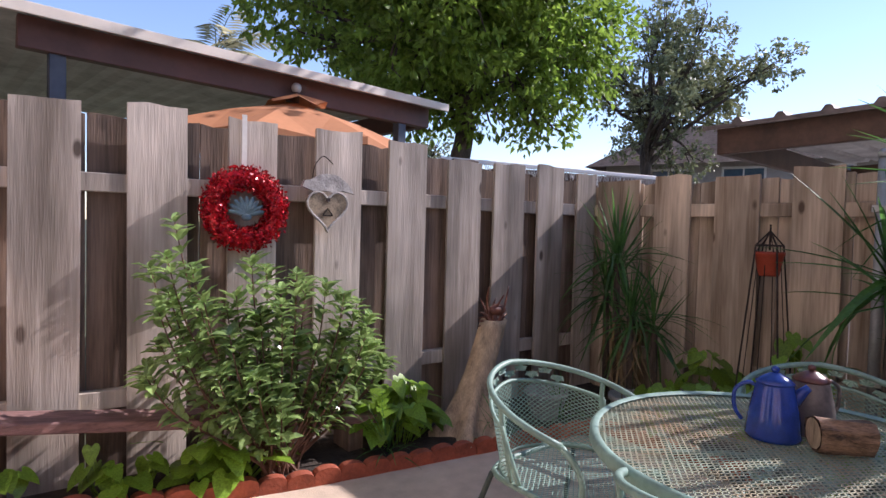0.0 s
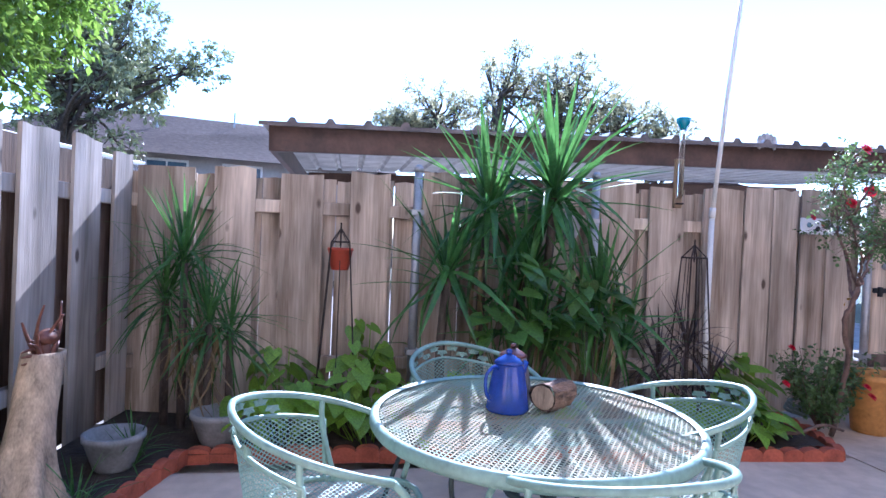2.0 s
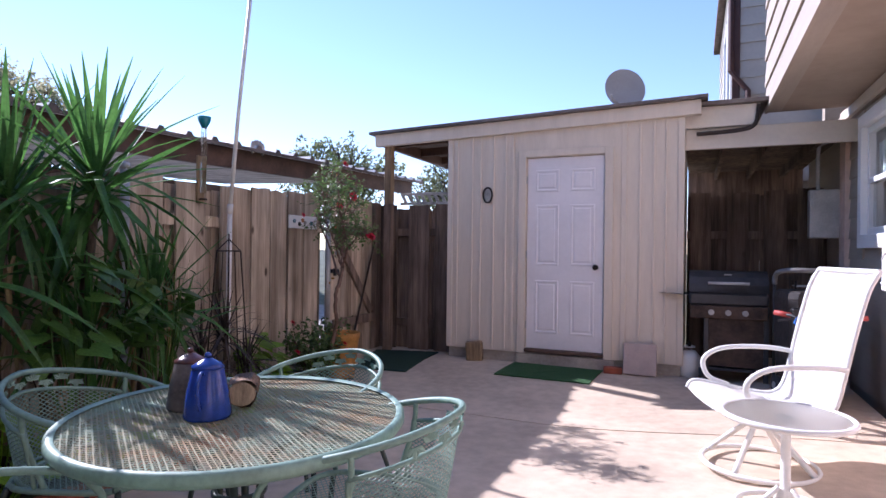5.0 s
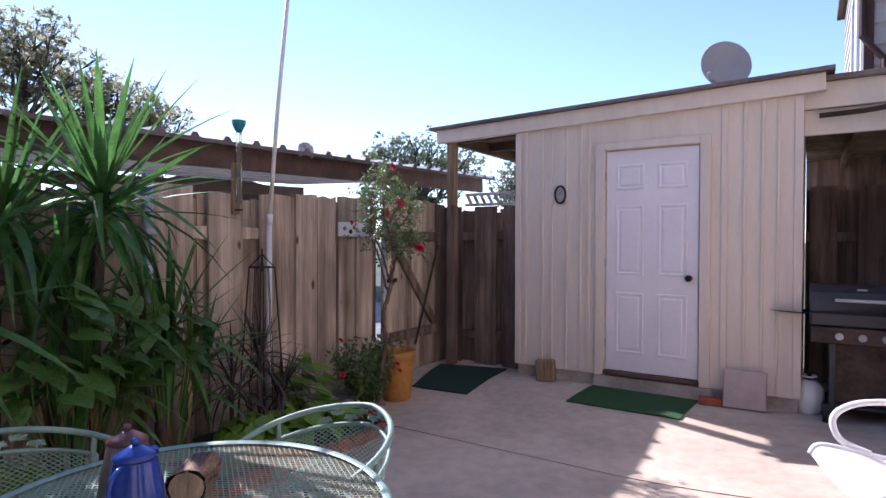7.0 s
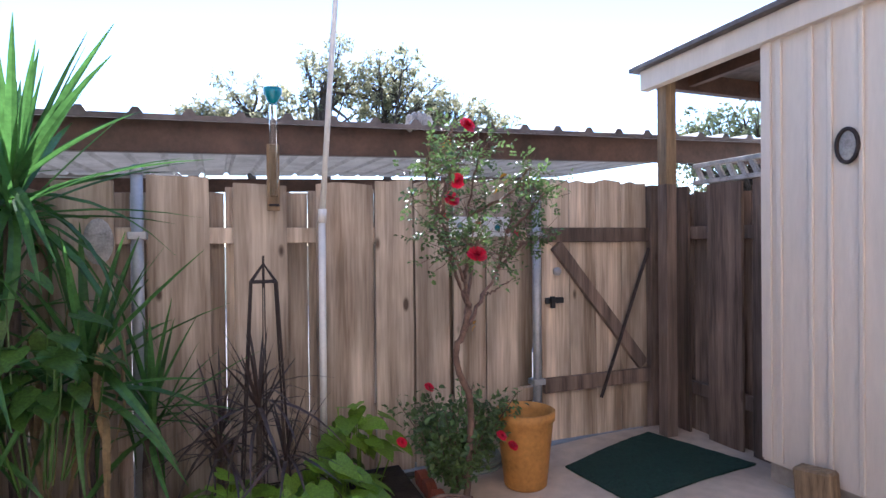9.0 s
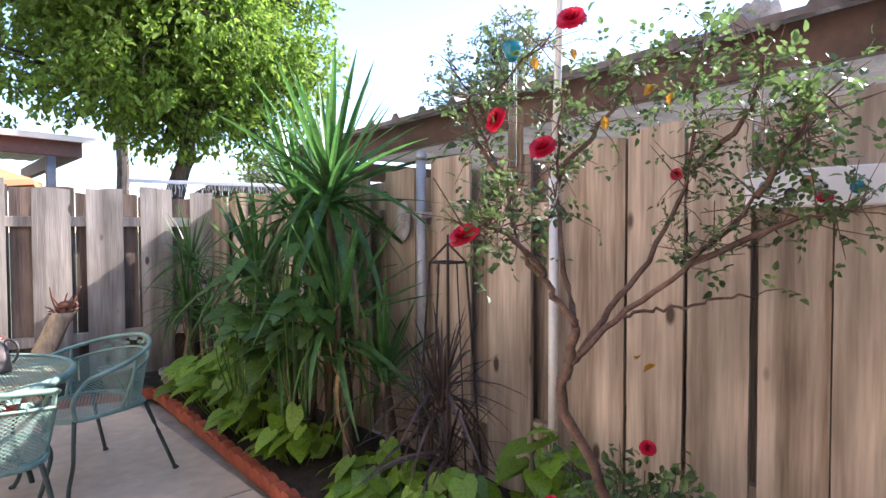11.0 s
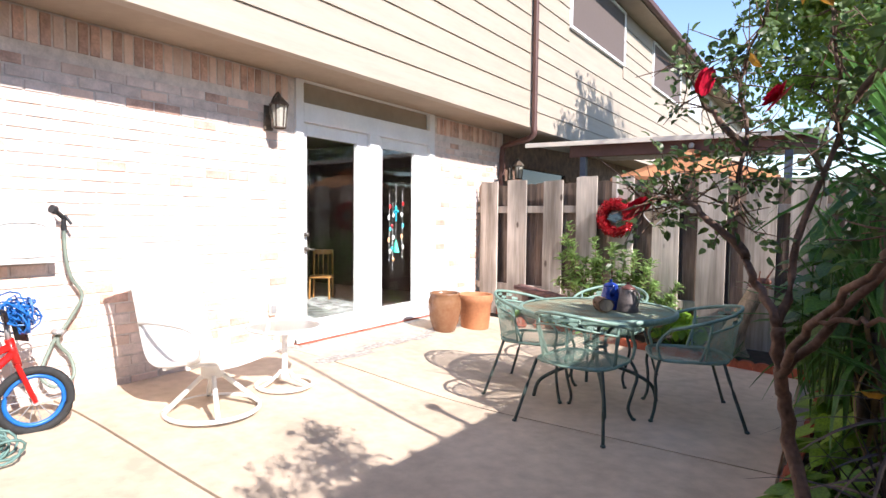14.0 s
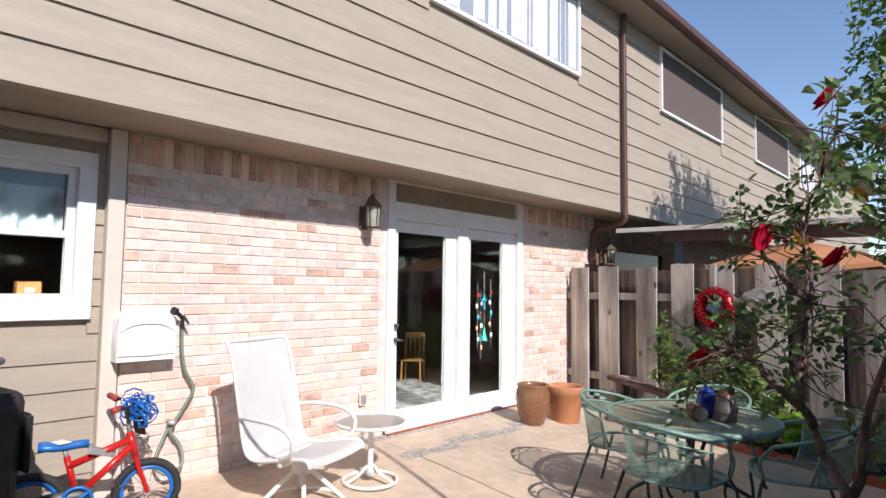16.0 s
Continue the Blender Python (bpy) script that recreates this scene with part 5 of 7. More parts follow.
part("mesh_seat", lattice(seat_surf, 36, 46, .0017, lambda u, v: ((u - .5) / .5) ** 4 + ((v - .5) / .5) ** 4 < 1), MINT, pc)
bm = B()
pts = []
for i in range(32):
    a = 2 * math.pi * i / 32
    c, s = math.cos(a), math.sin(a)
    k_ = (abs(c) ** 4 + abs(s) ** 4) ** -.25
    pts.append((.262 * c * k_, .252 * s * k_, .425))
tube(bm, pts, .011, 8, closed=True)
part("seat_rim", bm, MINT, pc, smooth=True)
for s in (-1, 1):
    f = chair_pose_curve(s)
    part("arm_support", tube(B(), curve_pts([f, f + Vector((-.02 * s, .05, -.06)), (s * .26, .22, .52), (s * .25, .20, .43)], 5), .011, 8), MINT, pc, smooth=True)
    part("leg", tube(B(), curve_pts([(s * .235, .20, .425), (s * .275, .23, .32), (s * .25, .22, .20), (s * .22, .225, .08), (s * .25, .25, .0)], 5), .011, 8), IRON, pc, smooth=True)
    part("leg", tube(B(), curve_pts([(s * .24, -.20, .425), (s * .27, -.235, .30), (s * .325, -.33, .0)], 5), .011, 8), IRON, pc, smooth=True)
    part("foot", blob(B(), (s * .325, -.33, .008), .018, .018, .012, 8), IRON, pc)
    part("foot", blob(B(), (s * .25, .25, .008), .018, .018, .012, 8), IRON, pc)
    part("side_bar", tube(B(), curve_pts([chair_pose_curve(s * .62), (s * .285, -.10, .60), (s * .255, -.05, .43)], 5), .010, 8), MINT, pc, smooth=True)
for x, y, rz in ((1.895, 1.155, -81.5), (2.98, 1.27, 110.7), (2.22, 1.88, 177)):
    copy_thing(pc, pose(x, y, floor_z(x, y), 0, 0, rz))

# things on the table


def coffee_pot(name, label, x, y, s, body, lid, rz):
    p = thing(name, label, "coffee pot", x, y, TZ - .008, rz)
    part("body", lathe(B(), [(.088 * s, 0), (.09 * s, .01), (.078 * s, .10 * s), (.06 * s, .185 * s), (.058 * s, .19 * s)], 28), body, p, smooth=True)
    l_ = part("lid", lathe(B(), [(.062 * s, .19 * s), (.063 * s, .197 * s), (.045 * s, .21 * s), (.02 * s, .225 * s), (.012 * s, .228 * s)], 24), lid, p, smooth=True)
    part("lid_knob", blob(B(), (0, 0, .238 * s), .014 * s, .014 * s, .012 * s, 10), lid, l_, smooth=True)
    part("handle", tube(B(), curve_pts([(-.06 * s, 0, .175 * s), (-.085 * s, 0, .185 * s), (-.125 * s, 0, .155 * s), (-.125 * s, 0, .09 * s), (-.10 * s, 0, .05 * s)], 5), .007 * s, 8), body, p, smooth=True)
    part("spout", tube(B(), [(.055 * s, 0, .12 * s), (.085 * s, 0, .165 * s), (.105 * s, 0, .185 * s)], .024 * s, 10, .013 * s), body, p, smooth=True)
    return p


coffee_pot("coffee_pot", "cobalt blue enamel coffee pot on the mesh table", 2.425, 1.295, .90, BLUEN, BLUEN, -60)
coffee_pot("coffee_pot", "worn grey enamel coffee pot with dark red lid", 2.575, 1.235, .88, GREYEN, REDEN, 150)
lg = thing("log_piece", "short split log with rough bark on table", "log", 2.43, 1.115, TZ - .004, -52)
random.seed(14)
bm = B()
rg = []
for i in range(7):
    rr = []
    for k_ in range(12):
        a = 2 * math.pi * k_ / 12
        r = .052 * (1 + .12 * math.sin(3 * a + 1) + random.uniform(-.07, .07))
        rr.append(bm.verts.new((-.075 + .025 * i, r * 1.12 * math.cos(a), max(0, .05 + r * math.sin(a)))))
    rg.append(rr)
for i in range(6):
    for k_ in range(12):
        bm.faces.new((rg[i][k_], rg[i + 1][k_], rg[i + 1][(k_ + 1) % 12], rg[i][(k_ + 1) % 12]))
part("bark", bm, LOGM, lg)
for sx in (-.0752, .0752):
    bm = B()
    bm.faces.new([bm.verts.new(v_) for v_ in [(sx, .05 * math.cos(2 * math.pi * k_ / 12), .05 + .045 * math.sin(2 * math.pi * k_ / 12)) for k_ in range(12)]])
    part("cut_end", bm, LOGE, lg)

# ---- white swivel lounge chair and side table ----
LZ = .105
lc = thing("lounge_chair", "white sling swivel patio chair with high back", "chair", .53, -.83, LZ, 0)
F_ = pose(0, 0, 0, 0, 0, -73)


def fl(p):
    return F_ @ Vector(p)


part("base_ring", tube(B(), [fl((.29 * math.cos(2 * math.pi * i / 40), .29 * math.sin(2 * math.pi * i / 40), .014)) for i in range(40)], .014, 8, closed=True), WMET, lc, smooth=True)
for i in range(4):
    a = radians(45 + 90 * i)
    part("base_spoke", tube(B(), curve_pts([fl((.285 * math.cos(a), .285 * math.sin(a), .02)), fl((.18 * math.cos(a), .18 * math.sin(a), .12)), fl((.05 * math.cos(a), .05 * math.sin(a), .24))], 4), .016, 8), WMET, lc, smooth=True)
part("swivel_hub", lathe(B(), [(.06, .22), (.07, .24), (.07, .29), (.09, .30), (.09, .315)], 18), WMET, lc, smooth=True)
prof = [(.30, .36), (.26, .405), (.1, .385), (-.1, .35), (-.2, .355), (-.255, .42), (-.30, .60), (-.345, .80), (-.40, 1.0), (-.45, 1.095)]
cp_ = curve_pts([(0, y, z) for y, z in prof], 4)
bm = B()
pv = None
for p in cp_:
    w_ = .268 + .012 * math.sin(p.z * 5)
    cur = [bm.verts.new(fl((x_ * w_, p.y + .012 * (1 - x_ * x_) * (-1 if p.z > .45 else 0), p.z - .018 * (1 - x_ * x_) * (1 if p.z < .45 else 0)))) for x_ in (-1, -.5, 0, .5, 1)]
    if pv:
        for i in range(4):
            bm.faces.new((pv[i], pv[i + 1], cur[i + 1], cur[i]))
    pv = cur
bmesh.ops.solidify(bm, geom=bm.faces[:], thickness=.006)
part("sling", bm, SLING, lc, "white sling fabric")
for s in (-1, 1):
    part("side_rail", tube(B(), [fl((s * .28, p.y, p.z)) for p in cp_], .014, 8), WMET, lc, smooth=True)
    part("arm", tube(B(), curve_pts([fl((s * .285, -.30, .60)), fl((s * .32, -.15, .615)), fl((s * .33, .08, .60)), fl((s * .33, .19, .53)), fl((s * .31, .17, .43)), fl((s * .28, .06, .385))], 6), .015, 8), WMET, lc, smooth=True)
part("seat_bar", tube(B(), [fl((-.28, .05, .345)), fl((.28, .05, .345))], .015, 8), WMET, lc)
part("seat_bar", tube(B(), [fl((-.28, -.12, .33)), fl((.28, -.12, .33))], .015, 8), WMET, lc)
part("top_bar", tube(B(), [fl((-.28, -.45, 1.095)), fl((.28, -.45, 1.095))], .015, 8), WMET, lc)
sT = thing("side_table", "round white metal side table with glass top", "side table", .48, -.20, LZ + .005)
part("glass_top", lathe(B(), [(.255, .442), (.257, .446), (.255, .45)], 40), TGLASS, sT, smooth=False)
part("top_ring", ring(B(), 0, 0, .443, .262, .014, 40, 8), WMET, sT, smooth=True)
part("base_ring", ring(B(), 0, 0, .013, .205, .013, 36, 8), WMET, sT, smooth=True)
part("stem", lathe(B(), [(.05, .06), (.022, .12), (.020, .36), (.05, .43)], 14), WMET, sT, smooth=True)
for i in range(3):
    a = radians(20 + 120 * i)
    part("foot_strut", tube(B(), curve_pts([(.03 * math.cos(a), .03 * math.sin(a), .12), (.10 * math.cos(a), .10 * math.sin(a), .06), (.205 * math.cos(a), .205 * math.sin(a), .015)], 4), .012, 8), WMET, sT, smooth=True)

# ---- pots by the door ----
gz = thing("glazed_urn", "brown glazed ceramic urn, empty, beside the door", "pot", .27, 2.22, .12)
part("urn_body", lathe(B(), [(.11, 0), (.12, .01), (.16, .12), (.185, .26), (.18, .35), (.16, .40), (.172, .415), (.17, .43), (.145, .425), (.15, .38), (.16, .2), (.10, .02)], 32), GLAZE, gz, smooth=True)
tp_ = thing("terracotta_pot", "plain terracotta clay planter beside the urn", "pot", .40, 2.66, .10)
part("pot_body", lathe(B(), [(.155, 0), (.16, .01), (.19, .30), (.20, .31), (.205, .39), (.195, .40), (.18, .39), (.175, .30), (.15, .02)], 32), TERRAP, tp_, smooth=True)
for x, y, s in ((.72, 3.15, 1.0), (.92, 3.28, .8), (.62, 3.36, .9)):
    rk = thing("garden_stone", "reddish broken garden stone in the bed corner", "stone", x, y, .05)
    bm = B()
    blob(bm, (0, 0, .05 * s), .10 * s, .08 * s, .06 * s, 10)
    for v_ in bm.verts:
        v_.co *= 1 + .25 * noise.noise(v_.co * 18 + Vector((x * 9, 0, 0)))
    part("stone_body", bm, TERRA, rk)

# ---- child's bicycle ----
bk = thing("kids_bicycle", "red child's bicycle with blue rims and blue seat", "bicycle", .12, -1.68, .115, 0)
bdir = Vector((-.15, -.62, 0)).normalized()
WB, WR = .60, .195


def bp(a, s, z):
    """a: metres back from the front hub along the bicycle, s: sideways, z: up."""
    sd_ = Vector((-bdir.y, bdir.x, 0))
    return bdir * a + sd_ * s + Vector((0, 0, z))


for a, nm in ((0, "front"), (WB, "rear")):
    w_ = part("wheel", tube(B(), [bp(a + (WR - .022) * math.cos(2 * math.pi * i / 32), 0, WR + (WR - .022) * math.sin(2 * math.pi * i / 32)) for i in range(32)], .024, 8, closed=True), TYRE, bk, "black rubber tyre", True)
    part("rim", tube(B(), [bp(a + (WR - .055) * math.cos(2 * math.pi * i / 32), 0, WR + (WR - .055) * math.sin(2 * math.pi * i / 32)) for i in range(32)], .014, 6, closed=True), BLUEP, w_, "bright blue rim", True)
    bm = B()
    for i in range(14):
        t_ = 2 * math.pi * i / 14
        tube(bm, [bp(a, 0, WR), bp(a + (WR - .06) * math.cos(t_), 0, WR + (WR - .06) * math.sin(t_))], .0025, 4)
    tube(bm, [bp(a, -.05, WR), bp(a, .05, WR)], .02, 8)
    part("spokes", bm, GALV, w_)
part("down_tube", tube(B(), [bp(.09, 0, .48), bp(.37, 0, .22)], .022, 8), REDP, bk, smooth=True)
part("top_tube", tube(B(), [bp(.09, 0, .52), bp(.42, 0, .40)], .022, 8), REDP, bk, smooth=True)
part("seat_tube", tube(B(), [bp(.37, 0, .22), bp(.43, 0, .46)], .018, 8), REDP, bk, smooth=True)
for s in (-.045, .045):
    part("chain_stay", tube(B(), [bp(.37, s * .5, .22), bp(WB, s, WR)], .012, 8), REDP, bk)
    part("fork_blade", tube(B(), [bp(.08, s, .42), bp(.0, s, WR)], .014, 8), REDP, bk)
part("head_tube", tube(B(), [bp(.07, 0, .40), bp(.11, 0, .56)], .022, 8), REDP, bk, smooth=True)
bm = B()
prv = None
for u, hw, z in ((-.05, .018, .520), (.0, .024, .522), (.06, .034, .518), (.12, .058, .520), (.17, .068, .528), (.20, .05, .530)):
    cur = [bm.verts.new(bp(.37 + u, s_ * hw, z + dz)) for s_, dz in ((-1, 0), (-.6, .022), (.6, .022), (1, 0), (.5, -.022), (-.5, -.022))]
    if prv:
        for i in range(6):
            bm.faces.new((prv[i], prv[(i + 1) % 6], cur[(i + 1) % 6], cur[i]))
    else:
        bm.faces.new(cur[::-1])
    prv = cur
bm.faces.new(prv)
bmesh.ops.recalc_face_normals(bm, faces=bm.faces[:])
sdl = part("saddle", bm, BLUEP, bk, "blue and white saddle", True)
part("saddle_patch", box(B(), -.05, .05, -.035, .035, 0, .004, .0015, Matrix.Translation(bp(.46, 0, .5425)) @ pose(0, 0, 0, 0, 0, 13.6)), WHITE, sdl, "white saddle patch")
part("seat_post", tube(B(), [bp(.425, 0, .44), bp(.445, 0, .51)], .013, 8), GALV, bk, smooth=True)
GUARD = mat("dull_black_guard", (.045, .043, .045), .45, var=.2, scale=12)
bm = B()
prv = None
for i in range(15):
    t_ = i / 14
    c = bp(.30 + .36 * t_, .058, .225 - .015 * t_)
    hh = .062 * math.sqrt(max(.03, 1 - (2 * t_ - 1) ** 4)) * (1.1 - .35 * t_)
    cur = [bm.verts.new(c + bp(0, dx, dz)) for dx, dz in ((-.014, -hh), (.014, -hh), (.018, 0), (.014, hh), (-.014, hh))]
    if prv:
        for k_ in range(5):
            bm.faces.new((prv[k_], prv[(k_ + 1) % 5], cur[(k_ + 1) % 5], cur[k_]))
    else:
        bm.faces.new(cur[::-1])
    prv = cur
bm.faces.new(prv)
bmesh.ops.recalc_face_normals(bm, faces=bm.faces[:])
part("chain_guard", bm, GUARD, bk, "black plastic chain guard", True)
ck = part("crank_ring", tube(B(), [bp(.37 + .075 * math.cos(2 * math.pi * i / 24), .082, .22 + .075 * math.sin(2 * math.pi * i / 24)) for i in range(24)], .011, 6, closed=True), BLUEP, bk, "bright blue chain ring", True)
for i in range(3):
    a_ = 2.1 * i + .4
    part("ring_spoke", tube(B(), [bp(.37, .082, .22), bp(.37 + .072 * math.cos(a_), .082, .22 + .072 * math.sin(a_))], .010, 6), BLUEP, ck)
part("crank_arm", tube(B(), [bp(.37, .095, .22), bp(.44, .10, .12)], .010, 6), GALV, bk)
part("pedal", box(B(), -.045, .045, -.03, .03, -.012, .012, .004, Matrix.Translation(bp(.44, .14, .115)) @ pose(0, 0, 0, 0, 0, 13.6)), BLACK, bk)
for s_ in (-1, 1):
    part("decal_panel", box(B(), -.004, .004, -.085, .085, -.018, .018, .002, Matrix.Translation(bp(.25, s_ * .024, .462)) @ pose(0, 0, 0, 0, 0, 13.6) @ pose(0, 0, 0, -20, 0, 0)), GALV, bk, "silver printed frame panel")
part("stem_post", tube(B(), [bp(.11, 0, .55), bp(.12, 0, .66)], .014, 8), GALV, bk, smooth=True)
part("handlebar", tube(B(), curve_pts([bp(.20, -.22, .745), bp(.14, -.13, .73), bp(.12, -.05, .655), bp(.12, .05, .655), bp(.14, .13, .73), bp(.20, .22, .745)], 5), .011, 8), BLACK, bk, smooth=True)
part("crossbar", tube(B(), [bp(.13, -.11, .71), bp(.13, .11, .71)], .012, 8), BLACK, bk)
for s_ in (-1, 1):
    part("grip", tube(B(), [bp(.18, s_ * .17, .74), bp(.215, s_ * .27, .75)], .019, 10), mat("red_grip", (.4, .05, .04), .6), bk, "dull red rubber grip", True)
    part("brake_lever", tube(B(), [bp(.15, s_ * .14, .715), bp(.15, s_ * .24, .70)], .006, 6), BLACK, bk)
part("number_plate", box(B(), -.055, .055, -.006, .006, -.06, .05, .004, Matrix.Translation(bp(.06, 0, .60)) @ pose(0, 0, 0, 12, 0, 13.6)), BLACK, bk, "black front plate")
random.seed(15)
bm = B()
for i in range(30):
    c = bp(.06 + random.uniform(-.05, .05), random.uniform(-.07, .07), .695 + random.uniform(-.05, .06))
    n_ = rnd_dir()
    u_ = n_.orthogonal().normalized()
    v_ = n_.cross(u_)
    r_ = random.uniform(.04, .075)
    tube(bm, [c + (u_ * math.cos(2 * math.pi * k_ / 9) + v_ * math.sin(2 * math.pi * k_ / 9)) * r_ * random.uniform(.85, 1.1) for k_ in range(9)], .0055, 4, closed=True)
part("cord_bundle", bm, BLUEP, bk, "tangle of blue cord on the handlebar")["kind"] = "stuff"
co = thing("cord_coil", "loose coil of grey-green rope lying by the bicycle", "rope", .33, -1.95, .10)
bm = B()
line_ = []
for i in range(110):
    a = i * .52
    w_ = i / 110
    line_.append(Vector((-.13 + .27 * w_ + .05 * math.sin(i * .31), .075 * math.cos(a) + .03 * math.sin(i * .17), .083 + (.07 + .012 * math.sin(i * .41)) * math.sin(a) * (1 - .25 * w_))))
tube(bm, line_, .0075, 6)
part("coils", bm, mat("faded_teal_rope", (.13, .24, .215), .6, var=.2, scale=20), co, smooth=True)

# ---- dark wheeled cart behind the bicycle ----
wc = thing("garden_cart", "black wheeled garden cart with grey loop handle", "cart", .04, -2.57, floor_z(.04, -2.57), 12)
CARTM = mat("scuffed_black_canvas", (.035, .028, .026), .7, var=.35, scale=9, bump=.4, bscale=30)
bm = B()
prv = None
for z, hx, hy in ((.10, .15, .17), (.14, .17, .19), (.48, .185, .20), (.80, .19, .21), (.84, .18, .20), (.86, .16, .18)):
    cur = [bm.verts.new((sx * (hx - .05 * c_), sy * (hy - .05 * (1 - c_)), z)) for sx, sy, c_ in ((-1, -1, 0), (-1, -1, 1), (1, -1, 1), (1, -1, 0), (1, 1, 0), (1, 1, 1), (-1, 1, 1), (-1, 1, 0))]
    if prv:
        for i in range(8):
            bm.faces.new((prv[i], prv[(i + 1) % 8], cur[(i + 1) % 8], cur[i]))
    else:
        bm.faces.new(cur[::-1])
    prv = cur
bm.faces.new(prv)
bmesh.ops.recalc_face_normals(bm, faces=bm.faces[:])
part("bag", bm, CARTM, wc, "dark brown-black bag")
part("side_pocket", box(B(), .05, .20, .205, .24, .42, .74, .02), BLACK, wc, "black side pocket")
for s_ in (-1, 1):
    wh = part("wheel", tube(B(), [(s_ * .19, -.02, .085), (s_ * .225, -.02, .085)], .085, 20), TYRE, wc, "black rubber wheel", True)
    part("hub", tube(B(), [(s_ * .185, -.02, .085), (s_ * .232, -.02, .085)], .03, 12), GALV, wh)
    part("upright", tube(B(), [(s_ * .17, -.2, .09), (s_ * .17, -.2, .92)], .012, 8), BLACK, wc, smooth=True)
part("loop_handle", tube(B(), curve_pts([(-.17, -.2, .90), (-.17, -.15, .99), (-.14, .05, 1.02), (0, .13, 1.02), (.14, .05, 1.02), (.17, -.15, .99), (.17, -.2, .90)], 5), .02, 10), mat("grey_foam_grip", (.16, .155, .155), .7, var=.15), wc, "grey padded loop handle", True)

# ---- hose hanger and hose on the brick ----
hb = thing("hose_hanger", "white plastic hose hanger fixed to the brick wall", "hose holder", XB, -1.59, 1.06)
bm = B()
prv = None
for i in range(13):
    a = math.pi * i / 12
    y, z = -.19 * math.cos(a), .28 + .08 * math.sin(a)
    cur = [bm.verts.new(q) for q in ((.0, y, 0.0), (.13, y, 0.0), (.13, y * .97, z - .02), (.09, y * .9, z), (.0, y, z))]
    if prv:
        for k_ in range(4):
            bm.faces.new((prv[k_], cur[k_], cur[k_ + 1], prv[k_ + 1]))
    else:
        bm.faces.new(cur)
    prv = cur
bm.faces.new(prv[::-1])
bmesh.ops.recalc_face_normals(bm, faces=bm.faces[:])
part("cover", bm, WHITE, hb)
bm = B()
tube(bm, curve_pts([(.132, -.18, .20), (.136, -.08, .25), (.136, .08, .25), (.132, .18, .20)], 5), .006, 6)
tube(bm, [(.132, -.185, .045), (.136, 0, .04), (.132, .185, .045)], .008, 6)
part("ribs", bm, WHITE, hb)
ho = thing("garden_hose", "grey-green garden hose hanging from tap with nozzle", "hose", XB, -1.33, 0)
part("hose_line", tube(B(), curve_pts([(.06, 0, 1.28), (.05, .01, 1.10), (.05, .04, .95), (.06, .10, .82), (.05, .02, .66), (.05, -.05, .54), (.06, .02, .42), (.10, .02, .30), (.12, -.10, .26), (.08, -.16, .34), (.05, -.10, .48), (.05, -.05, .58)], 7), .012, 8), HOSE, ho, smooth=True)
bm = B()
tube(bm, [(.06, 0, 1.26), (.06, 0, 1.34), (.09, -.06, 1.39)], .016, 8)
tube(bm, [(.09, -.06, 1.39), (.10, -.085, 1.40)], .028, 10)
tube(bm, [(.075, .0, 1.36), (.10, .03, 1.30)], .01, 6)
part("nozzle", bm, BLACK, ho)
bm = B()
tube(bm, [(.0, -.05, .60), (.06, -.05, .60)], .016, 8)
lathe(bm, [(.03, 0), (.034, .012), (.03, .024)], 10, .07, -.05, .59)
part("tap", bm, GALV, ho)
ou = thing("wall_outlet", "weatherproof grey outlet cover on the brick wall", "outlet", XB, .38, .47)
part("cover", box(B(), 0, .03, -.04, .04, 0, .12, .006), TRIMB, ou)
part("lid", box(B(), .03, .04, -.03, .03, .02, .10, .004), GALV, ou)

# ---- grill, propane tank and clutter in the passage ----
gr = thing("gas_grill", "black gas grill on rusty cart with side shelf", "grill", .58, -3.28, .085)
part("firebox", box(B(), -.33, .33, -.20, .22, .72, .84, .02), GRILLM, gr)
bm = B()
nseg = 8
prv = None
for i in range(nseg + 1):
    a = math.pi * i / nseg
    cur = [bm.verts.new((x_, .01 + .21 * math.cos(a), .84 + .20 * math.sin(a))) for x_ in (-.33, -.31, .31, .33)]
    if prv:
        for k_ in range(3):
            bm.faces.new((prv[k_], prv[k_ + 1], cur[k_ + 1], cur[k_]))
    prv = cur
bmesh.ops.holes_fill(bm, edges=[e for e in bm.edges if e.is_boundary], sides=40)
bmesh.ops.recalc_face_normals(bm, faces=bm.faces[:])
hd = part("hood", bm, GRILLM, gr, "blue-black curved hood", False)
part("hood_handle", tube(B(), [(-.17, .26, .93), (.17, .26, .93)], .014, 8), GALV, hd)
part("badge", box(B(), -.03, .03, .155, .163, 1.0, 1.012), GALV, hd)
bm = B()
box(bm, -.32, .32, .18, .235, .60, .72, .008)
part("control_panel", bm, RUSTY, gr)
for x_ in (-.14, 0, .14):
    part("knob", tube(B(), [(x_, .235, .66), (x_, .265, .66)], .026, 12), GALV, gr)
part("front_panel", box(B(), -.31, .17, .18, .20, .16, .60, .004), RUSTY, gr, "rust-stained front panel")
for x_, y_ in ((-.31, -.19), (.18, -.19), (-.31, .19), (.18, .19)):
    part("cart_leg", box(B(), x_ - .02, x_ + .02, y_ - .02, y_ + .02, .02, .72, .003), GRILLM, gr)
part("bottom_shelf", box(B(), -.31, .18, -.2, .2, .12, .145, .004), GRILLM, gr)
for y_ in (-.19, .21):
    part("cart_wheel", tube(B(), [(.20, y_ - .0, .07), (.24, y_ - .0, .07)], .07, 18), TYRE, gr)
bm = B()
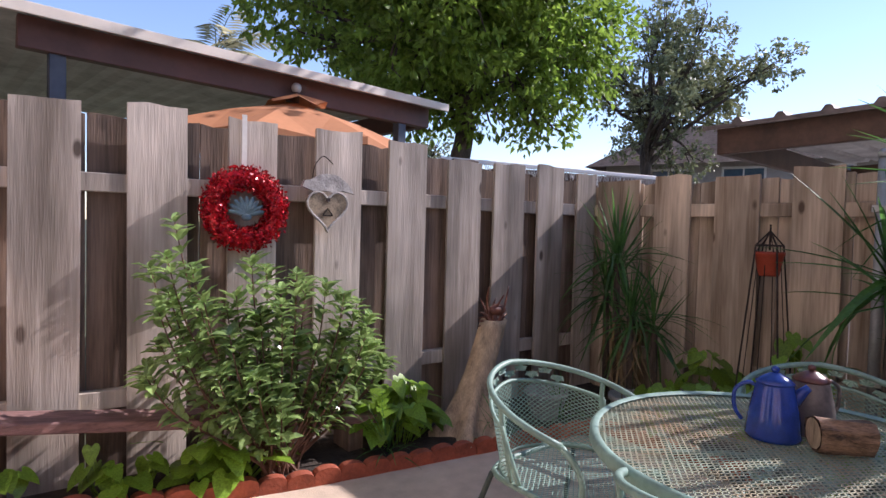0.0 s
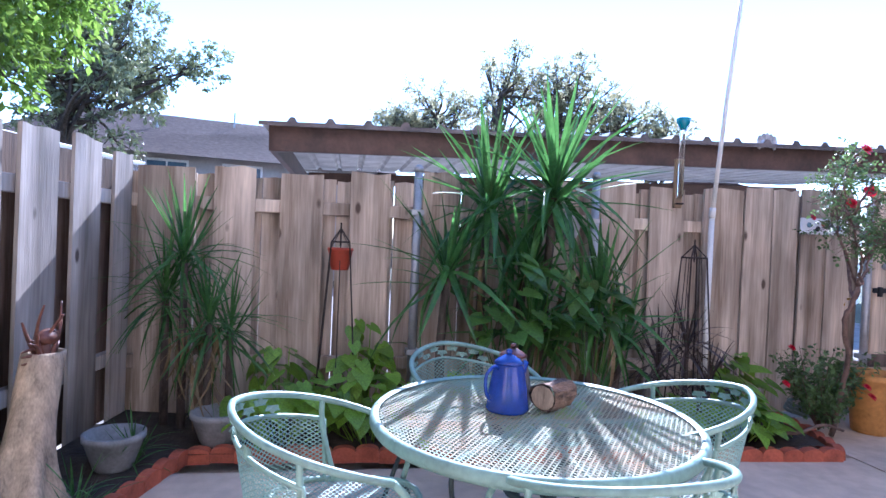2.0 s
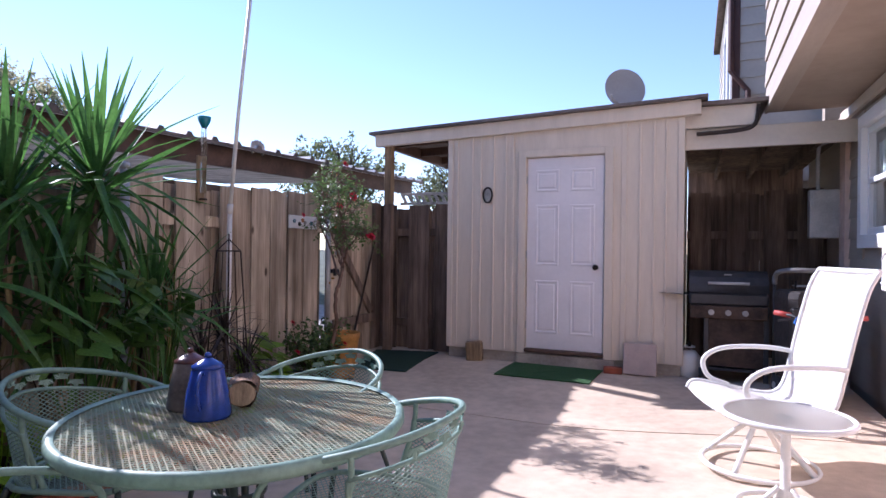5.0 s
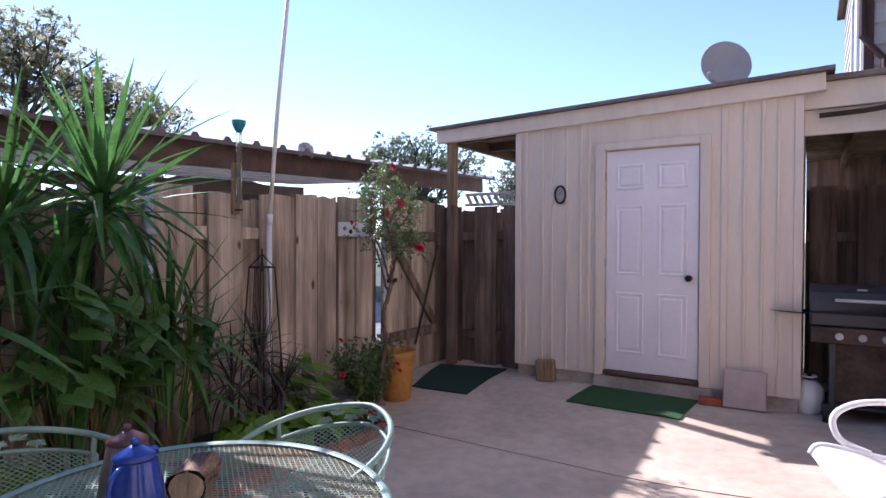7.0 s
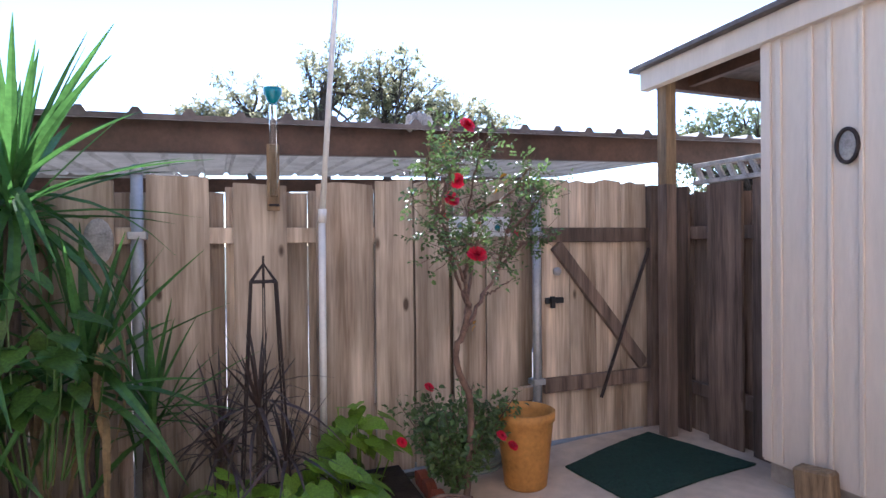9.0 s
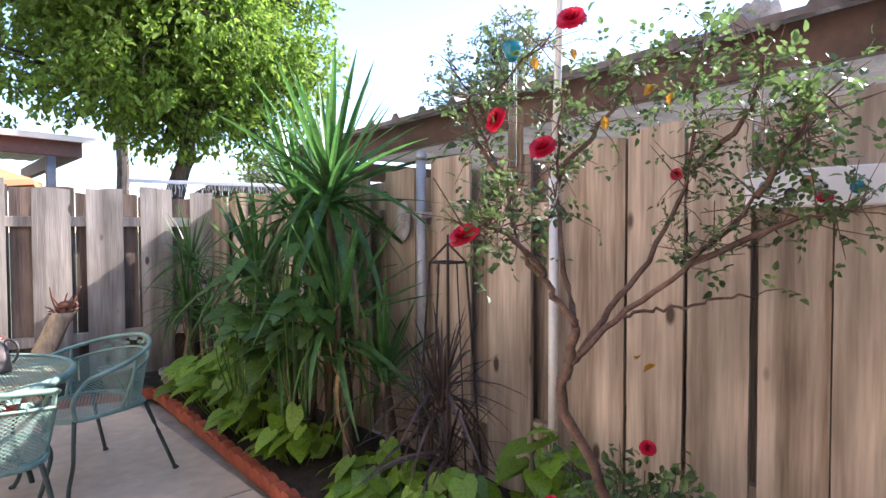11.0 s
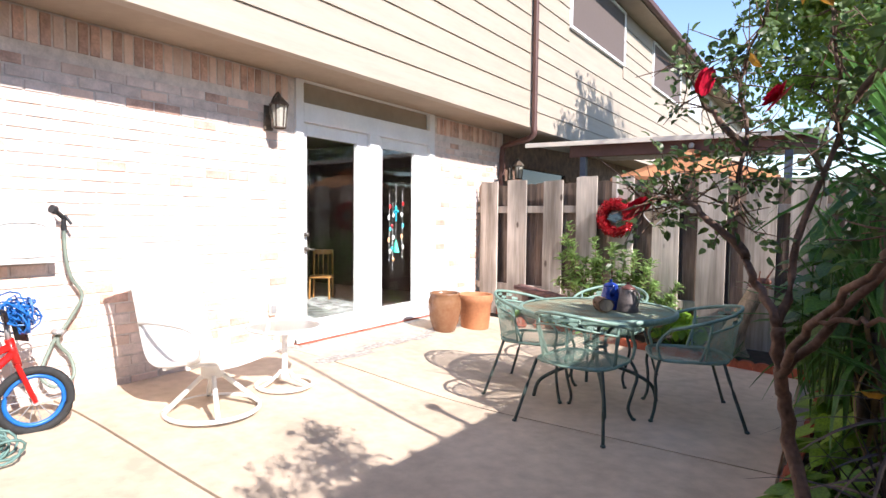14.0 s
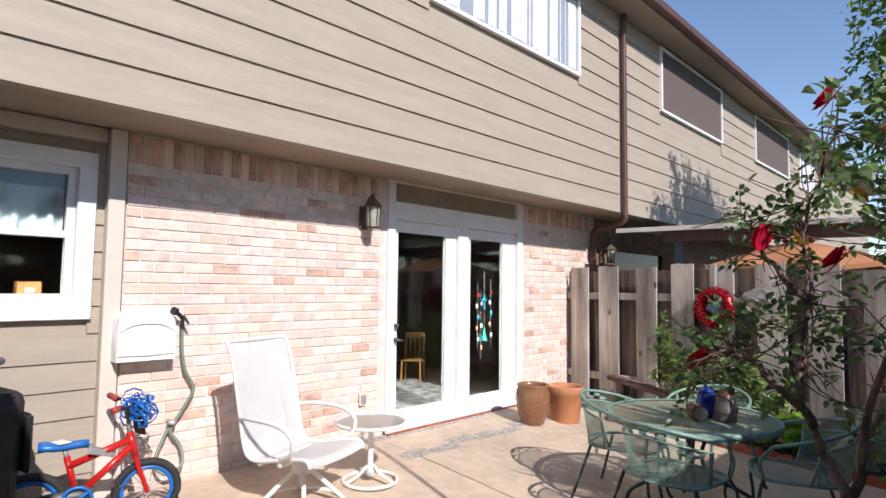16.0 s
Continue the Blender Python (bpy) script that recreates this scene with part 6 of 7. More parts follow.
vs = [bm.verts.new(p) for p in ((.33, -.19, .81), (.33, .22, .81), (.50, .21, .815), (.60, .12, .815), (.60, -.1, .815), (.5, -.18, .815))]
bm.faces.new(vs)
bmesh.ops.solidify(bm, geom=bm.faces[:], thickness=.03)
part("side_shelf", bm, GRILLM, gr)
tk = thing("propane_tank", "white propane gas cylinder under the grill", "gas cylinder", .99, -3.02, .085)
part("tank_body", lathe(B(), [(.08, 0), (.085, .02), (.10, .05), (.105, .12), (.10, .20), (.06, .25), (.03, .26)], 20), WHITE, tk, smooth=True)
part("tank_collar", ring(B(), 0, 0, .29, .05, .008, 16, 6), WHITE, tk)
part("tank_valve", lathe(B(), [(.015, .25), (.015, .31), (.02, .32), (.01, .34)], 10), RUST, tk)
tk.matrix_basis = pose(.905, -3.30, .085)
rk = thing("wire_shelf", "small wire shelf with red and green garden clutter", "shelf", -.12, -3.3, .1)
for x_, y_ in ((-.15, -.1), (.15, -.1), (-.15, .1), (.15, .1)):
    part("upright", tube(B(), [(x_, y_, 0), (x_, y_, .95)], .008, 6), RUST, rk)
for z in (.25, .55, .9):
    bm = B()
    for i in range(9):
        tube(bm, [(-.15, -.1 + .025 * i, z), (.15, -.1 + .025 * i, z)], .003, 4)
    tube(bm, [(-.15, -.1, z), (.15, -.1, z), (.15, .1, z), (-.15, .1, z)], .006, 5, closed=True)
    part("wire_tray", bm, GALV, rk)
for x_, y_, z, r, m_, lab in ((.05, .02, .66, .09, REDP, "red plastic ball on the wire shelf"), (-.06, .0, .64, .08, L_ARROW, "green plastic ball on the wire shelf"), (.06, 0, .35, .09, MAROON, "maroon plastic pot on the wire shelf")):
    o_ = part("ball" if r != .09 or m_ is REDP else "plastic_pot", blob(B(), (0, 0, 0), r, r * .9, r, 14), m_, None, smooth=True)
    o_.matrix_basis = pose(-.12 + x_, -3.3 + y_, .1 + z)
    tagged(o_, lab, "ball" if m_ is not MAROON else "pot")
rs_ = thing("paver", "square pinkish concrete paver leaning on the shed", "paver", 1.345, SY + .03, .09)
bm = B()
box(bm, -.155, .155, 0, .045, 0, .305, .006, pose(0, .06, 0, 9, 0, 0))
part("paver_body", bm, PLAQ, rs_)
wb = thing("wood_block", "weathered wooden block beside the shed wall", "block", 3.06, SY + .09, .085)
part("block_body", box(B(), -.09, .09, -.05, .05, 0, .21, .012, pose(0, 0, 0, 0, 4, 12)), W_POST, wb)
rb_ = thing("red_brick", "loose red brick by the shed door", "brick", 1.60, SY + .09, .085, 8)
part("brick_body", box(B(), -.09, .09, -.05, .05, 0, .06, .006), TERRA, rb_)
mt = thing("turf_mat", "bright green artificial turf mat before the shed door", "mat", 0, 0, 0)
bm = B()
random.seed(16)


def matmesh(cs, n=14, th=.014):
    bm = B()
    c = [Vector(q) for q in cs]
    g = [[None] * (n + 1) for _ in range(n + 1)]
    for i in range(n + 1):
        for j in range(n + 1):
            u, v = i / n, j / n
            p = c[0] * (1 - u) * (1 - v) + c[1] * u * (1 - v) + c[2] * u * v + c[3] * (1 - u) * v
            g[i][j] = bm.verts.new((p.x, p.y, floor_z(p.x, p.y) + th + random.uniform(-.002, .002)))
    for i in range(n):
        for j in range(n):
            bm.faces.new((g[i][j], g[i + 1][j], g[i + 1][j + 1], g[i][j + 1]))
    r = bmesh.ops.extrude_face_region(bm, geom=bm.faces[:])
    for v in r["geom"]:
        if isinstance(v, bmesh.types.BMVert):
            v.co.z -= th - .002
    bmesh.ops.recalc_face_normals(bm, faces=bm.faces[:])
    return bm


bm.free()
part("turf_sheet", matmesh([(2.66, -2.56, 0), (1.74, -2.56, 0), (1.70, -3.13, 0), (2.62, -3.14, 0)]), TURF, mt)
mt2 = thing("door_mat", "dark green rubber-backed mat before the gate", "mat", 0, 0, 0)
part("mat_sheet", matmesh([(4.10, -2.30, 0), (3.52, -2.34, 0), (3.60, -3.32, 0), (4.32, -3.14, 0)]), TURFD, mt2)

# ---- plants ----
random.seed(70)


def blade_mesh(name, W, bend, material, seg=5):
    """Unit-length sword leaf along +y, arching down by bend, folded along its midrib."""
    bm = B()
    pv = None
    for i in range(seg + 1):
        t = i / seg
        w = W * (.55 + 1.3 * t * (1 - t) * 1.4) * (1 - t) ** .45 if t < 1 else 0.002
        z = -bend * t * t
        y = t * (1 - .25 * bend * t)
        cur = [bm.verts.new((-w, y, z + w * .35)), bm.verts.new((0, y, z)), bm.verts.new((w, y, z + w * .35))]
        if pv:
            bm.faces.new((pv[0], pv[1], cur[1], cur[0]))
            bm.faces.new((pv[1], pv[2], cur[2], cur[1]))
        pv = cur
    me = bpy.data.meshes.new(name)
    bm.to_mesh(me)
    bm.free()
    me.materials.append(material)
    return me


def put(name, me, parent, loc, d, L, roll=0.0):
    """Place a shared leaf mesh at loc pointing along d."""
    ob = new(name, me)
    ob.parent = parent
    d = Vector(d).normalized()
    q = d.to_track_quat('Y', 'Z')
    ob.matrix_basis = Matrix.Translation(loc) @ q.to_matrix().to_4x4() @ pose(0, 0, 0, 0, roll, 0) @ Matrix.Diagonal((L, L, L, 1))
    return ob


YB = [blade_mesh("blade", .038, .05, L_YUCCA), blade_mesh("blade", .034, .16, L_YUCCA), blade_mesh("blade", .040, .5, L_YUCCA)]
YD = blade_mesh("dry_blade", .035, .8, L_DRY)
TB = [blade_mesh("blade", .026, .05, L_YUCCA), blade_mesh("blade", .026, .45, L_YUCCA)]
PB = [blade_mesh("blade", .028, .1, L_PURP), blade_mesh("blade", .028, .6, L_PURP)]


def rosette(parent, c, n, L, meshes, lo=-.6, hi=1.45, ax=Vector((0, 0, 1))):
    for i in range(n):
        a = i * 2.399 + random.uniform(-.2, .2)
        e = lo + (hi - lo) * (i / n) ** .8 + random.uniform(-.12, .12)
        d = Vector((math.cos(a) * math.cos(e), math.sin(a) * math.cos(e), math.sin(e)))
        me = meshes[0] if e > .8 else (meshes[1] if e > .1 else meshes[-1])
        put("blade", me, parent, Vector(c) + d * .02 + Vector((0, 0, random.uniform(-.08, .08))), d, L * random.uniform(.75, 1.1), random.uniform(-25, 25))


yu = thing("yucca_plant", "large clump of yucca with long green sword leaves", "yucca plant", 0, 0, .05)
for c, n, L, lo in (((4.13, .52, 1.58), 78, .80, -.9), ((4.20, .96, 1.48), 60, .72, -.9), ((4.02, 1.26, 1.02), 42, .68, -.7), ((4.00, .22, .82), 44, .66, -.8), ((3.92, .70, .70), 40, .62, -.6), ((4.12, -.02, .55), 30, .58, -.4), ((4.18, .70, 1.0), 34, .7, -.9)):
    part("stem", tube(B(), curve_pts([(c[0] + .05, c[1], .0), (c[0] + .06, c[1] + .02, c[2] * .5), (c[0], c[1], c[2])], 4), .035, 8, .03), BARK, yu, smooth=True)
    rosette(yu, c, n, L, YB, lo)
for i in range(36):
    a = random.uniform(0, 6.28)
    c = Vector((4.08 + random.uniform(-.1, .1), .6 + random.uniform(-.5, .5), random.uniform(.6, 1.2)))
    put("dry_blade", YD, yu, c, (math.cos(a) * .5, math.sin(a) * .5, -.6), .6 * random.uniform(.7, 1.1))
cr = thing("yucca_plant", "slender corner yucca with thin spiky leaves", "yucca plant", 0, 0, .05)
for c, n, L in (((4.16, 2.90, 1.05), 60, .52), ((4.22, 3.02, .82), 50, .5), ((4.05, 2.72, .70), 50, .48), ((4.2, 2.62, .62), 40, .45)):
    part("stem", tube(B(), [(c[0] + .04, c[1], 0), (c[0], c[1], c[2])], .028, 7, .022), BARK, cr, smooth=True)
    rosette(cr, c, n, L, [TB[0], TB[1], TB[1]], -.9)
for i in range(30):
    a = random.uniform(0, 6.28)
    put("dry_blade", YD, cr, (4.14 + random.uniform(-.08, .08), 2.82 + random.uniform(-.15, .15), random.uniform(.4, .7)), (math.cos(a) * .3, math.sin(a) * .3, -1), .35)
dr = thing("dracaena_plant", "dark bronze dracaena with narrow leaves", "dracaena plant", 0, 0, .05)
for c, n, L in (((4.10, -.50, .55), 46, .45), ((4.16, -.32, .38), 36, .42), ((4.02, -.62, .30), 34, .40)):
    part("stem", tube(B(), [(c[0], c[1], 0), c], .016, 6), BARK, dr)
    rosette(dr, c, n, L, [PB[0], PB[1], PB[1]], -.5)
for x, y in ((3.05, 3.02), (2.35, 3.22), (3.62, 2.98)):
    sp = thing("spider_plant", "small grassy clump growing by the brick edging", "plant", x, y, .05, group="grassy clumps")
    rosette(sp, (0, 0, .02), 34, .26, [TB[0], TB[1], TB[1]], .1, 1.3)


def arrow_mesh(name, material):
    """Unit arrowhead leaf along +y with lobed base and a sunken midrib."""
    bm = B()
    out = [(0, 0), (.17, -.16), (.33, -.10), (.40, .12), (.34, .38), (.20, .70), (0, 1.0)]
    mid = [bm.verts.new((0, y, z)) for y, z in ((0, 0), (.30, .02), (.65, -.02), (1.0, -.14))]
    for s in (-1, 1):
        o = [bm.verts.new((s * x, y, .07 - .16 * max(0, y) ** 2 - .10 * (x / .4) ** 2 * .6)) for x, y in out[1:-1]]
        fs = [(mid[0], o[0], o[1]), (mid[0], o[1], o[2], mid[1]), (mid[1], o[2], o[3], mid[2]), (mid[2], o[3], o[4]), (mid[2], o[4], mid[3])]
        for f in fs:
            bm.faces.new(f if s > 0 else f[::-1])
    me = bpy.data.meshes.new(name)
    bm.to_mesh(me)
    bm.free()
    me.materials.append(material)
    me.polygons.foreach_set("use_smooth", [True] * len(me.polygons))
    return me


AL = arrow_mesh("leaf", L_ARROW)
HL = arrow_mesh("leaf", L_HOSTA)


def arrow_clump(label, x, y, z, rx, ry, h, n, me, L=.15, face=(-.5, -.3)):
    t = thing("arrowhead_plant", label, "plant", x, y, z, group="arrowhead plants")
    bm = B()
    for i in range(n):
        a = random.uniform(0, 6.28)
        r = random.uniform(0, 1) ** .5
        px_, py_ = rx * r * math.cos(a), ry * r * math.sin(a)
        pz = h * random.uniform(.35, 1.0) * (1 - .45 * r * r)
        d = Vector((px_ / max(rx, .01) * .7 + face[0] + random.uniform(-.5, .5), py_ / max(ry, .01) * .7 + face[1] + random.uniform(-.5, .5), random.uniform(-.75, .1)))
        put("leaf", me, t, (px_, py_, pz), d, L * random.uniform(.65, 1.2), random.uniform(-20, 20))
        if i % 2 == 0:
            tube(bm, [(px_ * .5, py_ * .5, 0), (px_ * .9, py_ * .9, pz * .6), (px_, py_, pz)], .004, 4)
    part("stalk", bm, me.materials[0], t)
    return t


lime = "lime green arrowhead vine with broad leaves in bed"
for a in ((3.98, 2.25, .05, .24, .30, .44, 64), (3.98, 1.72, .05, .26, .30, .50, 70), (3.95, 1.15, .05, .24, .30, .44, 64), (3.92, .55, .05, .20, .26, .34, 34), (3.90, -.30, .05, .24, .26, .36, 64), (3.90, -.80, .05, .26, .26, .36, 66), (4.26, -1.05, .05, .16, .20, .62, 30), (4.32, 1.75, .3, .12, .2, .5, 26), (4.35, 2.3, .2, .1, .2, .4, 18)):
    arrow_clump(lime, *a, AL)
for a in ((3.72, .85, .45, .14, .32, .85, 46), (3.80, .35, .5, .14, .24, .85, 36)):
    arrow_clump("climbing arrowhead vine hanging among the yucca leaves", *a, HL)
arrow_clump("dark green leafy clump beside the carved stump", 2.52, 3.33, .05, .27, .15, .40, 84, AL, .13, (-.2, -.6))
arrow_clump("lime green leafy clump under the glossy shrub", 1.55, 3.42, .05, .24, .12, .28, 34, AL, .14, (-.1, -.7))
arrow_clump("sparse arrowhead plant near the fence bench", 1.08, 3.52, .05, .20, .10, .34, 18, AL, .12, (-.1, -.7))
arrow_clump("sparse arrowhead plant near the fence bench", .62, 3.52, .05, .16, .10, .3, 14, AL, .12, (-.1, -.7))

# glossy shrub
shb = thing("glossy_shrub", "glossy green shrub with small pointed leaves", "shrub", 1.78, 3.36, .05)
rs = np.random.RandomState(77)
bm = B()
CROWN_X, CROWN_Z = (-.70, -.60, -.53, -.44, -.30, -.12, .10, .40, .58, .68), (.72, 1.10, 1.27, 1.10, 1.05, 1.10, 1.02, .86, .66, .60)
pts, dirs, nors, sizes = [], [], [], []
for i in range(54):
    tx = random.uniform(-.66, .66)
    top = float(np.interp(tx, CROWN_X, CROWN_Z))
    tz = top * (1 - .62 * random.random() ** 1.3)
    if i < 5:
        tx, tz = (-.53, -.57, -.2, .40, .66)[i], (1.27, 1.12, 1.10, .87, .62)[i]
    ty = random.uniform(-.24, .20) * (1.1 - .4 * tz)
    ln = curve_pts([(random.uniform(-.09, .09), random.uniform(-.04, .04), 0), (tx * .42, ty * .5, tz * .35), (tx * .82, ty * .9, tz * .70), (tx, ty, tz)], 7)
    tube(bm, ln, .008, 5, .0025)
    n_l = len(ln)
    for j in range(int(n_l * .36), n_l):
        ax = (ln[j] - ln[j - 1]).normalized()
        side = ax.orthogonal().normalized()
        up = ax.cross(side)
        k_n = 2 if j < n_l - 6 else (3 if j < n_l - 3 else 5)
        for k_ in range(k_n):
            t_ = j * 2.4 + k_ * 6.283 / k_n + random.uniform(-.4, .4)
            out = side * math.cos(t_) + up * math.sin(t_)
            d = (out * .9 + ax * random.uniform(.25, .9) + Vector((0, 0, random.uniform(-.3, .2)))).normalized()
            nn = (ax * .8 + Vector((0, 0, .6)) + rnd_dir() * .35)
            nn = (nn - d * nn.dot(d)).normalized()
            pts.append(tuple(ln[j] + out * .004))
            dirs.append(tuple(d))
            nors.append(tuple(nn))
            sizes.append(random.uniform(.06, .115) * (.75 if j > n_l - 2 else 1))
part("stem", bm, mat("red_brown_shoot", (.16, .075, .045), .7, var=.3, scale=14), shb)
ovate_leaves("foliage", pts, dirs, nors, sizes, .46, L_SHRUB, shb)

# ---- rose bush ----
ro = thing("rose_bush", "leggy rose bush with red blooms and bare canes", "rose bush", 0, 0, 0)


def flower_mesh():
    bm = B()
    random.seed(91)
    for rg_, (n, r, tilt) in enumerate(((7, .036, .12), (7, .036, .55), (6, .031, .95), (5, .024, 1.25))):
        for i in range(n):
            a = 2 * math.pi * i / n + rg_ * .5
            d = Vector((math.cos(a) * math.cos(tilt), math.sin(a) * math.cos(tilt), math.sin(tilt)))
            s = Vector((-math.sin(a), math.cos(a), 0))
            p0 = Vector((0, 0, 0))
            v = [bm.verts.new(q) for q in (p0, d * r * .6 + s * r * .55, d * r * 1.1 + s * r * .35 + Vector((0, 0, -.004)), d * r * 1.1 - s * r * .35 + Vector((0, 0, -.004)), d * r * .6 - s * r * .55)]
            bm.faces.new(v)
    me = bpy.data.meshes.new("bloom")
    bm.to_mesh(me)
    bm.free()
    me.transform(Matrix.Rotation(radians(-90), 4, "X"))
    me.materials.append(PETAL)
    return me


FM = flower_mesh()
BLOOMS = [Vector(q) for q in ((3.71, -1.48, 2.03), (3.37, -1.37, 1.39), (3.53, -1.345, 1.73), (3.70, -1.385, 1.66), (4.22, -1.57, 1.60), (4.18, -2.02, 1.50))]
fork = (3.72, -1.49, 1.12)
low_fork = (3.728, -1.465, 1.0)
canes = [[(3.94, -1.55, .03), (3.885, -1.56, .35), (3.81, -1.53, .62), (3.745, -1.42, .88), low_fork, fork],
         [fork, (3.67, -1.45, 1.21), (3.645, -1.43, 1.27), (3.60, -1.37, 1.36), (3.62, -1.30, 1.55), (3.60, -1.22, 1.78), (3.71, -1.40, 2.0)],
         [(3.645, -1.43, 1.27), (3.56, -1.41, 1.36), (3.46, -1.38, 1.42), (3.37, -1.37, 1.42)],
         [low_fork, (3.79, -1.58, 1.14), (3.90, -1.74, 1.30), (4.05, -1.88, 1.50), (4.10, -2.02, 1.72)],
         [low_fork, (3.84, -1.54, 1.16), (3.98, -1.62, 1.36), (4.10, -1.66, 1.60), (4.08, -1.70, 1.88), (4.00, -1.75, 2.02)],
         [fork, (3.76, -1.42, 1.32), (3.82, -1.35, 1.58), (3.80, -1.38, 1.85)],
         [(3.79, -1.58, 1.14), (3.86, -1.66, 1.17), (3.92, -1.74, 1.18), (3.98, -1.82, 1.21), (4.04, -1.89, 1.22)],
         [(3.82, -1.35, 1.58), (3.92, -1.45, 1.75), (4.02, -1.55, 1.95)],
         [(3.62, -1.30, 1.55), (3.52, -1.28, 1.68), (3.46, -1.30, 1.80)],
         [(4.05, -1.88, 1.50), (3.96, -1.98, 1.62), (3.92, -2.08, 1.74)],
         [(4.10, -1.66, 1.60), (4.0, -1.86, 1.72), (3.90, -1.95, 1.86)],
         [(3.90, -1.74, 1.30), (4.02, -1.95, 1.42), (4.10, -2.12, 1.47)]]
random.seed(94)
tips = []
for i, c in enumerate(canes):
    ln = [p + (rnd_dir() * (.007 if i == 0 else .009) if 0 < j else Vector()) for j, p in enumerate(curve_pts(c, 5))]
    part("cane", tube(B(), ln, .019 if i == 0 else (.006 if i == 6 else .0115), 8, .015 if i == 0 else .003), ROSEB, ro, smooth=True)
    if i not in (0, 6):
        tips += ln[len(ln) // 2:]
random.seed(93)
bm = B()
pts, dirs, nors, sizes = [], [], [], []


def spray(p, d, length):
    """One thin twig ending in a compound leaf of five leaflets, with others along it."""
    e = p + d * length
    m_ = p.lerp(e, .5) + rnd_dir() * .012
    tube(bm, [p, m_, e], .0022, 4, .001)
    for q, ax in ((e, (e - m_).normalized()), (m_, (m_ - p).normalized())):
        if random.random() < .22:
            continue
        stem = (ax * .5 + rnd_dir() * .8 + Vector((0, 0, -.12))).normalized()
        nn = Vector((0, 0, 1)) + rnd_dir() * .75
        nn = (nn - stem * nn.dot(stem)).normalized()
        sd = stem.cross(nn)
        sz = random.uniform(.019, .034)
        for along, sgn in ((1.0, 0), (.62, 1), (.62, -1), (.25, 1), (.25, -1)):
            c = q + stem * (.06 * along)
            dd = stem if sgn == 0 else (stem * .35 + sd * sgn).normalized()
            dd = (dd + rnd_dir() * .25).normalized()
            n2_ = (nn + rnd_dir() * .35)
            n2_ = (n2_ - dd * n2_.dot(dd)).normalized()
            pts.append(tuple(c))
            dirs.append(tuple(dd))
            nors.append(tuple(n2_))
            sizes.append(sz * (1.15 if sgn == 0 else random.uniform(.75, 1)))


for p in tips:
    for k_ in range(5):
        d = (rnd_dir() + Vector((0, 0, .15))).normalized()
        q = p + d * .12
        if any(min((q - b - d_ * s_).length for s_ in (0, .07, .14, .21) for d_ in (Vector((-.65, .75, -.08)), Vector((-.9, -.3, 0)))) < .07 for b in BLOOMS[:5]):
            continue
        spray(p, d, random.uniform(.05, .17))
    e = p + rnd_dir() * random.uniform(.08, .2)
    tube(bm, [p, p.lerp(e, .5) + rnd_dir() * .015, e], .0028, 4, .0012)
spray(Vector(canes[6][-1]), Vector((.3, -.6, .2)).normalized(), .07)
part("twig_mass", bm, ROSEB, ro)["kind"] = "stuff"
ovate_leaves("foliage", pts, dirs, nors, sizes, .66, L_ROSE, ro)
YELLOW = mat("yellowed_rose_leaf", (.55, .27, .03), .5, var=.3, scale=16, trans=.4)
for q in ((3.66, -1.62, 1.72), (3.78, -1.75, 1.78), (3.74, -1.72, 1.80), (3.92, -1.60, 1.02), (3.95, -1.63, .99), (3.70, -1.35, 1.95), (3.80, -1.42, 1.98)):
    d = (rnd_dir() + Vector((0, 0, -.8))).normalized()
    ovate_leaves("yellow_leaf", [q], [tuple(d)], [tuple(d.orthogonal().normalized())], [random.uniform(.035, .05)], .6, YELLOW, ro, "yellowed withering leaf")["kind"] = ""
for i, p in enumerate(BLOOMS):
    put("bloom", FM, ro, p, rnd_dir() * .3 + Vector((-.7, 0, .5)), random.uniform(.95, 1.15) if i < 4 else .6, 0)
# low rose in the bed with the ochre pot
yp = thing("ochre_pot", "tall ochre clay pot standing by the gate", "pot", 4.05, -1.99, .02)
part("pot_body", lathe(B(), [(.12, 0), (.125, .01), (.165, .38), (.175, .39), (.178, .44), (.165, .445), (.155, .40), (.12, .05)], 28), YPOT, yp, smooth=True)
lr = thing("low_rose_bush", "low rose bush with dark leaves and red blooms", "rose bush", 4.05, -1.55, .04)
bm = B()
pts, dirs, nors = [], [], []
for i in range(34):
    a = random.uniform(0, 6.28)
    e = Vector((.28 * math.cos(a) * random.uniform(.2, 1), .40 * math.sin(a) * random.uniform(.2, 1), random.uniform(.22, .62)))
    ln = [Vector((0, 0, 0)), e * .5 + rnd_dir() * .04, e]
    tube(bm, ln, .006, 4, .002)
    for k_ in range(60):
        d = rnd_dir()
        n_ = Vector((0, 0, 1)) + rnd_dir() * .7
        n_ = (n_ - d * n_.dot(d)).normalized()
        pts.append(tuple(e.lerp(ln[1], random.random()) + rnd_dir() * .06))
        dirs.append(tuple(d))
        nors.append(tuple(n_))
part("stem", bm, ROSEB, lr)
ovate_leaves("foliage", pts, dirs, nors, .045 * rs.uniform(.6, 1.2, len(pts)), .6, L_ROSE, lr)
for p in ((.19, .09, .56), (-.06, .34, .35), (-.2, -.18, .36), (-.16, -.27, .28)):
    put("bloom", FM, lr, p, (-.4, -.3, .6), .8, 0)
fb = thing("fallen_branch", "dry brown cut branch lying in the bed", "branch", 3.72, -1.15, .10)
part("branch_body", tube(B(), curve_pts([(0, .2, .03), (.05, 0, .02), (.1, -.22, .05), (.12, -.4, .0)], 4), .014, 6, .009), ROSEB, fb)

